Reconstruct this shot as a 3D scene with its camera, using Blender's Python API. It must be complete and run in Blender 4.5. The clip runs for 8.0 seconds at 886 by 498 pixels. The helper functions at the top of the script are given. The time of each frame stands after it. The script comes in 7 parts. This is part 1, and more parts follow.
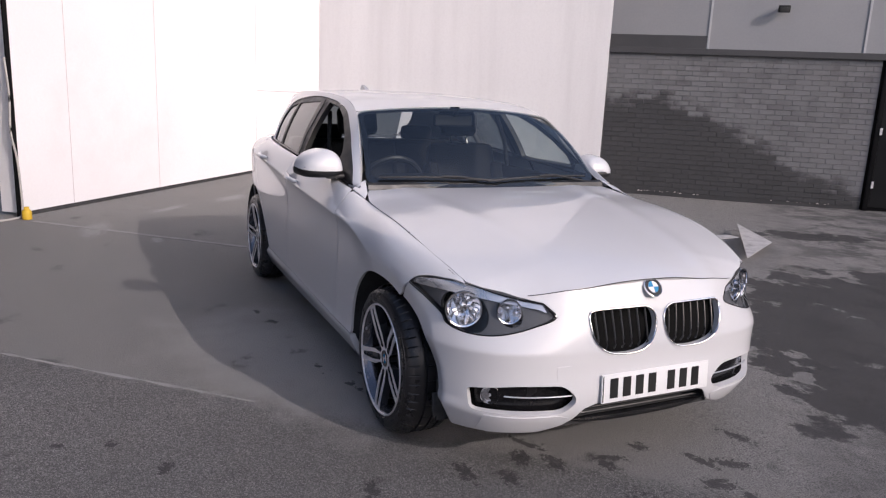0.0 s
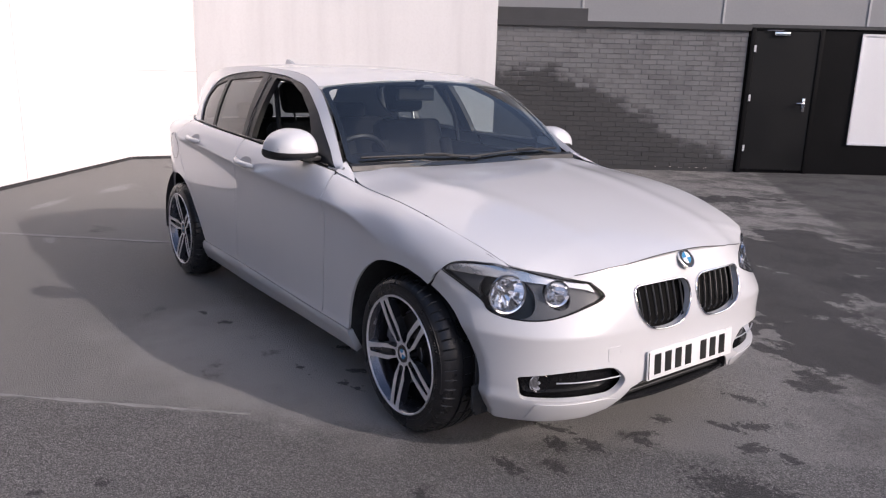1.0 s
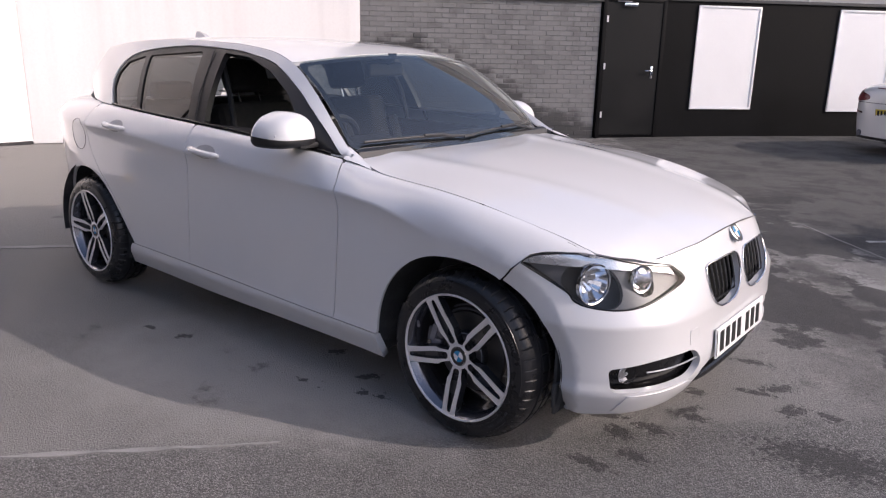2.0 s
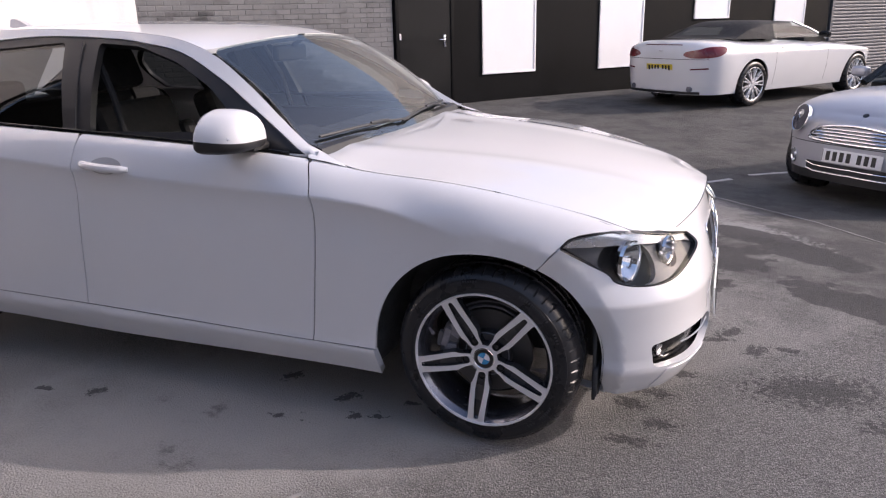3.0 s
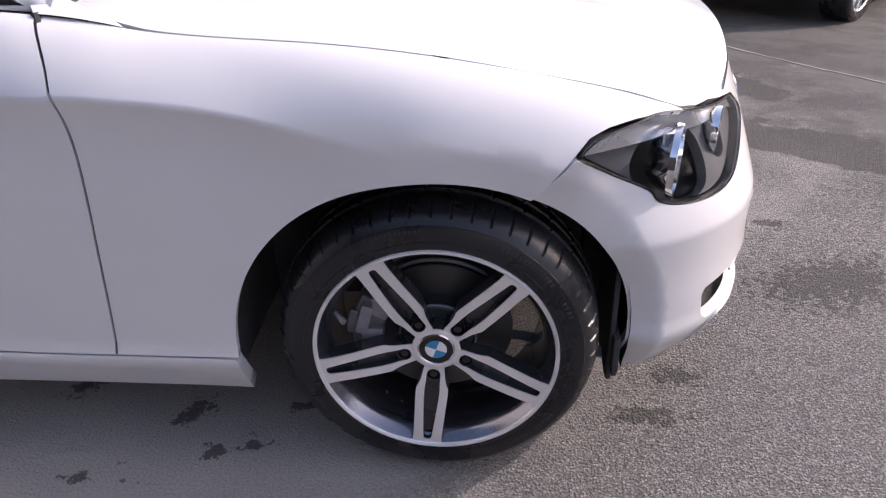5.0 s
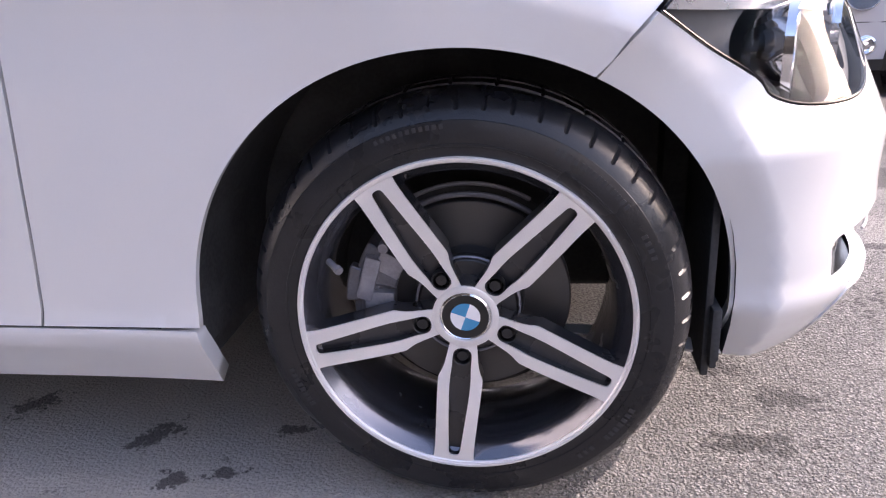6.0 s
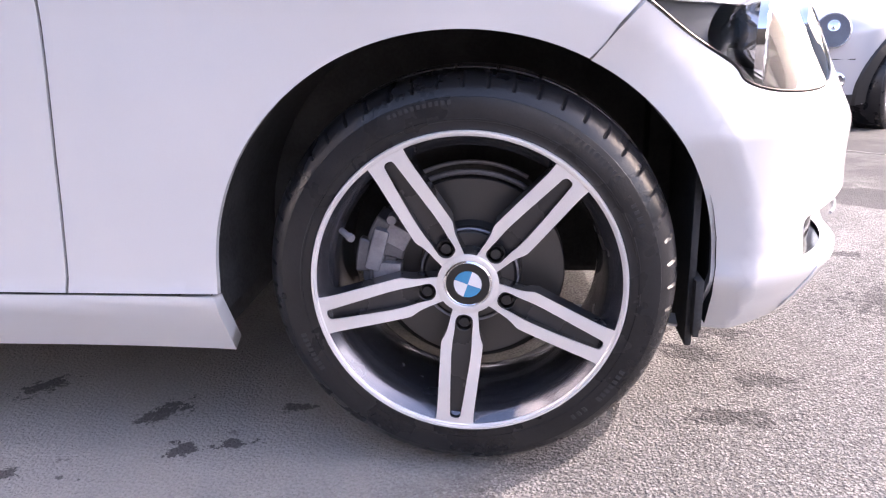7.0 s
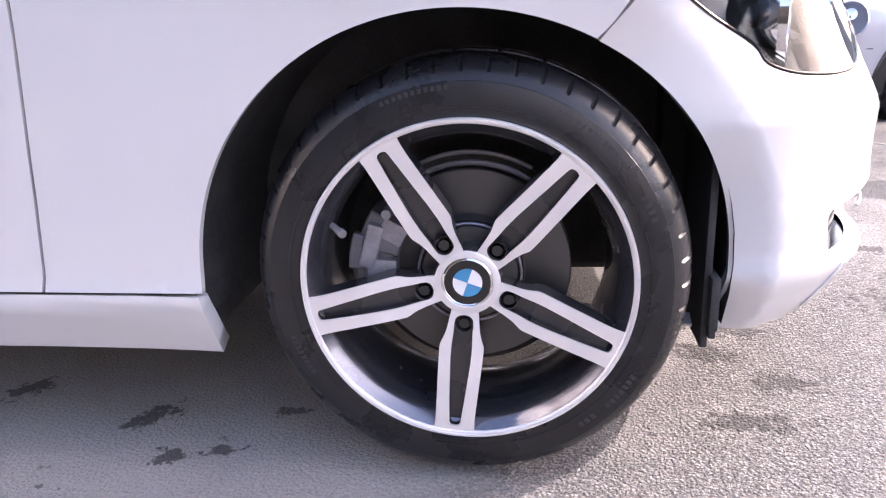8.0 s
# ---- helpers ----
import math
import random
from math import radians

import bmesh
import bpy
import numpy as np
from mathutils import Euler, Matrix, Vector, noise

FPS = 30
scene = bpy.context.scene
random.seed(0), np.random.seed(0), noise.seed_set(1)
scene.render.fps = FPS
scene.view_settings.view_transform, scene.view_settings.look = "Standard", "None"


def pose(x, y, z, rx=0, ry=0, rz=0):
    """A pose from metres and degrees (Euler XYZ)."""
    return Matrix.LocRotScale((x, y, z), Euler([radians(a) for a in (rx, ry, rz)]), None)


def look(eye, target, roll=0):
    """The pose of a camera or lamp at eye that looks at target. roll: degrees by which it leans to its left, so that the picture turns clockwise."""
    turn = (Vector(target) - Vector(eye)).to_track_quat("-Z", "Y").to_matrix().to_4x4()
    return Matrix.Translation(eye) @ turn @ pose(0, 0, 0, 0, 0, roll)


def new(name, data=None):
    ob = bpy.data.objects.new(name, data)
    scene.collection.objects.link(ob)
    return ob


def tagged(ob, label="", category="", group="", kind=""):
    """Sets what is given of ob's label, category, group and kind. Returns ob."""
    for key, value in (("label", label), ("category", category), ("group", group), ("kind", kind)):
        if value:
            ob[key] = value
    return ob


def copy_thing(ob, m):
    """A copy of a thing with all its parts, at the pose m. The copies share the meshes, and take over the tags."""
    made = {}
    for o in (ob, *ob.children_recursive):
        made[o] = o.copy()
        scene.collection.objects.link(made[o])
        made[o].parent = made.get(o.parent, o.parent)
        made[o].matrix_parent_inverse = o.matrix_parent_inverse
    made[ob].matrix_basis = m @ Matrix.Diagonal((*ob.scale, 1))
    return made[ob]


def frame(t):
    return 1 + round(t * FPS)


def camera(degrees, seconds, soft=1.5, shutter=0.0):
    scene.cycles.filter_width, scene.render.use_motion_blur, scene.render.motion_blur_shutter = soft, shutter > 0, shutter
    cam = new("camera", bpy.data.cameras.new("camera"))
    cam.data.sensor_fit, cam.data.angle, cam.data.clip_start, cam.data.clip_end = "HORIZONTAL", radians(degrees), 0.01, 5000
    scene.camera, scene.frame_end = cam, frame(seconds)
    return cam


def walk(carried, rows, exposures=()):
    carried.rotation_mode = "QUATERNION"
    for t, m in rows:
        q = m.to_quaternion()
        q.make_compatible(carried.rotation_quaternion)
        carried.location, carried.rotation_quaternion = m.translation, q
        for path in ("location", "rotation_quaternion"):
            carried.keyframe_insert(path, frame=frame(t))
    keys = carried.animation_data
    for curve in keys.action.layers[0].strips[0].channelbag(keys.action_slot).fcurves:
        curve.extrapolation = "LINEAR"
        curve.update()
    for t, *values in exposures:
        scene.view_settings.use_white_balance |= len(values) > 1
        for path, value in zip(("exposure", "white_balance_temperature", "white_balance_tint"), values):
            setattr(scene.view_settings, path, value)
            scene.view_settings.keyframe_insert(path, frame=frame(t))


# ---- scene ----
# ---- camera and walk ----
cam = camera(62.0, 8.0, soft=1.2)
PATH = [
    (0, (2.773, -1.889, 1.449), (1.006, -1.054, 1.024), 2.6),
    (0.5, (2.583, -2.174, 1.447), (0.903, -1.179, 1.015), 2.1),
    (1, (2.267, -2.321, 1.4), (0.703, -1.166, 0.93), 1.6),
    (2.3, (1.272, -2.84, 1.392), (0.173, -1.263, 0.837), -0.4),
    (2.5, (1.113, -2.865, 1.414), (0.105, -1.239, 0.829), -1.9),
    (3, (0.689, -2.952, 1.401), (-0.002, -1.173, 0.803), -1.4),
    (3.5, (0.353, -2.878, 1.379), (0.025, -1.034, 0.677), -2.4),
    (4, (0.161, -2.663, 1.384), (0.057, -0.828, 0.595), -2.1),
    (4.2, (0.106, -2.544, 1.373), (0.065, -0.724, 0.546), -1.8),
    (5.3, (0.12, -1.786, 1.104), (-0.094, -0.099, 0.05), -2.5),
    (5.5, (0.118, -1.735, 1.005), (-0.133, -0.052, -0.046), -3.2),
    (6, (0.107, -1.763, 0.781), (-0.158, 0.087, 0.068), -3.1),
    (6.5, (0.086, -1.865, 0.713), (-0.154, 0.022, 0.093), -2.9),
    (7, (0.082, -1.877, 0.715), (-0.131, 0.014, 0.1), -2.0),
    (7.5, (0.093, -1.863, 0.712), (-0.13, 0.027, 0.098), -2.0),
    (8, (0.092, -1.807, 0.694), (-0.149, 0.077, 0.067), -2.4),
]
EXPOSURES = [(0.0, 0.29, 6500, 20), (1.0, 0.50, 6610, 20), (2.5, 0.89, 6770, 21), (3.5, 1.08, 6850, 22), (4.2, 1.20, 6870, 22), (5.5, 1.71, 6970, 24), (6.0, 2.22, 6950, 25), (7.0, 2.65, 6920, 26), (8.0, 2.72, 6920, 26)]
walk(cam, [(t, look(eye, target, roll)) for t, eye, target, roll in PATH], EXPOSURES)

# ---- world and sun ----
SUN = Vector((2.0, 0.87, 1.17)).normalized()
world = bpy.data.worlds.new("sky_world")
scene.world = world
world.use_nodes = True
wn = world.node_tree.nodes
sky = wn.new("ShaderNodeTexSky")
sky.sky_type = "NISHITA"
sky.sun_disc = False
sky.sun_elevation = math.asin(SUN.z)
sky.sun_rotation = math.atan2(SUN.x, SUN.y)
sky.air_density, sky.dust_density, sky.ozone_density = 1.0, 2.0, 0.9
wn["Background"].inputs["Strength"].default_value = 0.15
world.node_tree.links.new(sky.outputs["Color"], wn["Background"].inputs["Color"])
sun_data = bpy.data.lights.new("sun", "SUN")
sun_data.energy, sun_data.angle, sun_data.color = 1.6, radians(0.6), (1.0, 0.96, 0.9)
sun = new("sun", sun_data)
sun.matrix_world = look(SUN * 40, (0, 0, 0))


# ---- small tools ----
def smooth(a):
    a = min(1.0, max(0.0, a))
    return a * a * (3 - 2 * a)


def curve(points):
    """A smooth function through (x, value) points, with flat-limited slopes."""
    pts = sorted(points)
    xs, ys = [p[0] for p in pts], [p[1] for p in pts]
    d = [(ys[i + 1] - ys[i]) / (xs[i + 1] - xs[i]) for i in range(len(xs) - 1)]
    m = [d[0]]
    for i in range(1, len(d)):
        if d[i - 1] * d[i] <= 0:
            m.append(0.0)
        else:
            w1, w2 = 2 * (xs[i + 1] - xs[i]) + xs[i] - xs[i - 1], xs[i + 1] - xs[i] + 2 * (xs[i] - xs[i - 1])
            m.append((w1 + w2) / (w1 / d[i - 1] + w2 / d[i]))
    m.append(d[-1])

    def f(x):
        if x <= xs[0]:
            return ys[0] + m[0] * (x - xs[0])
        if x >= xs[-1]:
            return ys[-1] + m[-1] * (x - xs[-1])
        i = 0
        while x > xs[i + 1]:
            i += 1
        h = xs[i + 1] - xs[i]
        t = (x - xs[i]) / h
        return ((1 + 2 * t) * (1 - t) ** 2 * ys[i] + t * (1 - t) ** 2 * h * m[i]
                + t * t * (3 - 2 * t) * ys[i + 1] + t * t * (t - 1) * h * m[i + 1])
    return f


def mesh(name, verts, faces, material, parent=None, label="", normals=None, smoothed=True, kind="", spots=None):
    me = bpy.data.meshes.new(name)
    me.from_pydata([tuple(v) for v in verts], [], faces)
    for m in (material if isinstance(material, (list, tuple)) else [material]):
        me.materials.append(m)
    if spots:
        me.polygons.foreach_set("material_index", spots)
    me.polygons.foreach_set("use_smooth", [smoothed] * len(me.polygons))
    me.update()
    if normals is not None:
        me.normals_split_custom_set_from_vertices([tuple(n) for n in normals])
    ob = new(name, me)
    if parent:
        ob.parent = parent
    return tagged(ob, label=label, kind=kind)


def part(name, bm, material, parent=None, label="", smoothed=True, angle=35):
    """Links a bmesh as one mesh object under a thing or part."""
    me = bpy.data.meshes.new(name)
    bmesh.ops.recalc_face_normals(bm, faces=bm.faces)
    for e in bm.edges:
        e.smooth = len(e.link_faces) == 2 and e.calc_face_angle(0) < radians(angle)
    soft = [smoothed and f.calc_area() < 0.25 and any(e.smooth for e in f.edges) for f in bm.faces]
    bm.to_mesh(me)
    bm.free()
    for m in (material if isinstance(material, (list, tuple)) else [material]):
        me.materials.append(m)
    me.polygons.foreach_set("use_smooth", soft)
    ob = new(name, me)
    if parent:
        ob.parent = parent
    return tagged(ob, label=label)


def thing(name, label, category, m=None, group="", kind=""):
    ob = new(name)
    ob.empty_display_size = 0.2
    if m is not None:
        ob.matrix_world = m
    return tagged(ob, label, category, group, kind)


def box(bm, lo, hi, bevel=0.0, m=None, segments=2):
    c = [(a + b) / 2 for a, b in zip(lo, hi)]
    s = [abs(b - a) for a, b in zip(lo, hi)]
    made = bmesh.ops.create_cube(bm, size=1.0, matrix=Matrix.Translation(c) @ Matrix.Diagonal((*s, 1)))["verts"]
    if bevel:
        edges = list({e for v in made for e in v.link_edges})
        out = bmesh.ops.bevel(bm, geom=edges, offset=bevel, segments=segments, profile=0.6, affect="EDGES")
        made = list({v for f in out["faces"] for v in f.verts} | {v for v in made if v.is_valid})
    if m is not None:
        bmesh.ops.transform(bm, matrix=m, verts=made)
    return bm


def tube(bm, points, radius, segments=8, closed=False):
    """A round bar along points."""
    pts = [Vector(p) for p in points]
    n = len(pts)
    rings = []
    for i, p in enumerate(pts):
        a, b = pts[(i - 1) % n if closed else max(i - 1, 0)], pts[(i + 1) % n if closed else min(i + 1, n - 1)]
        q = (b - a).to_track_quat("Z", "Y")
        r = radius[i] if isinstance(radius, (list, tuple)) else radius
        rings.append([bm.verts.new(p + q @ Vector((r * math.cos(2 * math.pi * k / segments), r * math.sin(2 * math.pi * k / segments), 0))) for k in range(segments)])
    for i in range(n if closed else n - 1):
        a, b = rings[i], rings[(i + 1) % n]
        for k in range(segments):
            bm.faces.new((a[k], a[(k + 1) % segments], b[(k + 1) % segments], b[k]))
    if not closed:
        bm.faces.new(rings[0][::-1])
        bm.faces.new(rings[-1])
    return bm


def lathe(bm, profile, segments=64, axis="y", centre=(0, 0, 0), closed=False, radial=None):
    """Turns (radius, depth) points round the axis."""
    rings = []
    for k in range(segments):
        a = 2 * math.pi * k / segments
        ring = []
        for j, (r, d) in enumerate(profile):
            if radial:
                r = radial(j, k, r)
            if axis == "y":
                p = (r * math.cos(a), d, r * math.sin(a))
            elif axis == "x":
                p = (d, r * math.cos(a), r * math.sin(a))
            else:
                p = (r * math.cos(a), r * math.sin(a), d)
            ring.append(bm.verts.new(Vector(p) + Vector(centre)))
        rings.append(ring)
    last = len(profile) if closed else len(profile) - 1
    for k in range(segments):
        a, b = rings[k], rings[(k + 1) % segments]
        for j in range(last):
            j2 = (j + 1) % len(profile)
            bm.faces.new((a[j], a[j2], b[j2], b[j]))
    return bm


def inside(poly, pts):
    """Which of the points lie in the polygon."""
    px, py = np.array([p[0] for p in poly]), np.array([p[1] for p in poly])
    qx, qy = np.roll(px, -1), np.roll(py, -1)
    x, y = pts[:, 0:1], pts[:, 1:2]
    span = (py > y) != (qy > y)
    dy = np.where(qy == py, 1e-12, qy - py)
    hit = span & (x < (qx - px) * (y - py) / dy + px)
    return hit.sum(1) % 2 == 1


def spaced(poly, step):
    out = []
    for i, a in enumerate(poly):
        b = poly[(i + 1) % len(poly)]
        n = max(1, int(math.hypot(b[0] - a[0], b[1] - a[1]) / step + 0.5))
        out += [(a[0] + (b[0] - a[0]) * k / n, a[1] + (b[1] - a[1]) * k / n) for k in range(n)]
    return out


def shrunk(poly, d):
    """The polygon moved inwards by d."""
    area = sum(a[0] * b[1] - b[0] * a[1] for a, b in zip(poly, poly[1:] + poly[:1]))
    s = 1 if area > 0 else -1
    out = []
    for i, p in enumerate(poly):
        a, b = Vector(poly[i - 1]), Vector(poly[(i + 1) % len(poly)])
        e1, e2 = (Vector(p) - a), (b - Vector(p))
        if e1.length < 1e-9 or e2.length < 1e-9:
            continue
        n1, n2 = Vector((-e1.y, e1.x)).normalized(), Vector((-e2.y, e2.x)).normalized()
        n = n1 + n2
        k = max(0.35, n.length_squared / 2)
        out.append((p[0] + s * d * n.x / k, p[1] + s * d * n.y / k))
    return out


def rounded(poly, r, n=5):
    """The polygon with its corners rounded; r may be one radius or one for each corner."""
    out = []
    for i, p in enumerate(poly):
        p, a, b = Vector(p), Vector(poly[i - 1]), Vector(poly[(i + 1) % len(poly)])
        ri = r[i] if isinstance(r, (list, tuple)) else r
        ra, rb = min(ri, (a - p).length * 0.48), min(ri, (b - p).length * 0.48)
        s, e = p + (a - p).normalized() * ra, p + (b - p).normalized() * rb
        out += [tuple(s * (1 - t) ** 2 + 2 * t * (1 - t) * p + t * t * e) for t in [k / n for k in range(n + 1)]]
    return out


def spline(points, n=8, closed=False):
    """A smooth chain of 2D or 3D points."""
    pts = [Vector(p) for p in points]
    out = []
    m = len(pts)
    for i in range(m if closed else m - 1):
        p0 = pts[(i - 1) % m] if closed or i > 0 else pts[0]
        p1, p2 = pts[i], pts[(i + 1) % m]
        p3 = pts[(i + 2) % m] if closed or i + 2 < m else pts[-1]
        for k in range(n):
            t = k / n
            out.append(tuple(0.5 * ((2 * p1) + (p2 - p0) * t + (2 * p0 - 5 * p1 + 4 * p2 - p3) * t * t + (3 * p1 - p0 - 3 * p2 + p3) * t ** 3)))
    if not closed:
        out.append(tuple(pts[-1]))
    return out


def sheet(outer, holes, fmap, step, creases=()):
    """A triangulated sheet over a flat outline, laid on the surface fmap(u, v): points, faces, normals and the border loops."""
    from mathutils.geometry import delaunay_2d_cdt
    loops = [spaced(outer, step)] + [spaced(h, step) for h in holes]
    pts, edges = [], []
    for loop in loops:
        k = len(pts)
        pts += loop
        edges += [(k + i, k + (i + 1) % len(loop)) for i in range(len(loop))]
    for line in creases:
        k = len(pts)
        pts += line
        edges += [(k + i, k + i + 1) for i in range(len(line) - 1)]
    b = np.array(pts)
    lo, hi = b[:len(loops[0])].min(0), b[:len(loops[0])].max(0)
    gx, gy = np.meshgrid(np.arange(lo[0], hi[0], step), np.arange(lo[1], hi[1], step))
    gx = gx + (np.arange(gx.shape[0])[:, None] % 2) * step * 0.5
    grid = np.stack([gx.ravel(), gy.ravel()], 1)
    ok = inside(loops[0], grid)
    for h in loops[1:]:
        ok &= ~inside(h, grid)
    grid = grid[ok]
    if len(grid):
        near = np.array([((b - g) ** 2).sum(1).min() for g in grid])
        grid = grid[near > (0.45 * step) ** 2]
    allp = [Vector(p) for p in pts] + [Vector(p) for p in grid]
    co, _, tri, _, _, _ = delaunay_2d_cdt(allp, edges, [], 0, 1e-7)
    c = np.array([[sum(co[i][0] for i in f) / 3, sum(co[i][1] for i in f) / 3] for f in tri])
    keep = inside(loops[0], c)
    for h in loops[1:]:
        keep &= ~inside(h, c)
    faces = []
    for f, k in zip(tri, keep):
        if k:
            a, bb, cc = (co[i] for i in f)
            faces.append(tuple(f) if (bb - a).cross(cc - a) > 0 else tuple(reversed(f)))
    used = sorted({i for f in faces for i in f})
    remap = {i: k for k, i in enumerate(used)}
    uv = [co[i] for i in used]
    faces = [tuple(remap[i] for i in f) for f in faces]
    verts = [Vector(fmap(p[0], p[1])) for p in uv]
    e = 1e-3
    normals = []
    for p in uv:
        du = Vector(fmap(p[0] + e, p[1])) - Vector(fmap(p[0] - e, p[1]))
        dv = Vector(fmap(p[0], p[1] + e)) - Vector(fmap(p[0], p[1] - e))
        n = du.cross(dv)
        normals.append(n.normalized() if n.length > 1e-12 else Vector((0, 0, 1)))
    count = {}
    for f in faces:
        for i in range(3):
            a, b2 = f[i], f[(i + 1) % 3]
            count[(a, b2)] = count.get((a, b2), 0) + 1
    border = [k for k in count if (k[1], k[0]) not in count]
    return verts, faces, normals, border


def panel(name, outer, fmap, material, parent=None, label="", holes=(), step=0.03, gap=0.0, thick=0.012, lift=0.0, flip=False, mirror=False, hole_gap=0.0, creases=()):
    """A pressed panel: a sheet with its edges folded inwards by its thickness. mirror: the same for the other side."""
    if gap:
        outer = shrunk(outer, gap)
    holes = [shrunk(h, -hole_gap) if hole_gap else h for h in holes]
    verts, faces, normals, border = sheet(outer, holes, fmap, step, creases)
    s = -1 if flip else 1
    normals = [n * s for n in normals]
    verts = [v + n * lift for v, n in zip(verts, normals)]
    if flip:
        faces = [tuple(reversed(f)) for f in faces]
        border = [(b, a) for a, b in border]
    if thick:
        top, low = {}, {}
        for i in sorted({i for e in border for i in e}):
            top[i], low[i] = len(verts), len(verts) + 1
            verts += [verts[i].copy(), verts[i] - normals[i] * thick]
            normals += [Vector((0, 0, 0))] * 2
        faces += [(top[b], top[a], low[a], low[b]) for a, b in border]
    made = []
    for side in ([1, -1] if mirror == "both" else [-1 if mirror else 1]):
        vs = [Vector((v.x, v.y * side, v.z)) for v in verts]
        ns = [Vector((n.x, n.y * side, n.z)) for n in normals]
        fs = faces if side == 1 else [tuple(reversed(f)) for f in faces]
        made.append(mesh(name, vs, fs, material, parent, label, ns))
    return made if mirror == "both" else made[0]


def strip(name, points, fmap, width, material, parent=None, label="", lift=0.004, mirror=False, height=None):
    """A raised bar along a chain of surface coordinates."""
    bm = bmesh.new()
    pts = [Vector(fmap(*p)) for p in points]
    if mirror:
        pts = [Vector((p.x, -p.y, p.z)) for p in pts]
    tube(bm, pts, width / 2, 8)
    return part(name, bm, material, parent, label)


# ---- materials ----
def nodes_of(name):
    m = bpy.data.materials.new(name)
    m.use_nodes = True
    nt = m.node_tree
    return m, nt, nt.nodes["Principled BSDF"]


def noise_node(nt, coords, scale, detail=4.0, rough=0.55):
    n = nt.nodes.new("ShaderNodeTexNoise")
    n.inputs["Scale"].default_value, n.inputs["Detail"].default_value, n.inputs["Roughness"].default_value = scale, detail, rough
    nt.links.new(coords, n.inputs["Vector"])
    return n.outputs["Fac"]


def mix_node(nt, fac, a, b):
    n = nt.nodes.new("ShaderNodeMix")
    n.data_type = "RGBA"
    for sock, v in ((n.inputs[0], fac), (n.inputs[6], a), (n.inputs[7], b)):
        if isinstance(v, (int, float)):
            sock.default_value = v
        elif isinstance(v, (tuple, list)):
            sock.default_value = (*v, 1)
        else:
            nt.links.new(v, sock)
    return n.outputs[2]


def ramp_node(nt, fac, lo, hi, a=0.0, b=1.0):
    n = nt.nodes.new("ShaderNodeMapRange")
    n.interpolation_type = "SMOOTHSTEP"
    nt.links.new(fac, n.inputs["Value"])
    for k, v in zip(("From Min", "From Max", "To Min", "To Max"), (lo, hi, a, b)):
        n.inputs[k].default_value = v
    return n.outputs["Result"]


def math_node(nt, op, a, b=0.0):
    n = nt.nodes.new("ShaderNodeMath")
    n.operation = op
    for sock, v in ((n.inputs[0], a), (n.inputs[1], b)):
        if isinstance(v, (int, float)):
            sock.default_value = v
        else:
            nt.links.new(v, sock)
    return n.outputs[0]


def surface(name, colour, rough=0.5, metal=0.0, vary=0.12, scale=6.0, fine=120.0, bump=0.0, bump_scale=None, coat=0.0, spec=0.5, rough_vary=0.08, dirt=None, dirt_amount=0.0):
    """A plain material with two scales of variation, and a fine relief."""
    m, nt, p = nodes_of(name)
    co = nt.nodes.new("ShaderNodeTexCoord").outputs["Object"]
    big, small = noise_node(nt, co, scale), noise_node(nt, co, fine, 3.0)
    mixed = math_node(nt, "ADD", math_node(nt, "MULTIPLY", big, 0.65), math_node(nt, "MULTIPLY", small, 0.35))
    f = ramp_node(nt, mixed, 0.3, 0.7)
    c = mix_node(nt, f, tuple(v * (1 - vary) for v in colour), tuple(min(1, v * (1 + vary)) for v in colour))
    if dirt:
        c = mix_node(nt, ramp_node(nt, noise_node(nt, co, scale * 0.7, 6.0, 0.65), 0.52, 0.75, 0, dirt_amount), c, dirt)
    nt.links.new(c, p.inputs["Base Color"])
    nt.links.new(ramp_node(nt, big, 0.3, 0.7, max(0.02, rough - rough_vary), min(1, rough + rough_vary)), p.inputs["Roughness"])
    p.inputs["Metallic"].default_value = metal
    p.inputs["Coat Weight"].default_value = coat
    p.inputs["Coat Roughness"].default_value = 0.03
    p.inputs["Specular IOR Level"].default_value = spec
    if bump:
        b = nt.nodes.new("ShaderNodeBump")
        b.inputs["Strength"].default_value, b.inputs["Distance"].default_value = 1.0, bump
        nt.links.new(noise_node(nt, co, bump_scale or fine, 4.0), b.inputs["Height"])
        nt.links.new(b.outputs["Normal"], p.inputs["Normal"])
    return m


def glass(name, colour, rough=0.01, ior=1.5):
    """A thin pane: clear or tinted, with the gloss of glass on both sides."""
    m, nt, p = nodes_of(name)
    nt.nodes.remove(p)
    clear, gloss, mix, edge = (nt.nodes.new("ShaderNode" + k) for k in ("BsdfTransparent", "BsdfGlossy", "MixShader", "LayerWeight"))
    clear.inputs["Color"].default_value = (*colour, 1)
    gloss.inputs["Color"].default_value = (1, 1, 1, 1)
    gloss.inputs["Roughness"].default_value = rough
    edge.inputs["Blend"].default_value = 0.5
    f0 = ((ior - 1) / (ior + 1)) ** 2
    rise = math_node(nt, "MULTIPLY", math_node(nt, "POWER", edge.outputs["Facing"], 5.0), 1 - f0)
    nt.links.new(math_node(nt, "ADD", rise, f0), mix.inputs[0])
    nt.links.new(clear.outputs[0], mix.inputs[1])
    nt.links.new(gloss.outputs[0], mix.inputs[2])
    nt.links.new(mix.outputs[0], nt.nodes["Material Output"].inputs["Surface"])
    return m


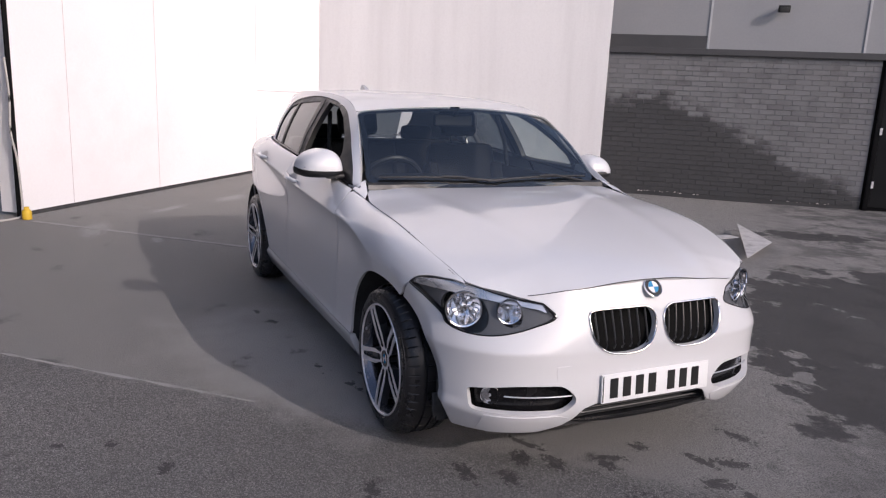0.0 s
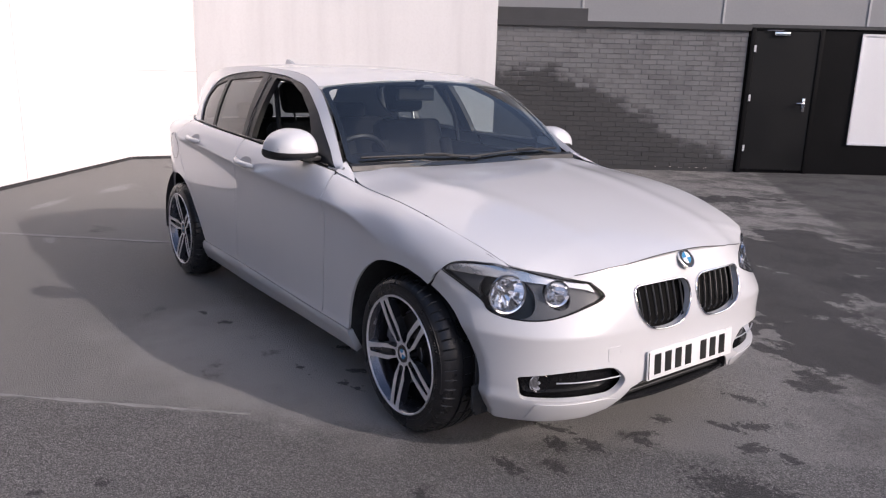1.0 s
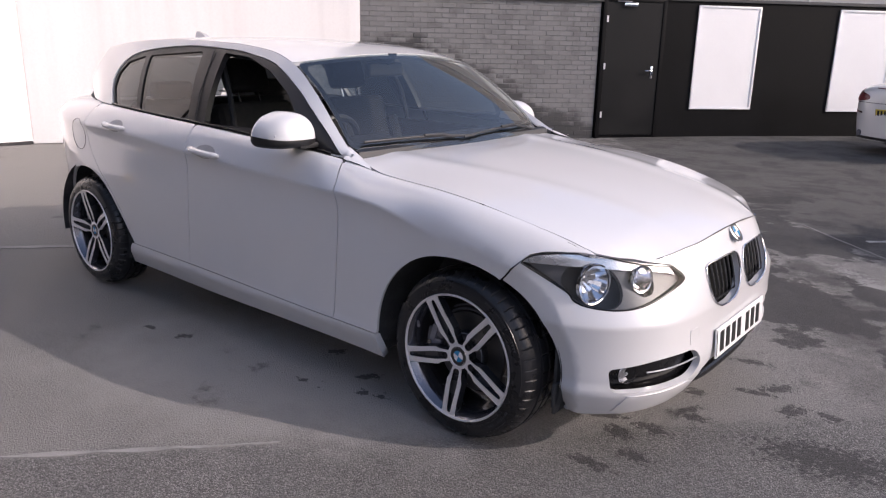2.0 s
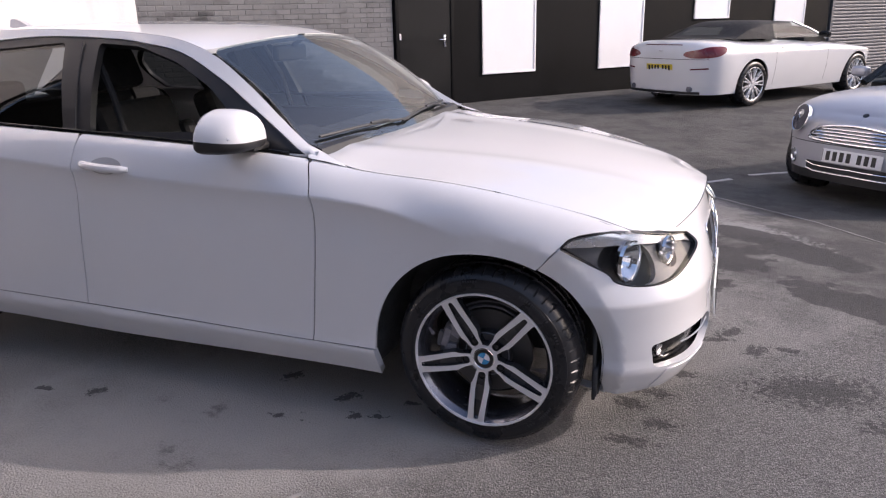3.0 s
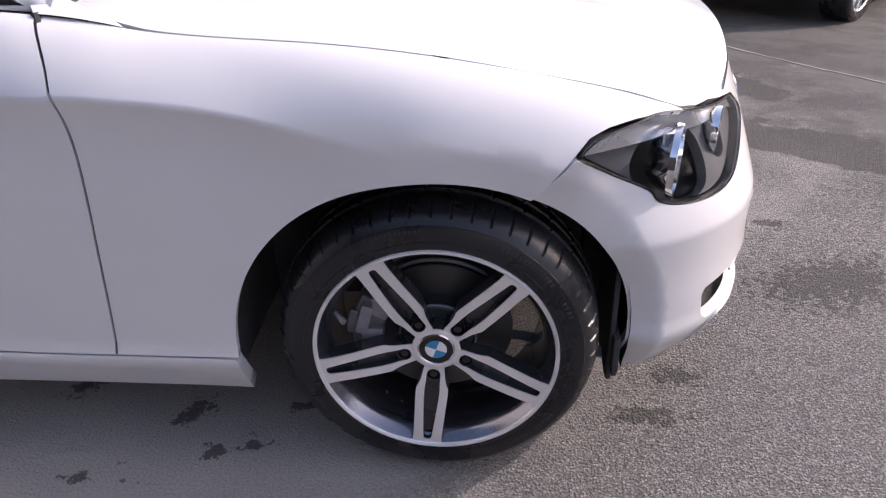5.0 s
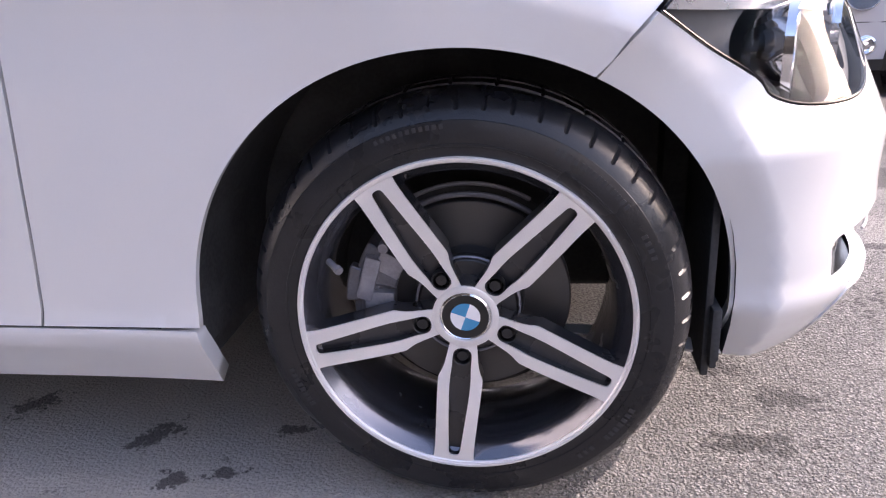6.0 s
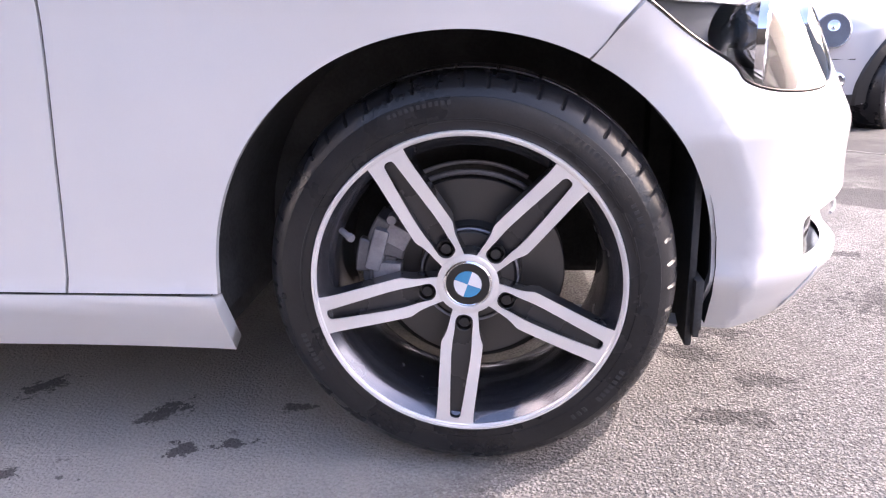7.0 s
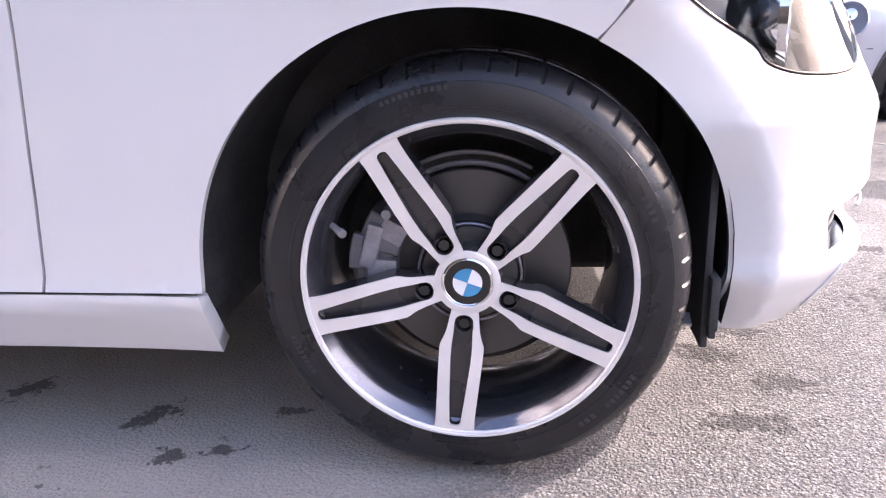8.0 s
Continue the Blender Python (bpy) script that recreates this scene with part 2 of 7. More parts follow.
paint_white = surface("white_car_paint", (0.635, 0.635, 0.648), 0.32, 0.0, 0.015, 3.0, 400.0, coat=1.0, rough_vary=0.03)
paint_silver = surface("silver_car_paint", (0.44, 0.45, 0.49), 0.34, 0.3, 0.02, 3.0, 600.0, coat=0.5, rough_vary=0.02)
paint_black = surface("black_car_paint", (0.012, 0.012, 0.016), 0.25, 0.0, 0.1, coat=1.0)
black_plastic = surface("black_plastic", (0.014, 0.014, 0.015), 0.45, 0.0, 0.25, 20, 300)
gloss_black = surface("gloss_black_trim", (0.008, 0.008, 0.009), 0.2, 0.0, 0.2, spec=0.3)
cavity_black = surface("matt_black_lining", (0.052, 0.052, 0.053), 0.9, 0.0, 0.3, 12, 150, spec=0.1)
rubber = surface("tyre_rubber", (0.015, 0.015, 0.017), 0.30, 0.0, 0.3, 10, 200, bump=0.0004, bump_scale=350, dirt=(0.022, 0.022, 0.023), dirt_amount=0.3, spec=0.4)
mark_rubber = surface("raised_sidewall_rubber", (0.030, 0.030, 0.034), 0.5, 0.0, 0.2, 10, 200)
chrome = surface("chrome", (0.82, 0.82, 0.84), 0.1, 1.0, 0.03, rough_vary=0.04)
alloy = surface("machined_alloy", (0.80, 0.78, 0.785), 0.36, 0.5, 0.05, 12, 500, rough_vary=0.05)
pale_steel = surface("pale_machined_steel", (0.30, 0.30, 0.34), 0.42, 0.5, 0.2, 25, 250)
rim_grey = surface("dark_grey_rim_lacquer", (0.030, 0.030, 0.034), 0.26, 0.2, 0.12, 12, 300, coat=0.5)
barrel_grey = surface("grey_barrel_lacquer", (0.15, 0.15, 0.17), 0.2, 0.85, 0.1, 10, 300, coat=0.4)
steel = surface("cast_steel", (0.17, 0.17, 0.19), 0.5, 0.5, 0.2, 25, 250, bump=0.0006)
disc_steel = surface("brake_disc_steel", (0.10, 0.098, 0.10), 0.42, 0.8, 0.12, 8, 500)
plate_white = surface("reflective_white_plate", (0.78, 0.78, 0.78), 0.35, 0.0, 0.03)
plate_yellow = surface("reflective_yellow_plate", (0.62, 0.47, 0.05), 0.35, 0.0, 0.05)
ink_black = surface("black_ink", (0.012, 0.012, 0.012), 0.4, 0.0, 0.2)
emblem_blue = surface("blue_enamel", (0.02, 0.25, 0.48), 0.2, 0.0, 0.05, coat=1.0)
emblem_white = surface("white_enamel", (0.8, 0.8, 0.82), 0.2, 0.0, 0.03, coat=1.0)
satin_black = surface("satin_black_trim", (0.013, 0.013, 0.015), 0.38, 0.0, 0.2, 20, 300, spec=0.35)
cloth_dark = surface("dark_seat_cloth", (0.006, 0.006, 0.0066), 0.85, 0.0, 0.3, 30, 400, bump=0.001, bump_scale=500)
dash_dark = surface("dark_dashboard_vinyl", (0.006, 0.006, 0.0066), 0.65, 0.0, 0.25, 20, 500, bump=0.0006, bump_scale=700)
red_lens = surface("red_lamp_lens", (0.14, 0.004, 0.010), 0.3, 0.0, 0.1, coat=0.3)
roof_cloth = surface("black_roof_canvas", (0.018, 0.018, 0.02), 0.85, 0.0, 0.2, 12, 400, bump=0.0008)
screen_glass = glass("windscreen_glass", (0.64, 0.69, 0.68), ior=2.0)
tint_glass = glass("tinted_side_glass", (0.16, 0.18, 0.19))
lamp_glass = glass("headlamp_lens", (0.93, 0.95, 0.97), ior=1.3)
white_panel_paint = surface("white_wall_paint", (0.82, 0.80, 0.81), 0.6, 0.0, 0.03, 0.9, 40, bump=0.001, bump_scale=30, dirt=(0.68, 0.63, 0.64), dirt_amount=0.3)


def streaked_material():
    """Off-white paint with rain streaks running down."""
    m, nt, p = nodes_of("streaked_white_paint")
    co = nt.nodes.new("ShaderNodeNewGeometry").outputs["Position"]
    mp = nt.nodes.new("ShaderNodeMapping")
    mp.inputs["Scale"].default_value = (1.6, 1.6, 0.12)
    nt.links.new(co, mp.inputs["Vector"])
    run = ramp_node(nt, noise_node(nt, mp.outputs[0], 1.3, 5.0, 0.6), 0.38, 0.68)
    c = mix_node(nt, run, (0.67, 0.66, 0.67), (0.60, 0.59, 0.60))
    c = mix_node(nt, ramp_node(nt, noise_node(nt, co, 30, 4.0), 0.4, 0.7, 0.0, 0.12), c, (0.48, 0.46, 0.465))
    nt.links.new(c, p.inputs["Base Color"])
    p.inputs["Roughness"].default_value = 0.7
    return m


streaked_paint = streaked_material()
black_wall_paint = surface("black_wall_paint", (0.0045, 0.0045, 0.0052), 0.6, 0.0, 0.4, 1.5, 60, bump=0.0015, bump_scale=60, spec=0.12)
sign_white = surface("white_sign_board", (0.86, 0.85, 0.86), 0.35, 0.0, 0.02, 1.5, 50)
coping_grey = surface("dark_grey_coping", (0.055, 0.055, 0.058), 0.7, 0.0, 0.2, 3, 80, bump=0.002)
cladding_grey = surface("grey_cladding_paint", (0.30, 0.30, 0.31), 0.5, 0.0, 0.05, 0.8, 30, dirt=(0.25, 0.25, 0.26), dirt_amount=0.3)
joint_pale = surface("pale_cladding_joint", (0.46, 0.46, 0.47), 0.5, 0.0, 0.05)
shutter_grey = surface("roller_shutter_steel", (0.13, 0.13, 0.14), 0.6, 0.1, 0.1, 4, 80)
line_paint = surface("worn_white_road_paint", (0.43, 0.42, 0.415), 0.8, 0.0, 0.2, 9, 160, bump=0.002, bump_scale=220, dirt=(0.16, 0.155, 0.15), dirt_amount=0.9)
yellow_plastic = surface("yellow_plastic", (0.65, 0.42, 0.03), 0.5)


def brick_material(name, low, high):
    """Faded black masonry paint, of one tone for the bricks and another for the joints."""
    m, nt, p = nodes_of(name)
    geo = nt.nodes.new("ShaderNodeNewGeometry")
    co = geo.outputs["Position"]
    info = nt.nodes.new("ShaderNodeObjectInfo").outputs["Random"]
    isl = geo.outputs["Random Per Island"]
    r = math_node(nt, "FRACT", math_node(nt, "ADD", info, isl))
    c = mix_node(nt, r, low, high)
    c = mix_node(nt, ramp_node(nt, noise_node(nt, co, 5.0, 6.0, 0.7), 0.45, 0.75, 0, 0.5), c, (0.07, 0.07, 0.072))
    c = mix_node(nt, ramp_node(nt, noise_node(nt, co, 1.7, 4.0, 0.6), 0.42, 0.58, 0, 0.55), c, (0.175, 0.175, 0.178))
    # shadow painted on the lower wall: its border slants along it and is ragged
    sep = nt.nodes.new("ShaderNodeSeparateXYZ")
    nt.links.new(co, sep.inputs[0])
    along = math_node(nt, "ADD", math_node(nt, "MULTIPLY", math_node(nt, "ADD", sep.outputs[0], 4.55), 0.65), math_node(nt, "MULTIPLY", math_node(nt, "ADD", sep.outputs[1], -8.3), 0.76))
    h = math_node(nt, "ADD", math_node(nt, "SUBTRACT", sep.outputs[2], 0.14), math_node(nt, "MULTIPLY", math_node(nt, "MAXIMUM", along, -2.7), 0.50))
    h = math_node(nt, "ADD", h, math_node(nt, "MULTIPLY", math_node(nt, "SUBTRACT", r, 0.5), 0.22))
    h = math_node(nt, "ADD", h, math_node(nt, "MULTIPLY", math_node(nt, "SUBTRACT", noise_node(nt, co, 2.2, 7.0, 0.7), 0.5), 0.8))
    damp_or_shade = ramp_node(nt, h, -0.12, 0.10, 1.0, 0.0)
    c = mix_node(nt, math_node(nt, "MULTIPLY", damp_or_shade, 0.80), c, (0.020, 0.020, 0.021))
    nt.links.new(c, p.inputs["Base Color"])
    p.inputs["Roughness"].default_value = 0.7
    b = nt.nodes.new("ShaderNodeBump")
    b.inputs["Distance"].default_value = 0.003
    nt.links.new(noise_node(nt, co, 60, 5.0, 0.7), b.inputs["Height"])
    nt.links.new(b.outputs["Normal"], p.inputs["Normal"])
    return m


brick_paint = brick_material("black_painted_brick", (0.125, 0.125, 0.128), (0.180, 0.180, 0.184))
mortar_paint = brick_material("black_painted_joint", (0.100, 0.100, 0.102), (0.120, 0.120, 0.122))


def blob(nt, co, x, y, rx, ry, turn, ragged, inner=0.82, outer=0.99):
    """One ragged spot on the ground."""
    mp = nt.nodes.new("ShaderNodeMapping")
    mp.vector_type = "TEXTURE"
    mp.inputs["Location"].default_value = (x, y, 0)
    mp.inputs["Rotation"].default_value = (0, 0, radians(turn))
    mp.inputs["Scale"].default_value = (rx, ry, 1e4)
    nt.links.new(co, mp.inputs["Vector"])
    ln = nt.nodes.new("ShaderNodeVectorMath")
    ln.operation = "LENGTH"
    nt.links.new(mp.outputs[0], ln.inputs[0])
    return ramp_node(nt, math_node(nt, "ADD", ln.outputs["Value"], ragged), inner, outer, 1.0, 0.0)


def asphalt_material():
    m, nt, p = nodes_of("worn_asphalt")
    co = nt.nodes.new("ShaderNodeNewGeometry").outputs["Position"]
    vor = nt.nodes.new("ShaderNodeTexVoronoi")
    vor.inputs["Scale"].default_value = 150.0
    # uneven stones
    shift = nt.nodes.new("ShaderNodeTexNoise")
    shift.inputs["Scale"].default_value, shift.inputs["Detail"].default_value = 140.0, 3.0
    nt.links.new(co, shift.inputs["Vector"])
    bent = nt.nodes.new("ShaderNodeVectorMath")
    bent.operation = "MULTIPLY_ADD"
    bent.inputs[1].default_value = (0.010, 0.010, 0.010)
    nt.links.new(shift.outputs["Color"], bent.inputs[0])
    nt.links.new(co, bent.inputs[2])
    nt.links.new(bent.outputs[0], vor.inputs["Vector"])
    stone = nt.nodes.new("ShaderNodeSeparateColor")
    nt.links.new(vor.outputs["Color"], stone.inputs[0])
    grain = noise_node(nt, co, 90, 4.0, 0.6)
    patch = noise_node(nt, co, 0.45, 5.0, 0.6)
    blot = noise_node(nt, co, 2.6, 6.0, 0.68)
    c = mix_node(nt, stone.outputs[0], (0.125, 0.121, 0.117), (0.400, 0.388, 0.376))
    # dark bitumen between the stones, deepened to paint the shade in the pits
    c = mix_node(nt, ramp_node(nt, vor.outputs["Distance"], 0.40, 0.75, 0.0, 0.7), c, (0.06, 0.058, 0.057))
    c = mix_node(nt, ramp_node(nt, grain, 0.35, 0.65, 0.0, 0.3), c, (0.16, 0.157, 0.153))
    c = mix_node(nt, ramp_node(nt, patch, 0.38, 0.62, 0.0, 0.35), c, (0.12, 0.119, 0.117))
    # pits and chips, their shade put into the colour
    c = mix_node(nt, ramp_node(nt, noise_node(nt, co, 240, 3.0, 0.7), 0.48, 0.58, 0.0, 0.8), c, (0.045, 0.043, 0.042))
    # the lay of the bays is worn smooth and pale: its border runs on from the bay line
    sepb = nt.nodes.new("ShaderNodeSeparateXYZ")
    nt.links.new(co, sepb.inputs[0])
    past = math_node(nt, "SUBTRACT", math_node(nt, "MULTIPLY", math_node(nt, "ADD", sepb.outputs[0], 0.44), 0.73), math_node(nt, "MULTIPLY", math_node(nt, "ADD", sepb.outputs[1], 1.29), 0.68))
    past = math_node(nt, "ADD", past, math_node(nt, "MULTIPLY", math_node(nt, "SUBTRACT", noise_node(nt, co, 9.0, 5.0, 0.65), 0.5), 0.22))
    worn = ramp_node(nt, past, -0.05, 0.06, 1.0, 0.0)
    fines = mix_node(nt, ramp_node(nt, noise_node(nt, co, 170, 5.0, 0.75), 0.38, 0.58), (0.055, 0.053, 0.051), (0.345, 0.332, 0.318))
    c = mix_node(nt, math_node(nt, "MULTIPLY", worn, 0.7), c, fines)
    # the far lay is older and darker: its border runs along the joint
    sep = nt.nodes.new("ShaderNodeSeparateXYZ")
    nt.links.new(co, sep.inputs[0])
    far = math_node(nt, "ADD", math_node(nt, "MULTIPLY", sep.outputs[0], 0.72), math_node(nt, "MULTIPLY", sep.outputs[1], 0.69))
    c = mix_node(nt, ramp_node(nt, far, 2.80, 2.95, 0.0, 0.78), c, (0.055, 0.054, 0.053))
    # mottled damp over the older ground
    mott = ramp_node(nt, noise_node(nt, co, 2.1, 9.0, 0.70), 0.44, 0.60, 0.0, 0.68)
    c = mix_node(nt, math_node(nt, "MULTIPLY", mott, ramp_node(nt, far, 0.7, 2.0)), c, (0.036, 0.035, 0.036))
    # pale worn lay beside the parked car, painted lighter to lift its shade
    shade_lift = blob(nt, co, -0.85, -0.85, 1.15, 0.62, 25, math_node(nt, "MULTIPLY", math_node(nt, "SUBTRACT", blot, 0.5), 1.5), 0.35, 1.3)
    c = mix_node(nt, math_node(nt, "MULTIPLY", shade_lift, 0.7), c, (0.36, 0.347, 0.333))
    # damp that lingers in front of the bays
    damp_or_shade = blob(nt, co, 1.95, 1.55, 1.9, 1.15, -45, math_node(nt, "MULTIPLY", math_node(nt, "SUBTRACT", noise_node(nt, co, 2.6, 9.0, 0.7), 0.5), 2.4), 0.35, 1.25)
    c = mix_node(nt, math_node(nt, "MULTIPLY", damp_or_shade, 0.66), c, (0.045, 0.044, 0.045))
    # dirt and old oil in ragged blots
    oil = ramp_node(nt, blot, 0.60, 0.70, 0.0, 0.55)
    c = mix_node(nt, oil, c, (0.040, 0.039, 0.040))
    # damp stains: where the lot dries last
    wet = None
    warp = nt.nodes.new("ShaderNodeTexNoise")
    warp.inputs["Scale"].default_value, warp.inputs["Detail"].default_value = 3.6, 9.0
    warp.inputs["Roughness"].default_value = 0.62
    nt.links.new(co, warp.inputs["Vector"])
    ragged = math_node(nt, "MULTIPLY", math_node(nt, "SUBTRACT", warp.outputs["Fac"], 0.5), 2.8)
    frayed = math_node(nt, "MULTIPLY", math_node(nt, "SUBTRACT", noise_node(nt, co, 34.0, 7.0, 0.78), 0.5), 6.5)
    # scattered oil specks, in loose clusters
    speck = ramp_node(nt, noise_node(nt, co, 15.0, 4.0, 0.6), 0.66, 0.70, 0.0, 0.75)
    speck = math_node(nt, "MULTIPLY", speck, ramp_node(nt, noise_node(nt, co, 0.9, 3.0, 0.5), 0.50, 0.60))
    c = mix_node(nt, speck, c, (0.035, 0.034, 0.034))
    # pale, scuffed patches
    for x, y, rx, ry, turn in SCUFFS:
        d = blob(nt, co, x, y, rx, ry, turn, frayed)
        c = mix_node(nt, math_node(nt, "MULTIPLY", d, 0.6), c, (0.34, 0.335, 0.33))
    for x, y, rx, ry, turn in STAINS + SPOTS:
        d = blob(nt, co, x, y, rx, ry, turn, frayed if rx < 0.4 else ragged)
        if rx < 0.4:
            d = math_node(nt, "MULTIPLY", d, 0.95)
        wet = d if wet is None else math_node(nt, "MAXIMUM", wet, d)
    c = mix_node(nt, math_node(nt, "MULTIPLY", wet, 0.86), c, (0.026, 0.025, 0.026))
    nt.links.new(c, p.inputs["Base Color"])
    rough = mix_node(nt, wet, (0.88, 0.88, 0.88), (0.78, 0.78, 0.78))
    nt.links.new(rough, p.inputs["Roughness"])
    b = nt.nodes.new("ShaderNodeBump")
    b.inputs["Distance"].default_value = 0.006
    nt.links.new(ramp_node(nt, worn, 0.0, 1.0, 1.0, 0.9), b.inputs["Strength"])
    rubble = noise_node(nt, co, 170, 4.0, 0.7)
    hgt = math_node(nt, "ADD", math_node(nt, "MULTIPLY", vor.outputs["Distance"], -0.8), math_node(nt, "ADD", math_node(nt, "MULTIPLY", stone.outputs[1], 0.4), math_node(nt, "MULTIPLY", rubble, 0.6)))
    nt.links.new(hgt, b.inputs["Height"])
    nt.links.new(b.outputs["Normal"], p.inputs["Normal"])
    return m


# damp patches: place, half sizes and turn
STAINS = [(-0.85, 3.75, 1.05, 1.25, 20), (-1.25, 4.6, 0.55, 0.5, 0), (-1.3, 3.2, 0.5, 0.45, 40), (0.0, 3.6, 0.5, 0.7, 20), (-0.40, 2.55, 1.25, 0.62, 128),
          (0.50, 1.70, 0.65, 0.46, 128), (1.15, 2.0, 0.75, 0.20, -50), (1.40, 0.95, 0.55, 0.20, -40), (-3.2, 5.8, 0.9, 0.3, 60), (-0.7, 5.3, 0.5, 0.2, 50)]
# oil drips
DRIPS = [(-0.42, -0.79), (-0.35, -0.66), (-0.60, -0.69), (-0.51, -0.81), (-0.79, -0.90), (-0.90, -0.60), (-1.82, -1.02), (-1.59, -0.97), (0.34, -0.31), (0.52, -0.29),
         (0.57, -0.04), (0.46, -0.66), (0.78, 0.40), (0.60, 0.62), (0.46, -1.04), (0.76, -1.03), (0.53, 0.13), (0.60, -0.10), (0.72, 0.30), (1.02, 0.27), (0.56, -0.52), (0.44, -0.40), (-0.28, -2.10), (-0.22, -1.90), (0.05, -1.72), (0.89, 0.23)]
drip_rnd = random.Random(4)
SPOTS = [(x, y, drip_rnd.uniform(0.04, 0.085) * (1.0 if x > 0 else 0.6), drip_rnd.uniform(0.018, 0.045) * (1.0 if x > 0 else 0.75), drip_rnd.uniform(-20, 60)) for x, y in DRIPS] + [(1.10, -0.08, 0.24, 0.12, 15), (1.35, -0.28, 0.13, 0.06, 20)]
SCUFFS = [(-4.84, -1.95, 0.36, 0.11, -10), (-4.2, -1.45, 0.12, 0.05, 0), (-5.9, -1.2, 0.30, 0.07, -40), (-6.6, -0.4, 0.30, 0.12, -40), (-0.55, 3.0, 0.45, 0.14, -30), (0.9, 2.5, 0.5, 0.12, -45)]
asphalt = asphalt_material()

# ---- ground: one sheet, with a shallow fall across the lot ----


def ground_z(x, y):
    return -0.28 * smooth((x + 3) / 7) * smooth((y - 0.3) / 5) * (1 - 0.8 * smooth((y - 6.5) / 4))


def axis_steps(lo, hi, fine_lo, fine_hi, fine, coarse):
    out, v = [], lo
    while v < hi:
        out.append(v)
        v += fine if fine_lo <= v < fine_hi else coarse
    return out + [hi]


gx, gy = axis_steps(-400, 400, -14, 14, 0.35, 16.0), axis_steps(-400, 400, -14, 24, 0.35, 16.0)
gv = [(x, y, ground_z(x, y)) for y in gy for x in gx]
gf = [(j * len(gx) + i, j * len(gx) + i + 1, (j + 1) * len(gx) + i + 1, (j + 1) * len(gx) + i) for j in range(len(gy) - 1) for i in range(len(gx) - 1)]
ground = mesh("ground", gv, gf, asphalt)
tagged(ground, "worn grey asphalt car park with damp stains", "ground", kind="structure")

U = Vector((0.65, 0.76))      # along the building fronts
V = Vector((0.76, -0.65))     # out of the building fronts
P0 = Vector((-4.55, 8.3))


def on_wall(s, out, z):
    p = P0 + U * s + V * out
    return Vector((p.x, p.y, z))


def wall_box(bm, s0, s1, o0, o1, z0, z1, bevel=0.0):
    m = Matrix(((U.x, V.x, 0, P0.x), (U.y, V.y, 0, P0.y), (0, 0, 1, 0), (0, 0, 0, 1)))
    return box(bm, (s0, min(o0, o1), z0), (s1, max(o0, o1), z1), bevel, m)


def slab(name, a, b, thickness, z0, z1, material, label, category="wall", kind="structure"):
    """An upright slab from plan point a to b, its body on the left of that line."""
    a, b = Vector(a), Vector(b)
    d = (b - a).normalized()
    n = Vector((-d.y, d.x))
    bm = bmesh.new()
    m = Matrix(((d.x, n.x, 0, a.x), (d.y, n.y, 0, a.y), (0, 0, 1, 0), (0, 0, 0, 1)))
    box(bm, (0, 0, z0), ((b - a).length, thickness, z1), 0.004, m, 1)
    return tagged(part(name, bm, material), label, category, kind=kind)


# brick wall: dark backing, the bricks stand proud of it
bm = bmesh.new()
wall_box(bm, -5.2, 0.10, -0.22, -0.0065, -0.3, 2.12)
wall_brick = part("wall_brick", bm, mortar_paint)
tagged(wall_brick, "black painted brick wall with a shadow painted on its lower part", "wall", kind="structure")
bm = bmesh.new()
wall_box(bm, -5.2, 0.125, -0.27, 0.05, 2.12, 2.21, 0.006)
tagged(part("coping", bm, coping_grey), "dark grey coping on the brick wall", "coping", kind="structure")
bm = bmesh.new()
wall_box(bm, -6.0, -2.3, -0.9, -0.5, 2.0, 2.44, 0.01)
tagged(part("parapet", bm, coping_grey), "dark low parapet behind the brick wall", "parapet", kind="structure")

# black front with a door and white boards
bm = bmesh.new()
wall_box(bm, 0.13, 11.05, -0.25, 0.0, -0.4, 2.17)
wall_black = part("wall_black", bm, black_wall_paint)
tagged(wall_black, "black painted building front", "wall", kind="structure")
bm = bmesh.new()
wall_box(bm, 0.13, 11.1, -0.27, 0.03, 2.17, 2.22, 0.004)
tagged(part("trim", bm, coping_grey), "dark metal edge on top of the black front", "trim", kind="structure")
bm = bmesh.new()
wall_box(bm, -9.0, 34.0, -3.4, -3.1, -0.5, 9.0)
wall_cladding = part("wall_cladding", bm, cladding_grey)
tagged(wall_cladding, "tall light grey clad wall of the building behind", "wall", kind="structure")
for k in range(-2, 11):
    s = 0.55 + 2.68 * k
    bm = bmesh.new()
    wall_box(bm, s - 0.02, s + 0.02, -3.1, -3.08, -0.4, 9.0, 0.004)
    part("cladding_joint", bm, joint_pale, wall_cladding)

# end wall with the roller shutter
bm = bmesh.new()
wall_box(bm, 11.05, 30.0, -0.4, -0.12, -0.4, 4.2)
tagged(part("wall_shutter", bm, coping_grey), "dark wall round the roller shutter", "wall", kind="structure")

# white building on the other side
CORNER = Vector((-9.24, 0.41))
A0 = Vector((-5.65, -2.62))
B1 = Vector((-9.12, 1.40))
C1 = on_wall(-3.75, 0.05, 0).xy
slab("wall_white_long", A0, CORNER, 0.25, 0.03, 11.0, white_panel_paint, "white painted panel wall, sunlit")
slab("wall_white_short", CORNER, B1, 0.25, 0.03, 11.0, white_panel_paint, "short white return of the panel wall")
slab("wall_white_end", B1, C1, 0.25, 0.0, 11.0, streaked_paint, "white painted end wall with faint streaks")
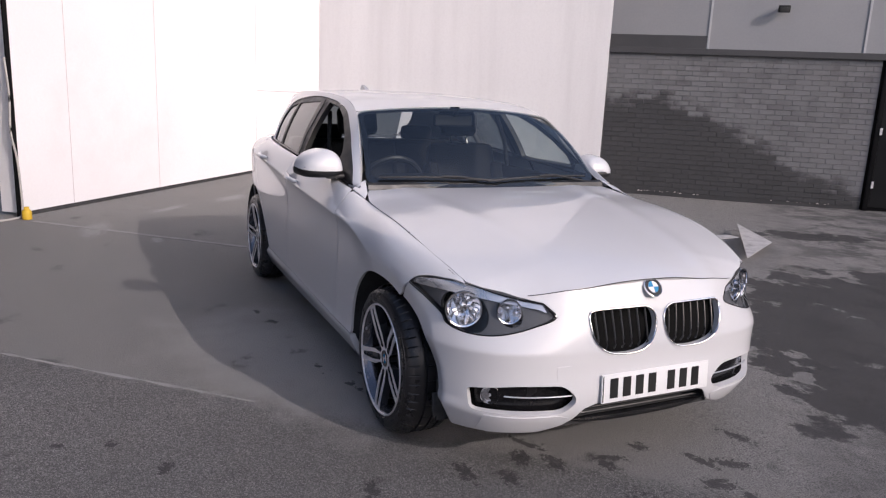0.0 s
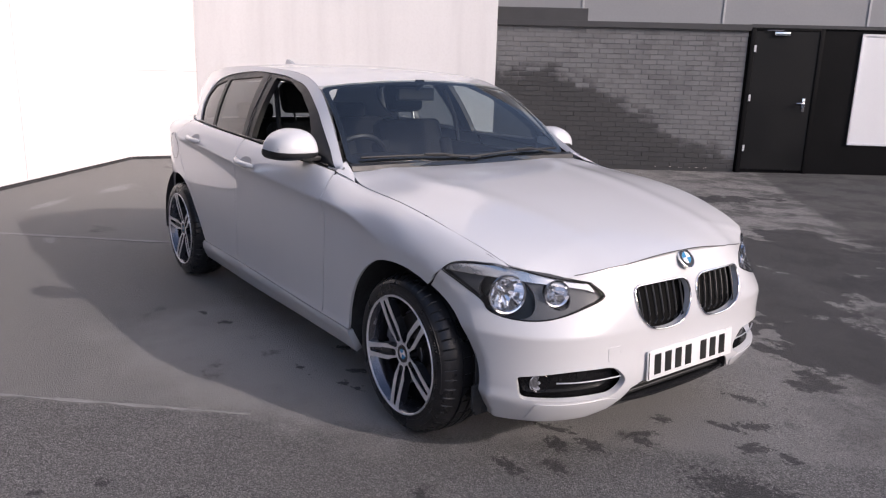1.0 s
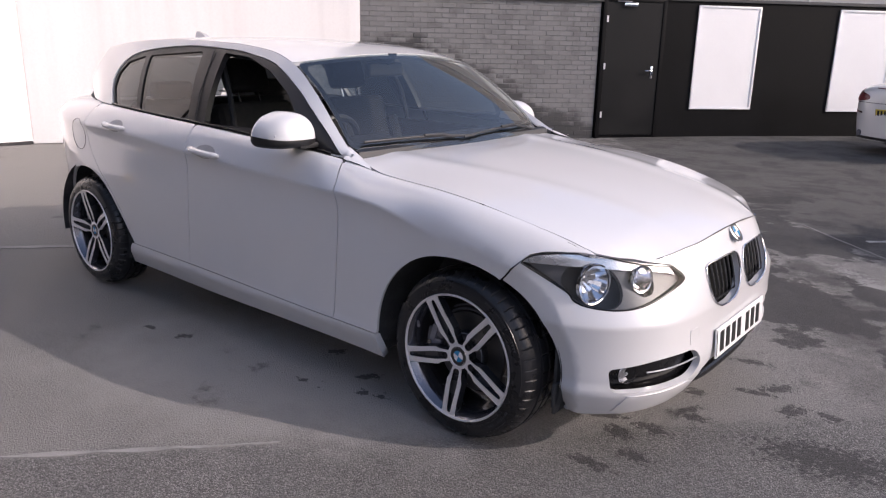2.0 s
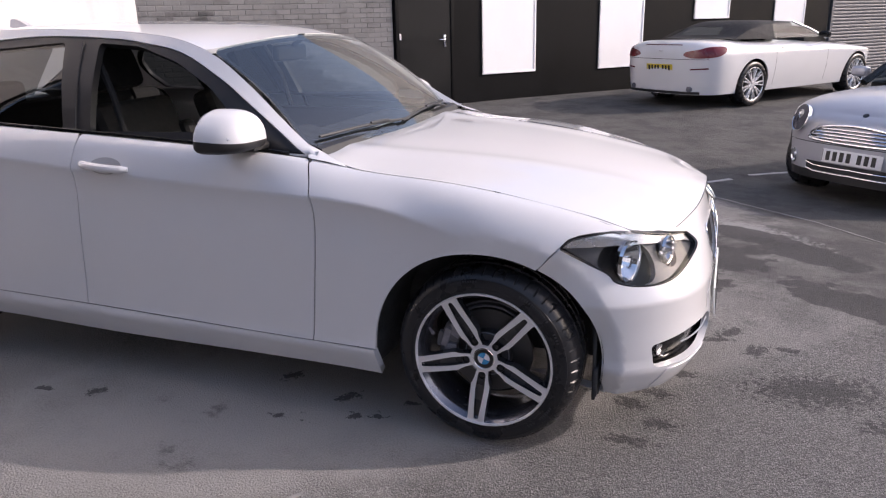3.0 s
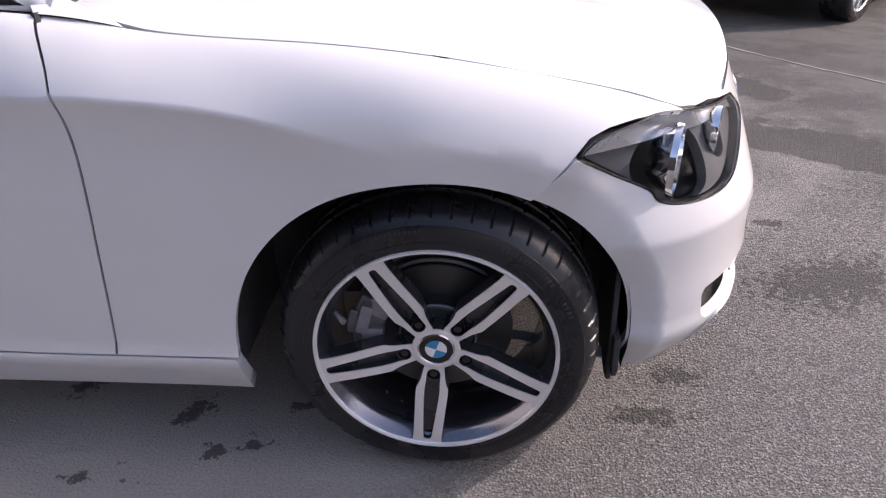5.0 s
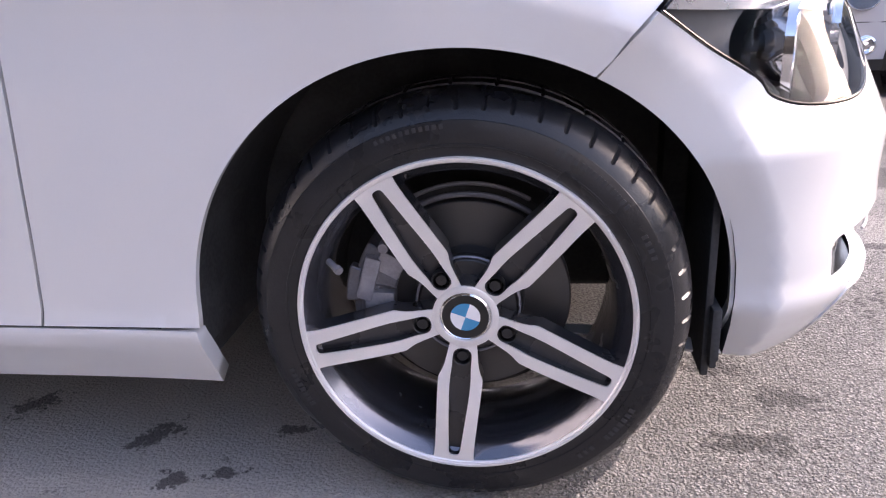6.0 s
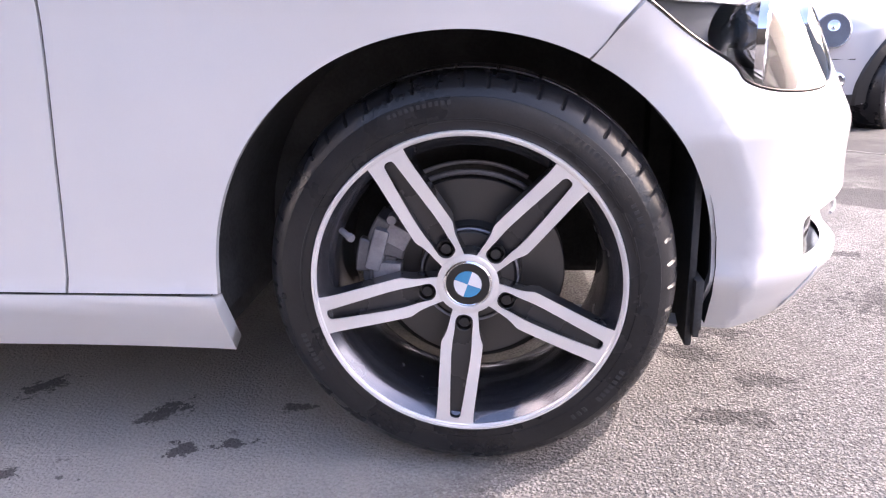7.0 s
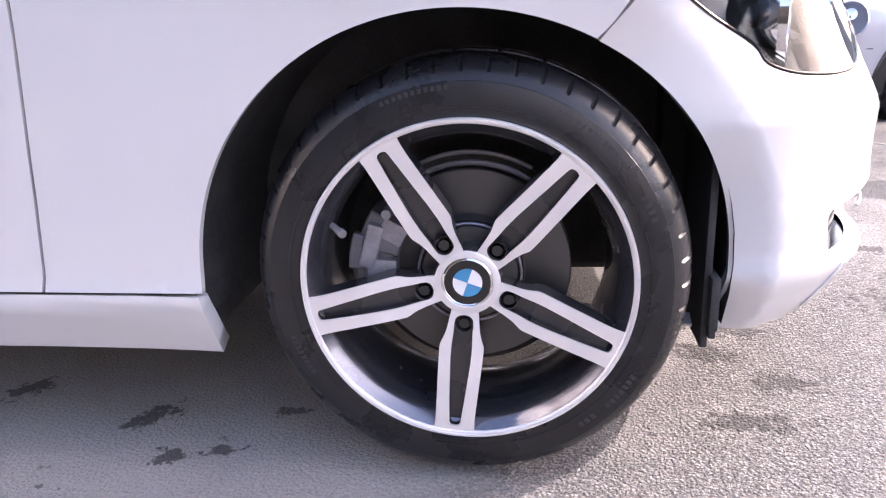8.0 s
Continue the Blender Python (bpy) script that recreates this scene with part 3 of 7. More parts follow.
slab("wall_back_left", A0 + (A0 - CORNER).normalized() * 9 + Vector((-0.3, -0.3)), A0 + Vector((-0.3, -0.3)), 0.25, -0.1, 4.5, black_wall_paint, "dark timber and brick wall beside the white panels")
# unseen backdrop, added so glossy parts don't mirror the horizon glow
slab("wall_east", (23.0, 34.0), (23.0, -13.0), 0.3, -0.4, 4.8, cladding_grey, "plain unseen grey wall added as a backdrop for reflections")
# wall out of view, its white chosen to bounce light into the shade
slab("wall_behind", (23.0, -13.0), (-16.0, -13.0), 0.3, -0.2, 5.4, white_panel_paint, "plain unseen wall closing the lot, made white to bounce light")


# ---- the white hatchback: surfaces ----
X0 = -0.05                      # where the nose begins to round
ARCH_R = 0.372
FRONT_ARCH, REAR_ARCH = (-0.010, 0.322), (-2.690, 0.322)


def front_lip(a, out=0.0):
    """A point of the front arch's lip at a degrees, or so far outside it."""
    c, d = math.cos(radians(a)), math.sin(radians(a))
    return (FRONT_ARCH[0] + (ARCH_R + 0.013 * max(0.0, c) + out) * c, FRONT_ARCH[1] + (ARCH_R - 0.005 * d * d + out) * d)


def band_width(a):
    """How wide the flat band outside the front arch's lip is."""
    return 0.064 - 0.050 * smooth((a - 95) / 70)



side_top = curve([(0.62, 0.665), (0.559, 0.711), (0.45, 0.751), (0.345, 0.792), (0.18, 0.835), (0.0, 0.871), (-0.165, 0.892), (-0.45, 0.914), (-0.58, 0.938),
                  (-0.705, 0.958), (-1.1, 0.985), (-1.544, 1.007), (-2.1, 1.028), (-2.456, 1.041), (-2.9, 1.048), (-3.4, 1.04)])
side_top_y = curve([(0.62, 0.80), (0.45, 0.79), (0.345, 0.757), (0.18, 0.755), (0.0, 0.753), (-0.25, 0.758), (-0.45, 0.756), (-0.58, 0.762), (-0.72, 0.784),
                    (-1.1, 0.800), (-1.6, 0.802), (-2.3, 0.785), (-2.6, 0.758), (-3.0, 0.68), (-3.4, 0.58)])
side_mid = curve([(0.62, 0.52), (0.44, 0.58), (0.2, 0.66), (-0.1, 0.76), (-0.4, 0.83), (-0.84, 0.858), (-1.5, 0.885), (-2.4, 0.94), (-3.4, 0.95)])
side_low = curve([(0.14, 0.79), (0.19, 0.812), (0.25, 0.842), (0.300, 0.862), (0.335, 0.856), (0.42, 0.858), (0.55, 0.866), (0.70, 0.876), (0.80, 0.880), (0.95, 0.8825)])
side_plan = curve([(0.6, 1.0), (-2.45, 1.0), (-2.7, 0.985), (-2.9, 0.95), (-3.2, 0.85), (-3.45, 0.70)])
nose_x = curve([(0.14, 0.585), (0.19, 0.628), (0.24, 0.662), (0.30, 0.686), (0.36, 0.692), (0.46, 0.686), (0.55, 0.687), (0.63, 0.683), (0.70, 0.668), (0.76, 0.64), (0.82, 0.608)])
SQUARE = 4.7                    # how square the nose is in plan


def arch_band(f, x, z):
    """How far the flat band round the front arch changes the half width f(x, z): inside its crease the skin runs straight to the lip."""
    dx, dz = x - FRONT_ARCH[0], z - FRONT_ARCH[1]
    r = math.hypot(dx, dz)
    if r > ARCH_R + 0.10 or r < 0.05 or (dx < 0 and z < 0.315):
        return 0.0
    a = math.degrees(math.atan2(dz, dx))
    xc, zc = front_lip(a, band_width(a))
    rc = math.hypot(xc - FRONT_ARCH[0], zc - FRONT_ARCH[1])
    if r >= rc:
        return 0.0
    xc, zc = FRONT_ARCH[0] + dx * rc / r, FRONT_ARCH[1] + dz * rc / r
    return f(xc, zc) - f(x, z) - 0.13 * (1 - smooth((a - 85) / 70)) * (rc - r)


def skin_y(x, z):
    """Half width of the body at x and height z, without the wheel-arch bands."""
    zm, zt = side_mid(x), side_top(x)
    w = side_low(min(z, zm))
    sharp = smooth((0.02 - x) / 0.4) * smooth((x + 3.2) / 0.5)
    # the flank is hollowed below the shoulder crease
    if z < zm:
        u = (zm - z) / 0.10
        w -= 0.0150 * u * math.exp(1 - u) * sharp * smooth((x + 2.85) / 0.4)
    if z > zm:
        t = min(1.0, (z - zm) / (zt - zm))
        bend = (1 - 0.55 * sharp) * math.sqrt(max(0.0, 1 - t * t)) + 0.55 * sharp * (1 - t)
        w = side_top_y(x) + (w - side_top_y(x)) * bend
    w = w * side_plan(x)
    if x > X0:
        k = min(0.999, (x - X0) / (nose_x(z) - X0))
        w *= (1 - k * k) ** (1 / SQUARE)
    return w


def side_y(x, z):
    return skin_y(x, z) + arch_band(skin_y, x, z)


def side_v(x, z):
    """The sheet coordinate of a height: even up the flank, by angle over the shoulder."""
    zm, zt = side_mid(x), side_top(x)
    if z <= zm:
        return z - zm
    return 0.2 * math.asin(min(1.0, (z - zm) / (zt - zm))) / (math.pi / 2)


def side_map(x, v):
    zm, zt = side_mid(x), side_top(x)
    if v <= 0:
        z = zm + v
    else:
        z = zm + (zt - zm) * math.sin(min(1.0, v / 0.2) * math.pi / 2)
    return (x, -side_y(x, z), z)


def on_side(points):
    return [(x, side_v(x, z)) for x, z in points]


def side_point(x, z, out=0.0):
    return Vector((x, -side_y(x, z) - out, z))


inset_top = curve([(0.0, 0.060), (0.3, 0.074), (0.62, 0.10), (0.87, 0.088), (1.05, 0.043), (1.17, 0.011), (1.6, 0.0)])
nose_top = curve([(0.0, 0.772), (0.3, 0.760), (0.62, 0.715), (0.87, 0.748), (1.05, 0.745), (1.17, 0.72), (1.6, 0.70)])
QS = 0.80


def nose_y(x, z):
    """Half width of the nose at x, without the wheel-arch band."""
    k = min(0.999, max(0.0, (x - X0) / (nose_x(min(z, 0.55)) - X0)))
    return side_low(min(z, 0.8)) * (1 - k * k) ** (1 / SQUARE)


def nose_map(q, z):
    """Round the nose: q runs from the middle to the flank, by angle."""
    s = -1 if q > 0 else 1
    f = min(abs(q) / QS, 1.565)
    w, nx = side_low(min(z, 0.8)), nose_x(min(z, 0.55))
    c, sn = math.cos(f), math.sin(f)
    r = 1.0 / max(c, sn)
    for _ in range(8):
        g, dg = r * r * c * c + (r * sn) ** SQUARE - 1, 2 * r * c * c + SQUARE * sn * (r * sn) ** (SQUARE - 1)
        r -= g / dg
    a, b = r * c, r * sn
    n = Vector((2 * a / (nx - X0), SQUARE * b ** (SQUARE - 1) / w)).normalized()
    k = max(0.0, (z - 0.52) / (nose_top(f) - 0.52))
    d = inset_top(f) * k ** 1.4 + 0.016 * smooth((f - 0.35) / 0.3) * math.sin(math.pi * min(1.0, k))
    x, y = X0 + (nx - X0) * a - n.x * d, w * b - n.y * d
    return (x, s * (y + (arch_band(nose_y, x, z) if x < 0.5 else 0.0)), z)


def nose_q(y, z):
    """The nose coordinate at which the surface has the half width y."""
    lo, hi = 0.0, 1.55
    for _ in range(40):
        mid = (lo + hi) / 2
        if abs(nose_map(mid * QS, z)[1]) < abs(y):
            lo = mid
        else:
            hi = mid
    return lo * QS * (1 if y <= 0 else -1)


def nose_qx(x, z):
    lo, hi = 0.0, 1.55
    for _ in range(40):
        mid = (lo + hi) / 2
        if nose_map(mid * QS, z)[0] > x:
            lo = mid
        else:
            hi = mid
    return lo * QS


bonnet_mid = curve([(0.70, 0.745), (0.64, 0.772), (0.58, 0.797), (0.45, 0.833), (0.2, 0.880), (0.0, 0.908), (-0.35, 0.940), (-0.8, 0.962)])
bonnet_side_y = curve([(0.70, 0.45), (0.62, 0.48), (0.559, 0.515), (0.50, 0.60), (0.45, 0.678), (0.345, 0.712), (0.18, 0.740), (0.0, 0.751), (-0.25, 0.755), (-0.45, 0.751), (-0.58, 0.722), (-0.64, 0.695), (-0.8, 0.66)])


def bonnet_z(x, y):
    k = min(1.3, abs(y) / bonnet_side_y(x))
    z = bonnet_mid(x) - (bonnet_mid(x) - side_top(x)) * k ** 2.4
    ridge = 0.36 + 0.14 * smooth((0.5 - x) / 1.2)
    return z + 0.006 * math.exp(-((abs(y) - ridge) / 0.07) ** 2)


def bonnet_map(x, y):
    return (x, y, bonnet_z(x, y))


roof_mid = curve([(-1.06, 1.345), (-1.3, 1.385), (-1.6, 1.408), (-2.0, 1.420), (-2.4, 1.414), (-2.8, 1.390), (-3.1, 1.360), (-3.3, 1.335)])
rail_z = curve([(-0.60, 0.950), (-0.75, 1.045), (-0.95, 1.190), (-1.14, 1.300), (-1.35, 1.358), (-1.7, 1.387), (-2.1, 1.396), (-2.5, 1.386), (-2.9, 1.350), (-3.1, 1.320)])
rail_y = curve([(-0.60, 0.745), (-0.75, 0.700), (-0.95, 0.645), (-1.14, 0.60), (-1.4, 0.575), (-1.9, 0.565), (-2.5, 0.55), (-3.1, 0.50)])


def roof_map(x, y):
    k = abs(y) / rail_y(x)
    return (x, y, roof_mid(x) - (roof_mid(x) - rail_z(x)) * k ** 2.5)


def cabin_map(x, z):
    """The flank above the belt line, leaning in to the roof rail."""
    zb, zt = side_top(x), max(rail_z(x), side_top(x) + 0.02)
    t = (z - zb) / (zt - zb)
    yb, yt = side_top_y(x) * side_plan(x) - 0.012, rail_y(x)
    y = yb + (yt - yb) * t + 0.018 * math.sin(math.pi * min(1, max(0, t))) 
    return (x, -y, z)


def screen_map(u, v):
    """The windscreen: u across from -1 to 1, v up from 0 to 1."""
    low = Vector((-0.60 - 0.09 * u * u, 0.69 * u, 0.955 + 0.020 * u * u))
    top = Vector((-1.08 - 0.05 * u * u, 0.60 * u, 1.346 - 0.040 * u * u))
    p = low.lerp(top, v)
    return (p.x + 0.02 * math.sin(math.pi * v), p.y, p.z + 0.02 * math.sin(math.pi * v))


# ---- the white hatchback: panels ----
hatch = thing("car", "white five-door hatchback with a lowered driver's window, parked on asphalt", "car")


def arc(c, r, a0, a1, n=24):
    return [(c[0] + r * math.cos(radians(a0 + (a1 - a0) * k / n)), c[1] + r * math.sin(radians(a0 + (a1 - a0) * k / n))) for k in range(n + 1)]


SILL_Z = curve([(-2.4, 0.330), (-1.68, 0.325), (-0.63, 0.309), (-0.38, 0.308)])
door_front = spline([(-0.632, SILL_Z(-0.632)), (-0.610, 0.50), (-0.591, 0.68), (-0.587, 0.80), (-0.602, 0.88), (-0.640, 0.951)], 5)
door_middle = spline([(-1.682, SILL_Z(-1.682)), (-1.655, 0.55), (-1.627, 0.80), (-1.620, 0.9985)], 5)
door_back = spline([(-2.215, 0.33), (-2.285, 0.44), (-2.40, 0.59), (-2.53, 0.72), (-2.60, 0.84), (-2.625, 1.033)], 5)


def top_line(x0, x1, n=24):
    return [(x0 + (x1 - x0) * k / n, side_top(x0 + (x1 - x0) * k / n)) for k in range(n + 1)]


def sill_line(x0, x1, n=12):
    return [(x0 + (x1 - x0) * k / n, SILL_Z(x0 + (x1 - x0) * k / n)) for k in range(n + 1)]


for mirrored in (False, True):
    front_door_outline = sill_line(-1.682, -0.632)[:-1] + door_front + top_line(-0.66, -1.615) + door_middle[::-1][1:-1]
    front_door = panel("front_door", on_side(front_door_outline), side_map, paint_white, hatch, gap=0.0024, mirror=mirrored, step=0.019)
    rear_door_outline = sill_line(-2.215, -1.682)[:-1] + door_middle + top_line(-1.63, -2.615) + door_back[::-1][1:-1]
    rear_door = panel("rear_door", on_side(rear_door_outline), side_map, paint_white, hatch, gap=0.0024, mirror=mirrored, step=0.019)
    fender_outline = (door_front[::-1] + sill_line(-0.628, -0.385, 5)[1:] + [front_lip(182 - 121 * k / 40) for k in range(41)]
                      + [(0.2135, 0.6895), (0.2455, 0.7215), (0.268, 0.7445), (0.30, 0.7545), (0.37, 0.758), (0.445, 0.7515)] + top_line(0.44, -0.63, 30)[1:])
    fender = panel("front_wing", on_side(fender_outline), side_map, paint_white, hatch, gap=0.0026, mirror=mirrored, step=0.017, creases=[on_side([front_lip(a, band_width(a)) for a in [63 + 2 * k for k in range(42)]])])
    quarter_outline = (door_back[::-1] + arc(REAR_ARCH, ARCH_R, 176, 2, 40)[::-1][8:] + [(-3.07, 0.30), (-3.35, 0.30), (-3.38, 0.7), (-3.36, 1.03)] + top_line(-3.33, -2.64))
    quarter = panel("rear_wing", on_side(quarter_outline), side_map, paint_white, hatch, gap=0.0022, mirror=mirrored)
    sill_outline = [(-2.30, 0.205), (-0.384, 0.194), (-0.386, 0.25), (-0.389, 0.306)] + sill_line(-0.40, -2.20)[1:] + [(-2.24, 0.33)]
    sill = panel("sill", on_side(sill_outline), side_map, paint_white, hatch, gap=0.0015, thick=0.03, mirror=mirrored)

    # dark bars behind the door gaps, painting in their shade
    for line in (door_front, door_middle, door_back):
        bm = bmesh.new()
        tube(bm, [Vector((x, (1 if mirrored else -1) * (side_y(x, min(z, side_top(x) - 0.004)) - 0.0125), z)) for x, z in line], 0.0075, 6)
        part("door_seal", bm, cavity_black, hatch)
    bm = bmesh.new()
    tube(bm, [Vector((x, (1 if mirrored else -1) * (side_y(x, z) - 0.0115), z)) for x, z in sill_line(-2.2, -0.45, 30)], 0.005, 6)
    part("door_seal", bm, cavity_black, hatch)

# bonnet
edge_right = [(x, -bonnet_side_y(x)) for x in [0.555 - 1.19 * k / 30 for k in range(31)]]
front_edge = spline([(0.557, 0.515), (0.603, 0.36), (0.629, 0.20), (0.637, 0.0), (0.629, -0.20), (0.603, -0.36), (0.557, -0.515)], 5)
bonnet_outline = front_edge[:-1] + edge_right + spline([(-0.66, -0.65), (-0.70, -0.45), (-0.735, -0.2), (-0.74, 0.0), (-0.735, 0.2), (-0.70, 0.45), (-0.66, 0.65)], 4)[:-1] + [(x, -y) for x, y in edge_right[::-1]][:-1]
bonnet = panel("bonnet", bonnet_outline, bonnet_map, paint_white, hatch, gap=0.0032, thick=0.022, step=0.025)
# dark bars under the bonnet's side edges stand in for the gap's shade
for s in (-1, 1):
    bm = bmesh.new()
    tube(bm, [Vector(bonnet_map(x, s * (bonnet_side_y(x) + 0.001))) - Vector((0, 0, 0.0105)) for x in [0.42 - 0.95 * k / 40 for k in range(41)]], 0.0062, 6)
    part("bonnet_seal", bm, cavity_black, hatch, "dark strip painting the shade in the bonnet gap")
# front gap: a dark bar in place of its shade
bm = bmesh.new()
tube(bm, [Vector(bonnet_map(x, y)) + Vector((-0.002, 0, -0.001 + 0.048 * max(0.0, abs(y) - 0.30))) for x, y in front_edge if abs(y) < 0.50], 0.0015, 6)
part("bonnet_seal", bm, cavity_black, hatch, "dark strip painting the shade in the bonnet gap")

# nose: bumper with openings for the lamps, grilles and intakes
def nq(points):
    return [(nose_q(y, z), z) for y, z in points]


LAMP_BACK = (nose_qx(0.245, 0.72), 0.720)
lamp_upper = [LAMP_BACK] + [(nose_qx(x, z), z) for x, z in ((0.268, 0.743), (0.30, 0.753), (0.37, 0.757), (0.435, 0.751))] + nq([(-0.549, 0.717), (-0.443, 0.700)])
lamp_tip = nq([(-0.404, 0.653)])
lamp_lower = nq([(-0.487, 0.618), (-0.58, 0.591), (-0.66, 0.580), (-0.724, 0.585), (-0.750, 0.602)]) + [(nose_qx(0.382, 0.628), 0.628), (nose_qx(0.312, 0.672), 0.672)]
lamp_outline = spline(lamp_upper, 3)[:-1] + spline([lamp_upper[-1]] + lamp_tip + lamp_lower + [LAMP_BACK], 4)[:-1]
half = [(0.0, 0.771)] + nq([(-0.2, 0.765), (-0.36, 0.745), (-0.515, 0.716)]) + [lamp_upper[-1]] + spline([lamp_upper[-1]] + lamp_tip + lamp_lower + [LAMP_BACK], 4)[1:] + [(nose_qx(0.214, 0.6885), 0.6885)]
half += [(nose_qx(*front_lip(a)), front_lip(a)[1]) for a in [60.8 - 2.5 * k for k in range(30)]]
nose_crease = [(nose_qx(*front_lip(a, band_width(a))), front_lip(a, band_width(a))[1]) for a in [59 - 2 * k for k in range(35)]]
half += [(nose_qx(0.385, 0.2), 0.190), (nose_q(-0.66, 0.2), 0.183), (nose_q(-0.45, 0.21), 0.204)] + nq([(-0.36, 0.235), (-0.325, 0.262), (-0.29, 0.302), (-0.24, 0.317), (-0.10, 0.316), (0.0, 0.315)])
nose_outline = half + [(-q, z) for q, z in half[::-1]][1:-1]
fog_outline = rounded(nq([(-0.707, 0.384), (-0.556, 0.411), (-0.385, 0.406), (-0.315, 0.345), (-0.375, 0.293), (-0.55, 0.299), (-0.70, 0.303)]), [0.02, 0.05, 0.03, 0.05, 0.03, 0.05, 0.03], 4)
KIDNEY = [(-0.285, 0.676), (0.0, 0.678), (0.030, 0.620), (0.002, 0.535), (-0.06, 0.500), (-0.20, 0.506), (-0.275, 0.565)]
KIDNEY_R = [0.035, 0.035, 0.05, 0.05, 0.06, 0.06, 0.06]
kidney_outline = rounded(nq(KIDNEY), KIDNEY_R, 5)
kidney_left = rounded(nq([(0.08 - y, z) for y, z in KIDNEY]), KIDNEY_R, 5)[::-1]


def other(outline):
    return [(-q, z) for q, z in outline[::-1]]


nose = panel("front_bumper", nose_outline, nose_map, paint_white, hatch, holes=[fog_outline, other(fog_outline), kidney_outline, kidney_left], gap=0.001, thick=0.025, flip=True, step=0.016, creases=[nose_crease, [(-q, z) for q, z in nose_crease]])

# roof, windscreen, flanks above the belt
roof_right = [(x, -rail_y(x)) for x in [-1.16 - 1.80 * k / 24 for k in range(25)]]
roof_outline = spline([(-1.15, 0.585), (-1.10, 0.35), (-1.085, 0.0), (-1.10, -0.35), (-1.15, -0.585)], 6)[:-1] + roof_right + spline([(-3.01, -0.45), (-3.09, 0.0), (-3.01, 0.45)], 6) + [(x, -y) for x, y in roof_right[::-1]]
DLO = [(-0.655, 0.960), (-0.738, 1.010), (-0.842, 1.075), (-0.948, 1.142), (-1.062, 1.210), (-1.255, 1.300), (-1.444, 1.337), (-1.618, 1.356), (-1.989, 1.368), (-2.383, 1.338), (-2.565, 1.288), (-2.625, 1.20), (-2.59, 1.12), (-2.52, 1.052)]
DLO = spline(DLO, 4) + [(x, side_top(x) + 0.005) for x in [-2.45 + 1.7 * k / 20 for k in range(21)]]
roof = panel("roof", roof_outline, roof_map, paint_white, hatch, gap=0.002, thick=0.02)
screen = panel("windscreen", rounded([(-1, 0.0), (1, 0.0), (1, 1), (-1, 1)], 0.08), screen_map, screen_glass, hatch, step=0.06, thick=0.005)
screen.visible_shadow = False
screen_edge = rounded([(-1, 0.0), (1, 0.0), (1, 1), (-1, 1)], 0.08)
panel("screen_border", screen_edge, screen_map, gloss_black, hatch, holes=[rounded([(-0.965, 0.07), (0.965, 0.07), (0.95, 0.955), (-0.95, 0.955)], 0.07)], step=0.05, thick=0.0, lift=-0.007)
for mirrored in (False, True):
    rail = [(x, rail_z(x)) for x in [-0.63 - 2.33 * k / 40 for k in range(41)]]
    flank_outline = [(-0.62, 0.95)] + rail + [(-3.02, 1.28), (-3.13, 1.16), (-3.26, 1.045)] + top_line(-3.24, -0.66, 30)
    flank = panel("cabin_side", flank_outline, cabin_map, paint_white, hatch, holes=[DLO], gap=0.001, thick=0.03, mirror=mirrored)

# belt-line windows: black frames, panes, pillars
frame_windows = [
    rounded([(-0.985, 1.030), (-1.600, 1.020), (-1.665, 1.342), (-1.46, 1.326), (-1.27, 1.270), (-1.10, 1.185), (-0.99, 1.10)], 0.02, 3),
    rounded([(-1.735, 1.024), (-2.205, 1.042), (-2.330, 1.315), (-1.845, 1.345)], 0.02, 3),
    rounded([(-2.245, 1.044), (-2.500, 1.055), (-2.585, 1.135), (-2.600, 1.21), (-2.545, 1.275), (-2.372, 1.313)], 0.02, 3)]
for mirrored in (False, True):
    ring_frame = panel("window_frame", shrunk(DLO, 0.002), cabin_map, satin_black, hatch, holes=frame_windows, lift=-0.006, thick=0.03, mirror=mirrored)
    for i, (w, g) in enumerate(zip(frame_windows, (screen_glass, tint_glass, tint_glass))):
        if i == 0 and not mirrored:
            continue                                    # the driver's window is wound down
        pane = panel("side_window", shrunk(w, -0.004), cabin_map, g, hatch, "wound-up side window" if i == 0 else "tinted rear side window", lift=-0.012, thick=0.004, mirror=mirrored, step=0.05)
        pane.visible_shadow = False
    strip("belt_trim", [(x, side_top(x) + 0.006) for x in [-0.72 - 1.8 * k / 24 for k in range(25)]], cabin_map, 0.012, gloss_black, hatch, mirror=mirrored)
    strip("door_gap_pillar", [(-1.665, 1.015), (-1.70, 1.15), (-1.745, 1.345)], cabin_map, 0.006, cavity_black, ring_frame, mirror=mirrored)

# rear end
def tail_map(u, v):
    """The tail: u across from -1 to 1, v up from 0 to 1."""
    z = 0.30 + 1.0 * v
    w = side_y(-3.36, min(z, 1.0)) if z < 1.0 else 0.50 - (z - 1.0) * 0.22
    x = -3.36 - 0.17 * (1 - abs(u) ** 2.4) + (0.0 if z < 1.0 else (z - 1.0) * 1.05)
    return (x, u * w, z)


panel("tailgate", [(-1, 0), (1, 0), (1, 0.70), (-1, 0.70)], tail_map, paint_white, hatch, step=0.08, thick=0.02, flip=True)
panel("rear_window", [(-1, 0.705), (1, 0.705), (1, 0.98), (-1, 0.98)], tail_map, tint_glass, hatch, step=0.08, thick=0.005, flip=True)
# roof fin
bm = bmesh.new()
fin_side = [(0.075, 0.0), (0.03, 0.018), (-0.02, 0.038), (-0.06, 0.047), (-0.075, 0.044), (-0.08, 0.0)]
ring = []
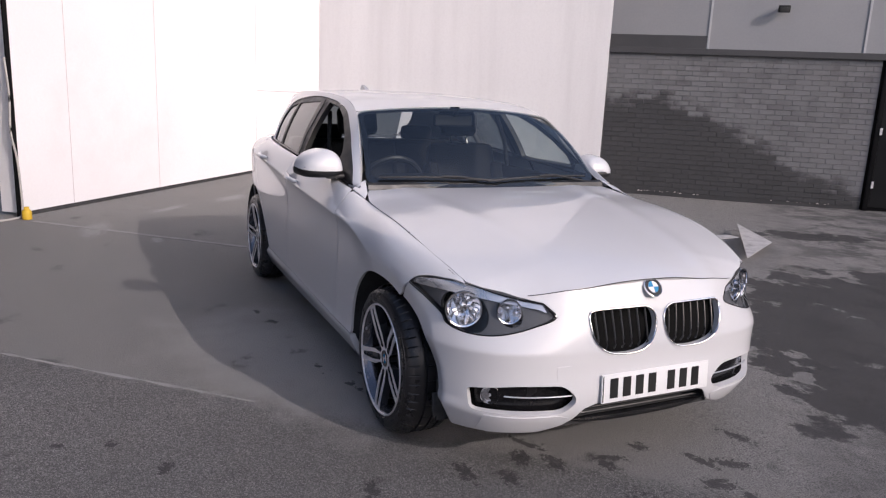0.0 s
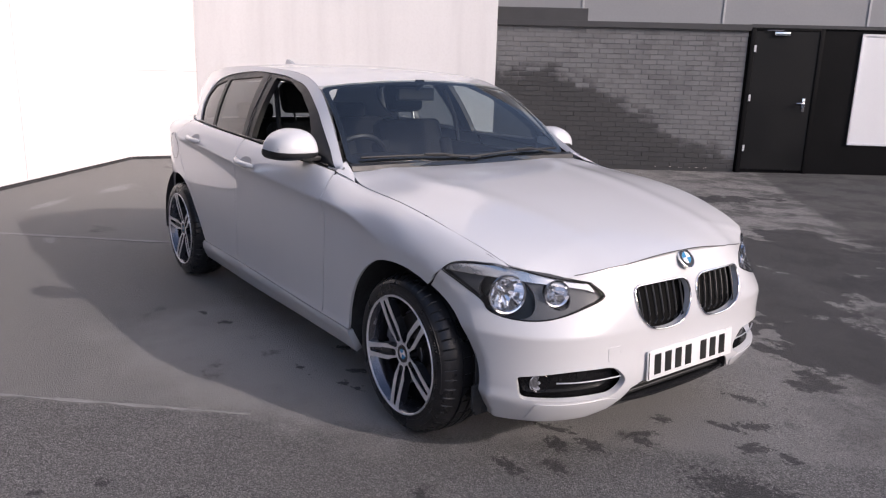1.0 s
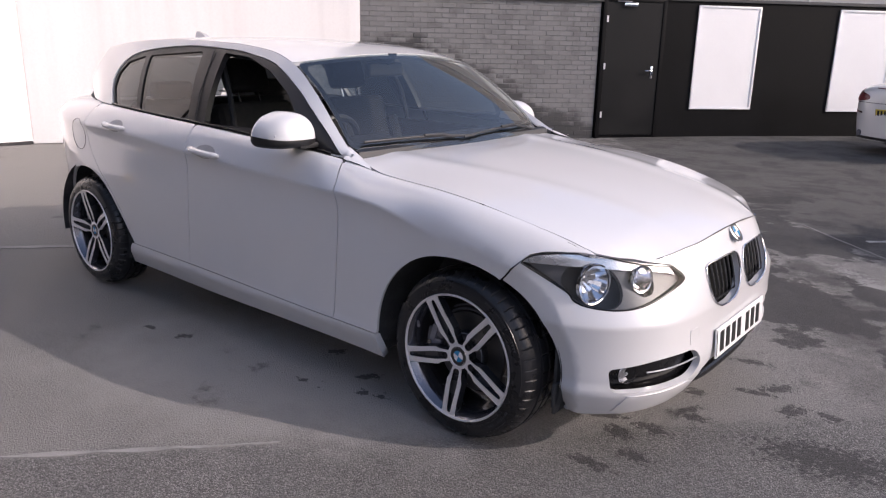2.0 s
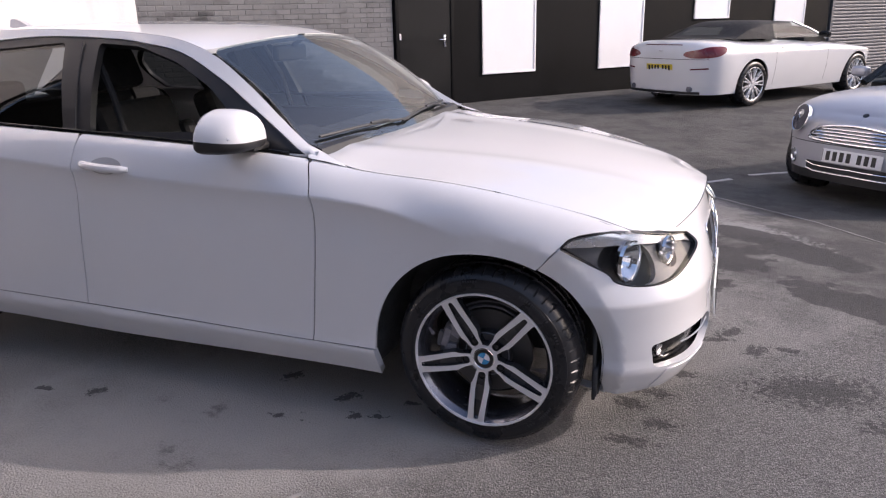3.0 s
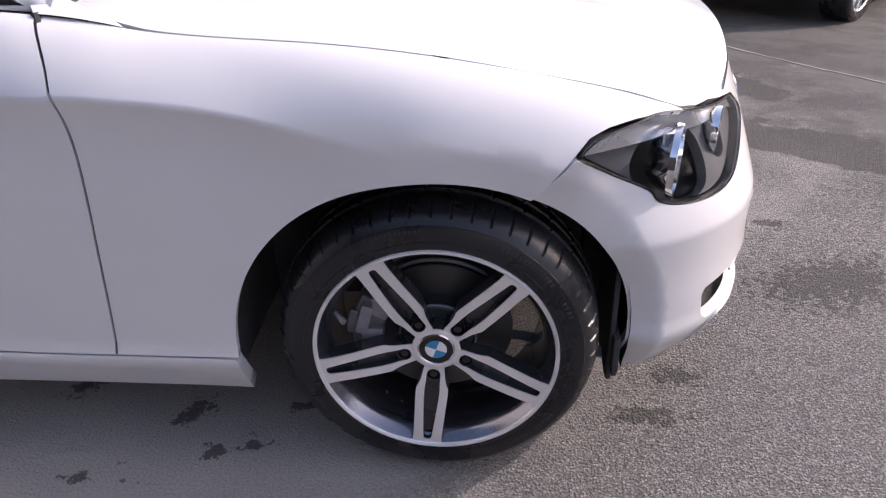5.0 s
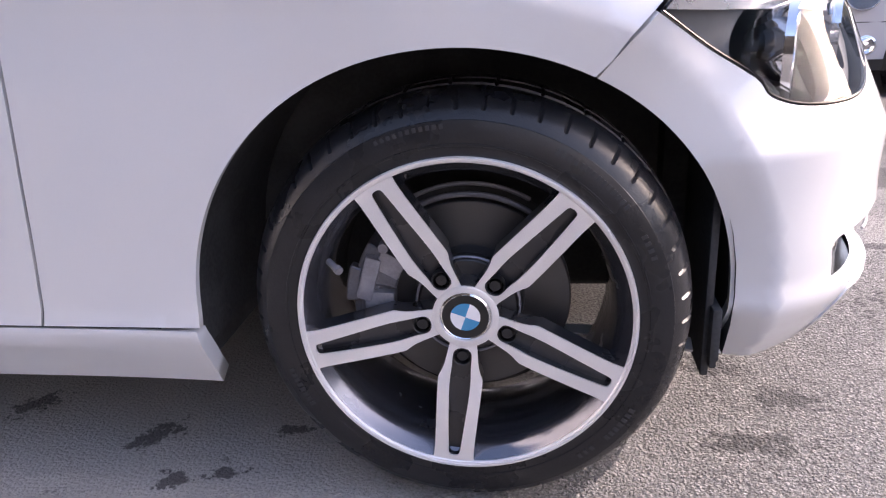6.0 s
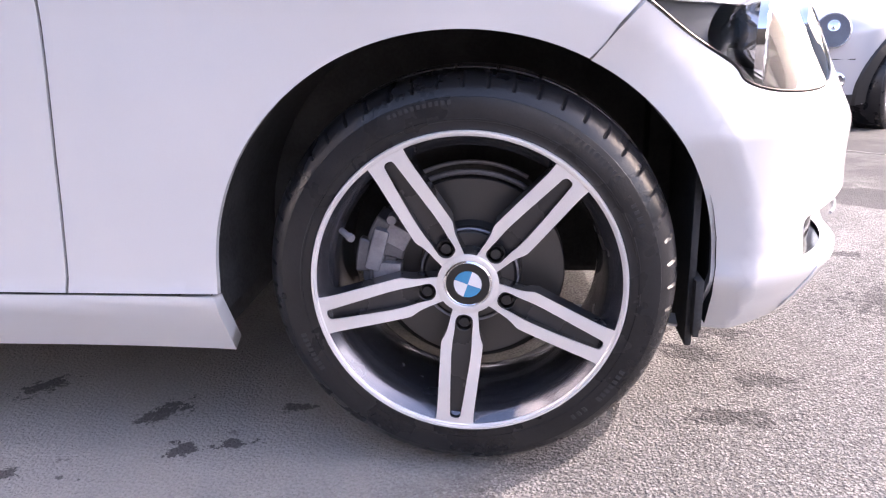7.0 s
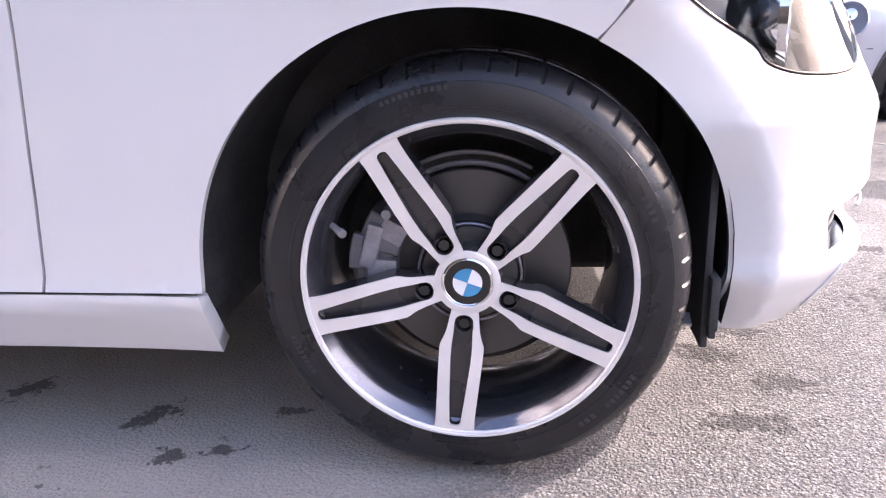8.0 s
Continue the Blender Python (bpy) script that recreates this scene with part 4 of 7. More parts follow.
for s in (-1, 1):
    ring.append([bm.verts.new((-2.735 + 1.2 * x, s * (0.024 - 0.33 * z), 1.385 + 1.35 * z)) for x, z in fin_side])
for i in range(len(fin_side) - 1):
    bm.faces.new((ring[0][i], ring[0][i + 1], ring[1][i + 1], ring[1][i]))
bm.faces.new(ring[0])
bm.faces.new(ring[1][::-1])
part("roof_aerial", bm, paint_silver, hatch, "silver shark-fin aerial")

# headlamps
grille_black = surface("deep_black_grille_mesh", (0.008, 0.008, 0.008), 0.9, 0.0, 0.3, 12, 150, spec=0.05)
slat_black = surface("satin_black_grille_bar", (0.035, 0.035, 0.037), 0.3, 0.0, 0.1, spec=0.6)
fog_silver = surface("bright_fog_lamp_bowl", (0.55, 0.55, 0.57), 0.2, 0.95, 0.05)
bezel_grey = surface("dark_grey_lamp_bezel", (0.085, 0.085, 0.089), 0.36, 0.0, 0.1, 6, 40, spec=0.4)
brow_silver = surface("satin_silver_lamp_trim", (0.55, 0.55, 0.57), 0.24, 0.85, 0.03, 6, 60)
for mirrored in (False, True):
    flip = not mirrored
    def lamp_map(q, z, m=mirrored):
        x, y, zz = nose_map(q, z)
        return (x, -y if m else y, zz)
    lens = panel("headlamp", lamp_outline, lamp_map, lamp_glass, hatch, "clear headlamp with a chrome reflector", lift=0.001, thick=0.006, flip=flip, gap=0.002, step=0.03)
    lens.visible_shadow = False
    panel("housing", shrunk(lamp_outline, 0.003), lamp_map, black_plastic, lens, lift=-0.075, thick=-0.070, flip=flip)
    bm = bmesh.new()
    tube(bm, [Vector(lamp_map(q, z)) for q, z in shrunk(lamp_outline, 0.0022)], 0.0019, 6, closed=True)
    part("seal", bm, gloss_black, lens)
    brow = spline(lamp_upper, 3)
    brow_low = [(nose_qx(x, z), z) for x, z in ((0.266, 0.715), (0.33, 0.711), (0.40, 0.708))] + nq([(-0.66, 0.703), (-0.55, 0.690), (-0.46, 0.674), (-0.428, 0.662)])
    panel("eyebrow", shrunk([(q, z) for q, z in brow] + brow_low[::-1], 0.004), lamp_map, brow_silver, lens, "satin silver eyebrow above the reflectors", lift=-0.010, thick=0.010, flip=flip, step=0.02)
    rounds = [nq([(y + r * 1.10 * math.cos(a) * 0.93, z + r * 1.10 * math.sin(a)) for a in [2 * math.pi * k / 28 for k in range(28)]]) for y, z, r in ((-0.696, 0.656, 0.064), (-0.560, 0.664, 0.043))]
    panel("bezel", shrunk(lamp_outline, 0.006), lamp_map, bezel_grey, lens, "dark grey bezel round the reflectors", holes=rounds, lift=-0.022, thick=0.02, flip=flip, step=0.02)
    for y, z, r in ((-0.696, 0.656, 0.064), (-0.560, 0.664, 0.043)):
        c = Vector(lamp_map(nose_q(y, z), z))
        out = Vector((1.0, -0.35 if not mirrored else 0.35, 0.0)).normalized()
        turn = out.to_track_quat("Z", "Y").to_matrix().to_4x4()
        bm = bmesh.new()
        bowl = [(r, 0.030), (r * 1.08, 0.032), (r * 1.08, 0.020), (r, 0.022), (r * 0.9, 0.006), (r * 0.66, -0.016), (r * 0.35, -0.03), (0.009, -0.034), (0.008, -0.006), (0.0005, -0.004)]
        lathe(bm, bowl, 40, "z")
        # facets of the reflector
        for v in bm.verts:
            a = math.atan2(v.co.y, v.co.x)
            if 0.3 * r < math.hypot(v.co.x, v.co.y) < 0.95 * r:
                v.co.z += 0.0045 * math.copysign(1, math.sin(a * 5))
        bmesh.ops.transform(bm, matrix=Matrix.Translation(c - out * 0.040) @ turn, verts=bm.verts)
        part("reflector", bm, chrome, lens, "chrome reflector bowl", angle=12)
    # fog lamp recess
    fo = fog_outline
    recess = panel("air_duct", shrunk(fo, -0.022), lamp_map, gloss_black, hatch, "black side duct with a fog lamp", lift=-0.045, thick=-0.044, flip=flip, step=0.03)
    rim_out = [Vector(lamp_map(q, z)) for q, z in shrunk(fo, -0.002)]
    rim_in = [p - Vector((0.85, 0.45 if mirrored else -0.45, 0)).normalized() * (0.008 if e == 0 else 0.062) for e in (0, 1) for p in rim_out]
    count = len(rim_out)
    mesh("duct_wall", rim_in, [(k, (k + 1) % count, count + (k + 1) % count, count + k) for k in range(count)], gloss_black, recess)
    bm = bmesh.new()
    c = Vector(lamp_map(nose_q(-0.640, 0.350), 0.350))
    out = Vector((0.85, 0.45 if mirrored else -0.45, 0)).normalized()
    lathe(bm, [(0.036, -0.020), (0.037, 0.004), (0.034, 0.006), (0.032, -0.002), (0.022, 0.001), (0.010, -0.001), (0.0005, 0.003)], 28, "z")
    bmesh.ops.transform(bm, matrix=Matrix.Translation(c - out * 0.047) @ out.to_track_quat("Z", "Y").to_matrix().to_4x4(), verts=bm.verts)
    part("fog_lamp", bm, fog_silver, recess, "small round fog lamp")
    bm = bmesh.new()
    tube(bm, [Vector(lamp_map(nose_q(y, z), z)) - out * 0.012 for y, z in [(-0.600 + 0.25 * k / 10, 0.364 - 0.004 * k / 10) for k in range(11)]], 0.0028, 8)
    part("chrome_strip", bm, paint_silver, recess)
    # kidney grille
    kid_line = [(-q, z) for q, z in kidney_left[::-1]] if mirrored else kidney_outline
    kid = panel("grille", shrunk(kid_line, -0.001), lamp_map, grille_black, hatch, "black kidney-shaped grille with a chrome surround", lift=-0.040, thick=-0.039, flip=flip, step=0.03)
    bm = bmesh.new()
    tube(bm, [Vector(lamp_map(q, z)) + Vector((0.003, 0, 0)) for q, z in shrunk(kid_line, 0.002)], 0.0036, 8, closed=True)
    part("surround", bm, chrome, kid, "chrome surround")
    for k in range(7):
        y = -0.008 - 0.038 * k - (0.08 if mirrored else 0.0)
        zs = [0.520 + 0.155 * j / 8 for j in range(9)]
        bm = bmesh.new()
        tube(bm, [Vector(lamp_map(nose_q(y - 0.012 * math.sin(1.2 * j / 8), z), z)) - Vector((0.012 + (0.012 if j in (0,) else 0), 0, 0)) for j, z in enumerate(zs)], 0.0036, 6)
        part("slat", bm, slat_black, kid)
    # tow-hook cover is only on the driver's side
    if not mirrored:
        tow = rounded(nq([(-0.418, 0.479), (-0.360, 0.480), (-0.356, 0.427), (-0.413, 0.424)]), 0.008, 3)
        panel("tow_hook_cover", tow, nose_map, paint_white, hatch, lift=0.0012, thick=0.003, flip=True, step=0.02)
    # chin blade under the duct
    chin = nq([(-0.655, 0.288), (-0.55, 0.286), (-0.40, 0.287), (-0.345, 0.270), (-0.375, 0.235), (-0.45, 0.214), (-0.62, 0.202), (-0.655, 0.215)])
    panel("chin", chin, lamp_map, paint_white, hatch, lift=0.003, thick=0.012, flip=flip, step=0.03)

# front wall of the wheel houses, behind the bumper: added to block sun
bm = bmesh.new()
box(bm, (0.345, -0.745, 0.180), (0.357, 0.745, 0.520), 0.004)
part("wheelhouse_wall", bm, cavity_black, hatch, "black lining behind the bumper, added to block sun")

# middle intake, lip
intake = nq([(-0.36, 0.225), (-0.325, 0.262), (-0.29, 0.303), (-0.24, 0.319), (0.24, 0.319), (0.29, 0.303), (0.325, 0.262), (0.36, 0.225)])
panel("intake", intake, nose_map, cavity_black, hatch, "black lower intake", lift=-0.06, thick=-0.055, flip=True, step=0.03)
bm = bmesh.new()
tube(bm, [Vector((nose_map(nose_q(y, 0.235), 0.235)[0] - 0.006, y, 0.240 + 0.012 * (y / 0.36) ** 2)) for y in [-0.33 + 0.66 * k / 16 for k in range(17)]], [0.003 + 0.014 * (1 - (abs(k - 8) / 8) ** 4) for k in range(17)], 10)
part("lip", bm, gloss_black, hatch, "gloss black front lip")
for z in (0.268, 0.292):
    bm = bmesh.new()
    tube(bm, [Vector((nose_map(nose_q(y, z), z)[0] - 0.03, y, z)) for y in [-0.30 + 0.6 * k / 12 for k in range(13)]], 0.005, 6)
    part("intake_bar", bm, black_plastic, hatch)


def plate_bars(parent, m):
    """Seven plain bars in place of a plate's characters."""
    for k in range(7):
        y = -0.205 + 0.0605 * k + (0.033 if k > 3 else 0)
        bm = bmesh.new()
        box(bm, (0.0, y - 0.0185, -0.0385), (0.0024, y + 0.0185, 0.0385), 0.0008, m, 1)
        part("character_bar", bm, ink_black, parent)


def number_plate(m, parent, material, label):
    bm = bmesh.new()
    box(bm, (-0.006, -0.26, -0.0555), (0.0, 0.26, 0.0555), 0.002, m, 2)
    plate = part("number_plate", bm, material, parent, label)
    plate_bars(plate, m)
    bm = bmesh.new()
    box(bm, (-0.001, -0.256, -0.05), (0.0016, -0.2525, 0.05), 0.0, m)
    part("edge_line", bm, ink_black, plate)
    return plate


number_plate(pose(0.704, 0.030, 0.378, 0, -4, 0), hatch, plate_white, "white front number plate with black bars")


def roundel(m, radius, parent, name="badge"):
    """A round enamel badge: dark ring, four blue and white quarters."""
    bm = bmesh.new()
    lathe(bm, [(radius, 0.0), (radius, 0.004), (radius * 0.95, 0.0065), (radius * 0.62, 0.0065), (radius * 0.60, 0.005)], 40, "z")
    bmesh.ops.transform(bm, matrix=m, verts=bm.verts)
    ring = part(name, bm, [ink_black], parent, "round enamel badge")
    bm = bmesh.new()
    lathe(bm, [(radius * 1.04, 0.0), (radius * 1.04, 0.006), (radius * 0.97, 0.0072), (radius * 0.94, 0.0065)], 40, "z")
    bmesh.ops.transform(bm, matrix=m, verts=bm.verts)
    part("rim_ring", bm, chrome, ring)
    for k in range(4):
        bm = bmesh.new()
        vs = [bm.verts.new((0, 0, 0.0072))] + [bm.verts.new((radius * 0.6 * math.cos(math.pi / 2 * (k + j / 8)), radius * 0.6 * math.sin(math.pi / 2 * (k + j / 8)), 0.0066)) for j in range(9)]
        for j in range(1, 9):
            bm.faces.new((vs[0], vs[j], vs[j + 1]))
        bmesh.ops.transform(bm, matrix=m, verts=bm.verts)
        part("quarter", bm, emblem_blue if k % 2 else emblem_white, ring)
    return ring


bz = Vector(nose_map(nose_q(0.012, 0.737), 0.737))
bn = Vector((0.80, 0, 0.60)).normalized()
roundel(Matrix.Translation(bz + bn * 0.006) @ bn.to_track_quat("Z", "Y").to_matrix().to_4x4(), 0.039, hatch)

# door handles
for mirrored in (False, True):
    s = -1 if mirrored else 1
    for x0, x1, z0, z1 in ((-1.345, -1.570, 0.898, 0.912), (-2.170, -2.375, 0.950, 0.960)):
        bm = bmesh.new()
        n = 14
        pts, rad = [], []
        for k in range(n + 1):
            t = k / n
            x, z = x0 + (x1 - x0) * t, z0 + (z1 - z0) * t
            p = side_point(x, z, 0.006 + 0.026 * math.sin(math.pi * min(1, max(0, (t - 0.02) / 0.96))) ** 0.5)
            pts.append((p.x, p.y * s, p.z))
            rad.append(0.0145 if 1 < k < n - 1 else 0.0135 if 0 < k < n else 0.008)
        tube(bm, pts, rad, 10)
        part("door_handle", bm, paint_white, hatch)
        # flat grey patch that paints the shade of the handle's cup
        cup = [(x0 + (x1 - x0) * (0.5 + 0.33 * math.cos(a)), z0 + (z1 - z0) * 0.5 + 0.030 * math.sin(a)) for a in [2 * math.pi * k / 28 for k in range(28)]]
        panel("handle_recess", on_side(cup), side_map, surface("cup_shade_grey", (0.30, 0.30, 0.31), 0.4), hatch, lift=0.0012, thick=0.0, mirror=mirrored, step=0.02)
flap = [(-2.72 + 0.085 * math.cos(a), 0.875 + 0.085 * math.sin(a)) for a in [2 * math.pi * k / 36 for k in range(36)]]
bm = bmesh.new()
tube(bm, [side_point(x, z, 0.0002) for x, z in flap], 0.0014, 5, closed=True)
part("fuel_flap_gap", bm, cavity_black, hatch)


# door mirrors
def door_mirror(side):
    """side: 1 for the driver's side as seen here."""
    bm = bmesh.new()
    nu, nv = 28, 18
    rows = []
    for j in range(nv + 1):
        v = -math.pi / 2 + math.pi * j / nv
        row = []
        for i in range(nu):
            u = 2 * math.pi * i / nu
            cx, cy = math.cos(u), math.sin(u)
            sx = math.copysign(abs(cx) ** 0.62, cx) * math.cos(v) ** 0.6
            sy = math.copysign(abs(cy) ** 0.62, cy) * math.cos(v) ** 0.6
            sz = math.copysign(abs(math.sin(v)) ** 0.8, math.sin(v))
            x = 0.085 * sx if sx > 0 else 0.022 * sx
            top = 0.092 * (1 - 0.25 * max(0, -sy)) if sz > 0 else 0.034
            row.append(bm.verts.new((x + 0.012 * sy, 0.118 * sy * (1 - 0.10 * max(0, sz)), top * sz)))
        rows.append(row)
    for j in range(nv):
        for i in range(nu):
            bm.faces.new((rows[j][i], rows[j][(i + 1) % nu], rows[j + 1][(i + 1) % nu], rows[j + 1][i]))
    bmesh.ops.remove_doubles(bm, verts=bm.verts, dist=1e-5)
    shell, low = bm, bm.copy()
    bmesh.ops.bisect_plane(shell, geom=shell.verts[:] + shell.edges[:] + shell.faces[:], plane_co=(0, 0, 0.010), plane_no=(0.10, 0, 1), clear_inner=True)
    bmesh.ops.bisect_plane(low, geom=low.verts[:] + low.edges[:] + low.faces[:], plane_co=(0, 0, 0.009), plane_no=(0.10, 0, 1), clear_outer=True)
    m = pose(-0.918, -0.885, 1.020, 0, 0, 8) @ Matrix.Diagonal((1.62, 0.95, 1.15, 1))
    if side < 0:
        m = Matrix.Translation((-0.05, -0.03, -0.03)) @ Matrix.Diagonal((1, -1, 1, 1)) @ m
    for b in (shell, low):
        bmesh.ops.transform(b, matrix=m, verts=b.verts)
    mir = part("door_mirror", shell, paint_white, hatch, "white door mirror with a black base")
    box(low, (-0.93, -0.86, 0.982), (-0.80, -0.765, 1.005), 0.008) if side > 0 else box(low, (-0.93, 0.765, 0.982), (-0.80, 0.86, 1.005), 0.008)
    part("mirror_base", low, black_plastic, mir)
    bm = bmesh.new()
    pts = [(0.078 - 0.03 * (y / 0.1) ** 2, y, 0.016) for y in [-0.10 + 0.19 * k / 10 for k in range(11)]]
    tube(bm, pts, 0.0045, 6)
    bmesh.ops.transform(bm, matrix=m, verts=bm.verts)
    part("indicator_strip", bm, paint_silver, mir)
    bm = bmesh.new()
    lathe(bm, [(0.0005, -0.002), (0.062, -0.002), (0.066, 0.002)], 28, "x")
    bmesh.ops.transform(bm, matrix=m @ Matrix.Translation((-0.020, 0, 0.036)) @ Matrix.Diagonal((1, 1.45, 0.72, 1)), verts=bm.verts)
    part("mirror_glass", bm, chrome, mir)


door_mirror(1)
door_mirror(-1)

# wipers and scuttle
for y0, y1 in ((-0.62, 0.02), (-0.05, 0.60)):
    bm = bmesh.new()
    pts = [Vector(screen_map((y0 + (y1 - y0) * k / 12) / 0.68, 0.045 + 0.03 * math.sin(math.pi * k / 12))) + Vector((0.010, 0, 0.012)) for k in range(13)]
    tube(bm, pts, 0.006, 6)
    tube(bm, [Vector((-0.655, y1 + 0.05, 0.965)), pts[8] + Vector((0.008, 0, 0.008)), pts[6] + Vector((0.004, 0, 0.006))], 0.006, 6)
    part("wiper", bm, black_plastic, hatch)
bm = bmesh.new()
tube(bm, [Vector((-0.655 - 0.06 * u * u * 0.0, 0.70 * u, 0.950)) for u in [-1 + k / 8 for k in range(17)]], 0.030, 8)
part("scuttle", bm, black_plastic, hatch)

# under the skin: arch linings, floor, and unseen boxes that block light
for cx in (FRONT_ARCH[0], REAR_ARCH[0]):
    for s in (-1, 1):
        bm = bmesh.new()
        rows = []
        for d in (0.846, 0.80, 0.52):
            rows.append([bm.verts.new((cx + (ARCH_R + 0.020) * math.cos(radians(a)), s * (d if d < 0.6 or cx < -1 or abs(a) > 75 else min(d, nose_y(cx + ARCH_R * math.cos(radians(a)), 0.35) - 0.846 + d - 0.034)), 0.322 + (ARCH_R + 0.020) * math.sin(radians(a)))) for a in range(-14, 196, 7)])
        for a, b in zip(rows, rows[1:]):
            for i in range(len(a) - 1):
                bm.faces.new((a[i], a[i + 1], b[i + 1], b[i]))
        # inner wall, open below
        top = rows[-1]
        base = [bm.verts.new((v.co.x, v.co.y, max(0.24, 0.0))) for v in top]
        for i in range(len(top) - 1):
            if top[i].co.z > 0.25 and top[i + 1].co.z > 0.25:
                bm.faces.new((top[i], top[i + 1], base[i + 1], base[i]))
        part("arch_lining", bm, cavity_black, hatch)
for s in (-1, 1):
    bm = bmesh.new()
    box(bm, (0.352, min(s * 0.48, s * 0.765), 0.215), (0.366, max(s * 0.48, s * 0.765), 0.30), 0.004)
    for k in range(6):
        y0 = 0.50 + 0.044 * k
        box(bm, (0.354, min(s * y0, s * (y0 + 0.040)), 0.178 + 0.012 * (k % 3)), (0.364, max(s * y0, s * (y0 + 0.040)), 0.225), 0.002)
    part("splash_guard", bm, cavity_black, hatch, "black ragged splash guard behind the bumper")
bm = bmesh.new()
box(bm, (-2.28, -0.80, 0.20), (-0.42, 0.80, 0.26), 0.02)
box(bm, (-3.30, -0.50, 0.22), (-2.2, 0.50, 0.30), 0.02)
box(bm, (-0.5, -0.48, 0.21), (0.45, 0.48, 0.27), 0.02)
part("underbody", bm, cavity_black, hatch)
# unseen boxes added to keep light out of the engine bay
bm = bmesh.new()
box(bm, (-0.55, -0.50, 0.26), (0.36, 0.50, 0.78), 0.05)
box(bm, (0.30, -0.55, 0.26), (0.56, 0.55, 0.62), 0.03)
part("engine_cover", bm, cavity_black, hatch)
bm = bmesh.new()
box(bm, (-0.70, -0.72, 0.26), (-0.55, 0.72, 0.93), 0.02)
for s in (-1, 1):
    box(bm, (-2.25, s * 0.70 if s > 0 else -0.76, 0.26), (-0.60, 0.76 if s > 0 else s * 0.70, 0.945), 0.02)
part("door_lining", bm, dash_dark, hatch)
bm = bmesh.new()
box(bm, (-3.25, -0.70, 0.30), (-2.55, 0.70, 0.95), 0.05)
part("boot_lining", bm, dash_dark, hatch)
roof_in = shrunk(roof_outline, 0.03)
panel("headlining", roof_in, roof_map, surface("grey_headlining", (0.10, 0.10, 0.10), 0.9), hatch, lift=-0.03, thick=0.0, step=0.12)

# cabin
def dash_profile():
    return [(-0.62, 0.94), (-0.80, 0.945), (-0.98, 0.955), (-1.06, 0.93), (-1.08, 0.86), (-1.02, 0.70), (-0.95, 0.55), (-0.65, 0.55)]


bm = bmesh.new()
rows = [[bm.verts.new((x, y, z - (0.02 if abs(y) > 0.6 else 0) + (0.03 if -0.55 < y < -0.2 and -1.1 < x < -0.9 and z > 0.9 else 0))) for x, z in dash_profile()] for y in [-0.70 + 1.4 * k / 20 for k in range(21)]]
for a, b in zip(rows, rows[1:]):
    for i in range(len(a)):
        j = (i + 1) % len(a)
        bm.faces.new((a[i], a[j], b[j], b[i]))
part("dashboard", bm, dash_dark, hatch)
bm = bmesh.new()
tube(bm, [(-1.20 + 0.075 * math.sin(a) * 1.0, -0.365 + 0.185 * math.cos(a), 0.885 + 0.170 * math.sin(a)) for a in [2 * math.pi * k / 36 for k in range(36)]], 0.016, 8, closed=True)
tube(bm, [(-1.10, -0.365, 0.86), (-1.19, -0.365, 0.885)], 0.05, 12)
tube(bm, [(-1.20, -0.54, 0.885), (-1.19, -0.365, 0.885), (-1.20, -0.19, 0.885)], 0.017, 8)
part("steering_wheel", bm, black_plastic, hatch, "black three-spoke steering wheel")


def seat(x, y, w, headrest=True):
    bm = bmesh.new()
    box(bm, (x - 0.10, y - w / 2, 0.42), (x + 0.42, y + w / 2, 0.60), 0.06, None, 3)
    back = Matrix.Translation((x - 0.08, y, 0.52)) @ Matrix.Rotation(radians(-20), 4, "Y")
    box(bm, (-0.07, -w / 2, 0.0), (0.06, w / 2, 0.60), 0.055, back, 3)
    for s in (-1, 1):
        box(bm, (-0.03, s * w / 2 - 0.05, 0.05), (0.10, s * w / 2 + 0.03, 0.46), 0.035, back, 3)
    st = part("front_seat", bm, cloth_dark, hatch, "dark cloth front seat")
    if headrest:
        bm = bmesh.new()
        box(bm, (-0.04, -0.13, 0.655), (0.05, 0.13, 0.835), 0.045, back, 3)
        part("headrest", bm, cloth_dark, st)
        for s in (-1, 1):
            bm = bmesh.new()
            tube(bm, [back @ Vector((0.0, s * 0.06, 0.56)), back @ Vector((0.0, s * 0.06, 0.68))], 0.007, 6)
            part("headrest_post", bm, chrome, st)
    return st


seat(-1.52, -0.36, 0.48)
seat(-1.52, 0.36, 0.48)
bm = bmesh.new()
box(bm, (-2.45, -0.62, 0.40), (-2.0, 0.62, 0.58), 0.06, None, 3)
box(bm, (-2.62, -0.62, 0.5), (-2.45, 0.62, 1.06), 0.06, None, 3)
for y in (-0.36, 0.36):
    box(bm, (-2.62, y - 0.12, 1.05), (-2.52, y + 0.12, 1.16), 0.04, None, 3)
part("rear_bench", bm, cloth_dark, hatch, "dark cloth rear bench")
bm = bmesh.new()
box(bm, (-1.19, -0.12, 1.235), (-1.155, 0.12, 1.305), 0.015, None, 3)
tube(bm, [(-1.15, 0, 1.30), (-1.10, 0, 1.335)], 0.012, 8)
part("interior_mirror", bm, black_plastic, hatch)
for s in (-1, 1):
    bm = bmesh.new()
    tube(bm, [(-1.70, s * 0.585, 1.28), (-1.62, s * 0.61, 1.12), (-1.58, s * 0.62, 0.96)], 0.014, 8)
    part("seat_belt", bm, cloth_dark, hatch)
bm = bmesh.new()
box(bm, (-1.55, -0.13, 0.3), (-0.9, 0.13, 0.66), 0.05)
part("centre_console", bm, dash_dark, hatch)


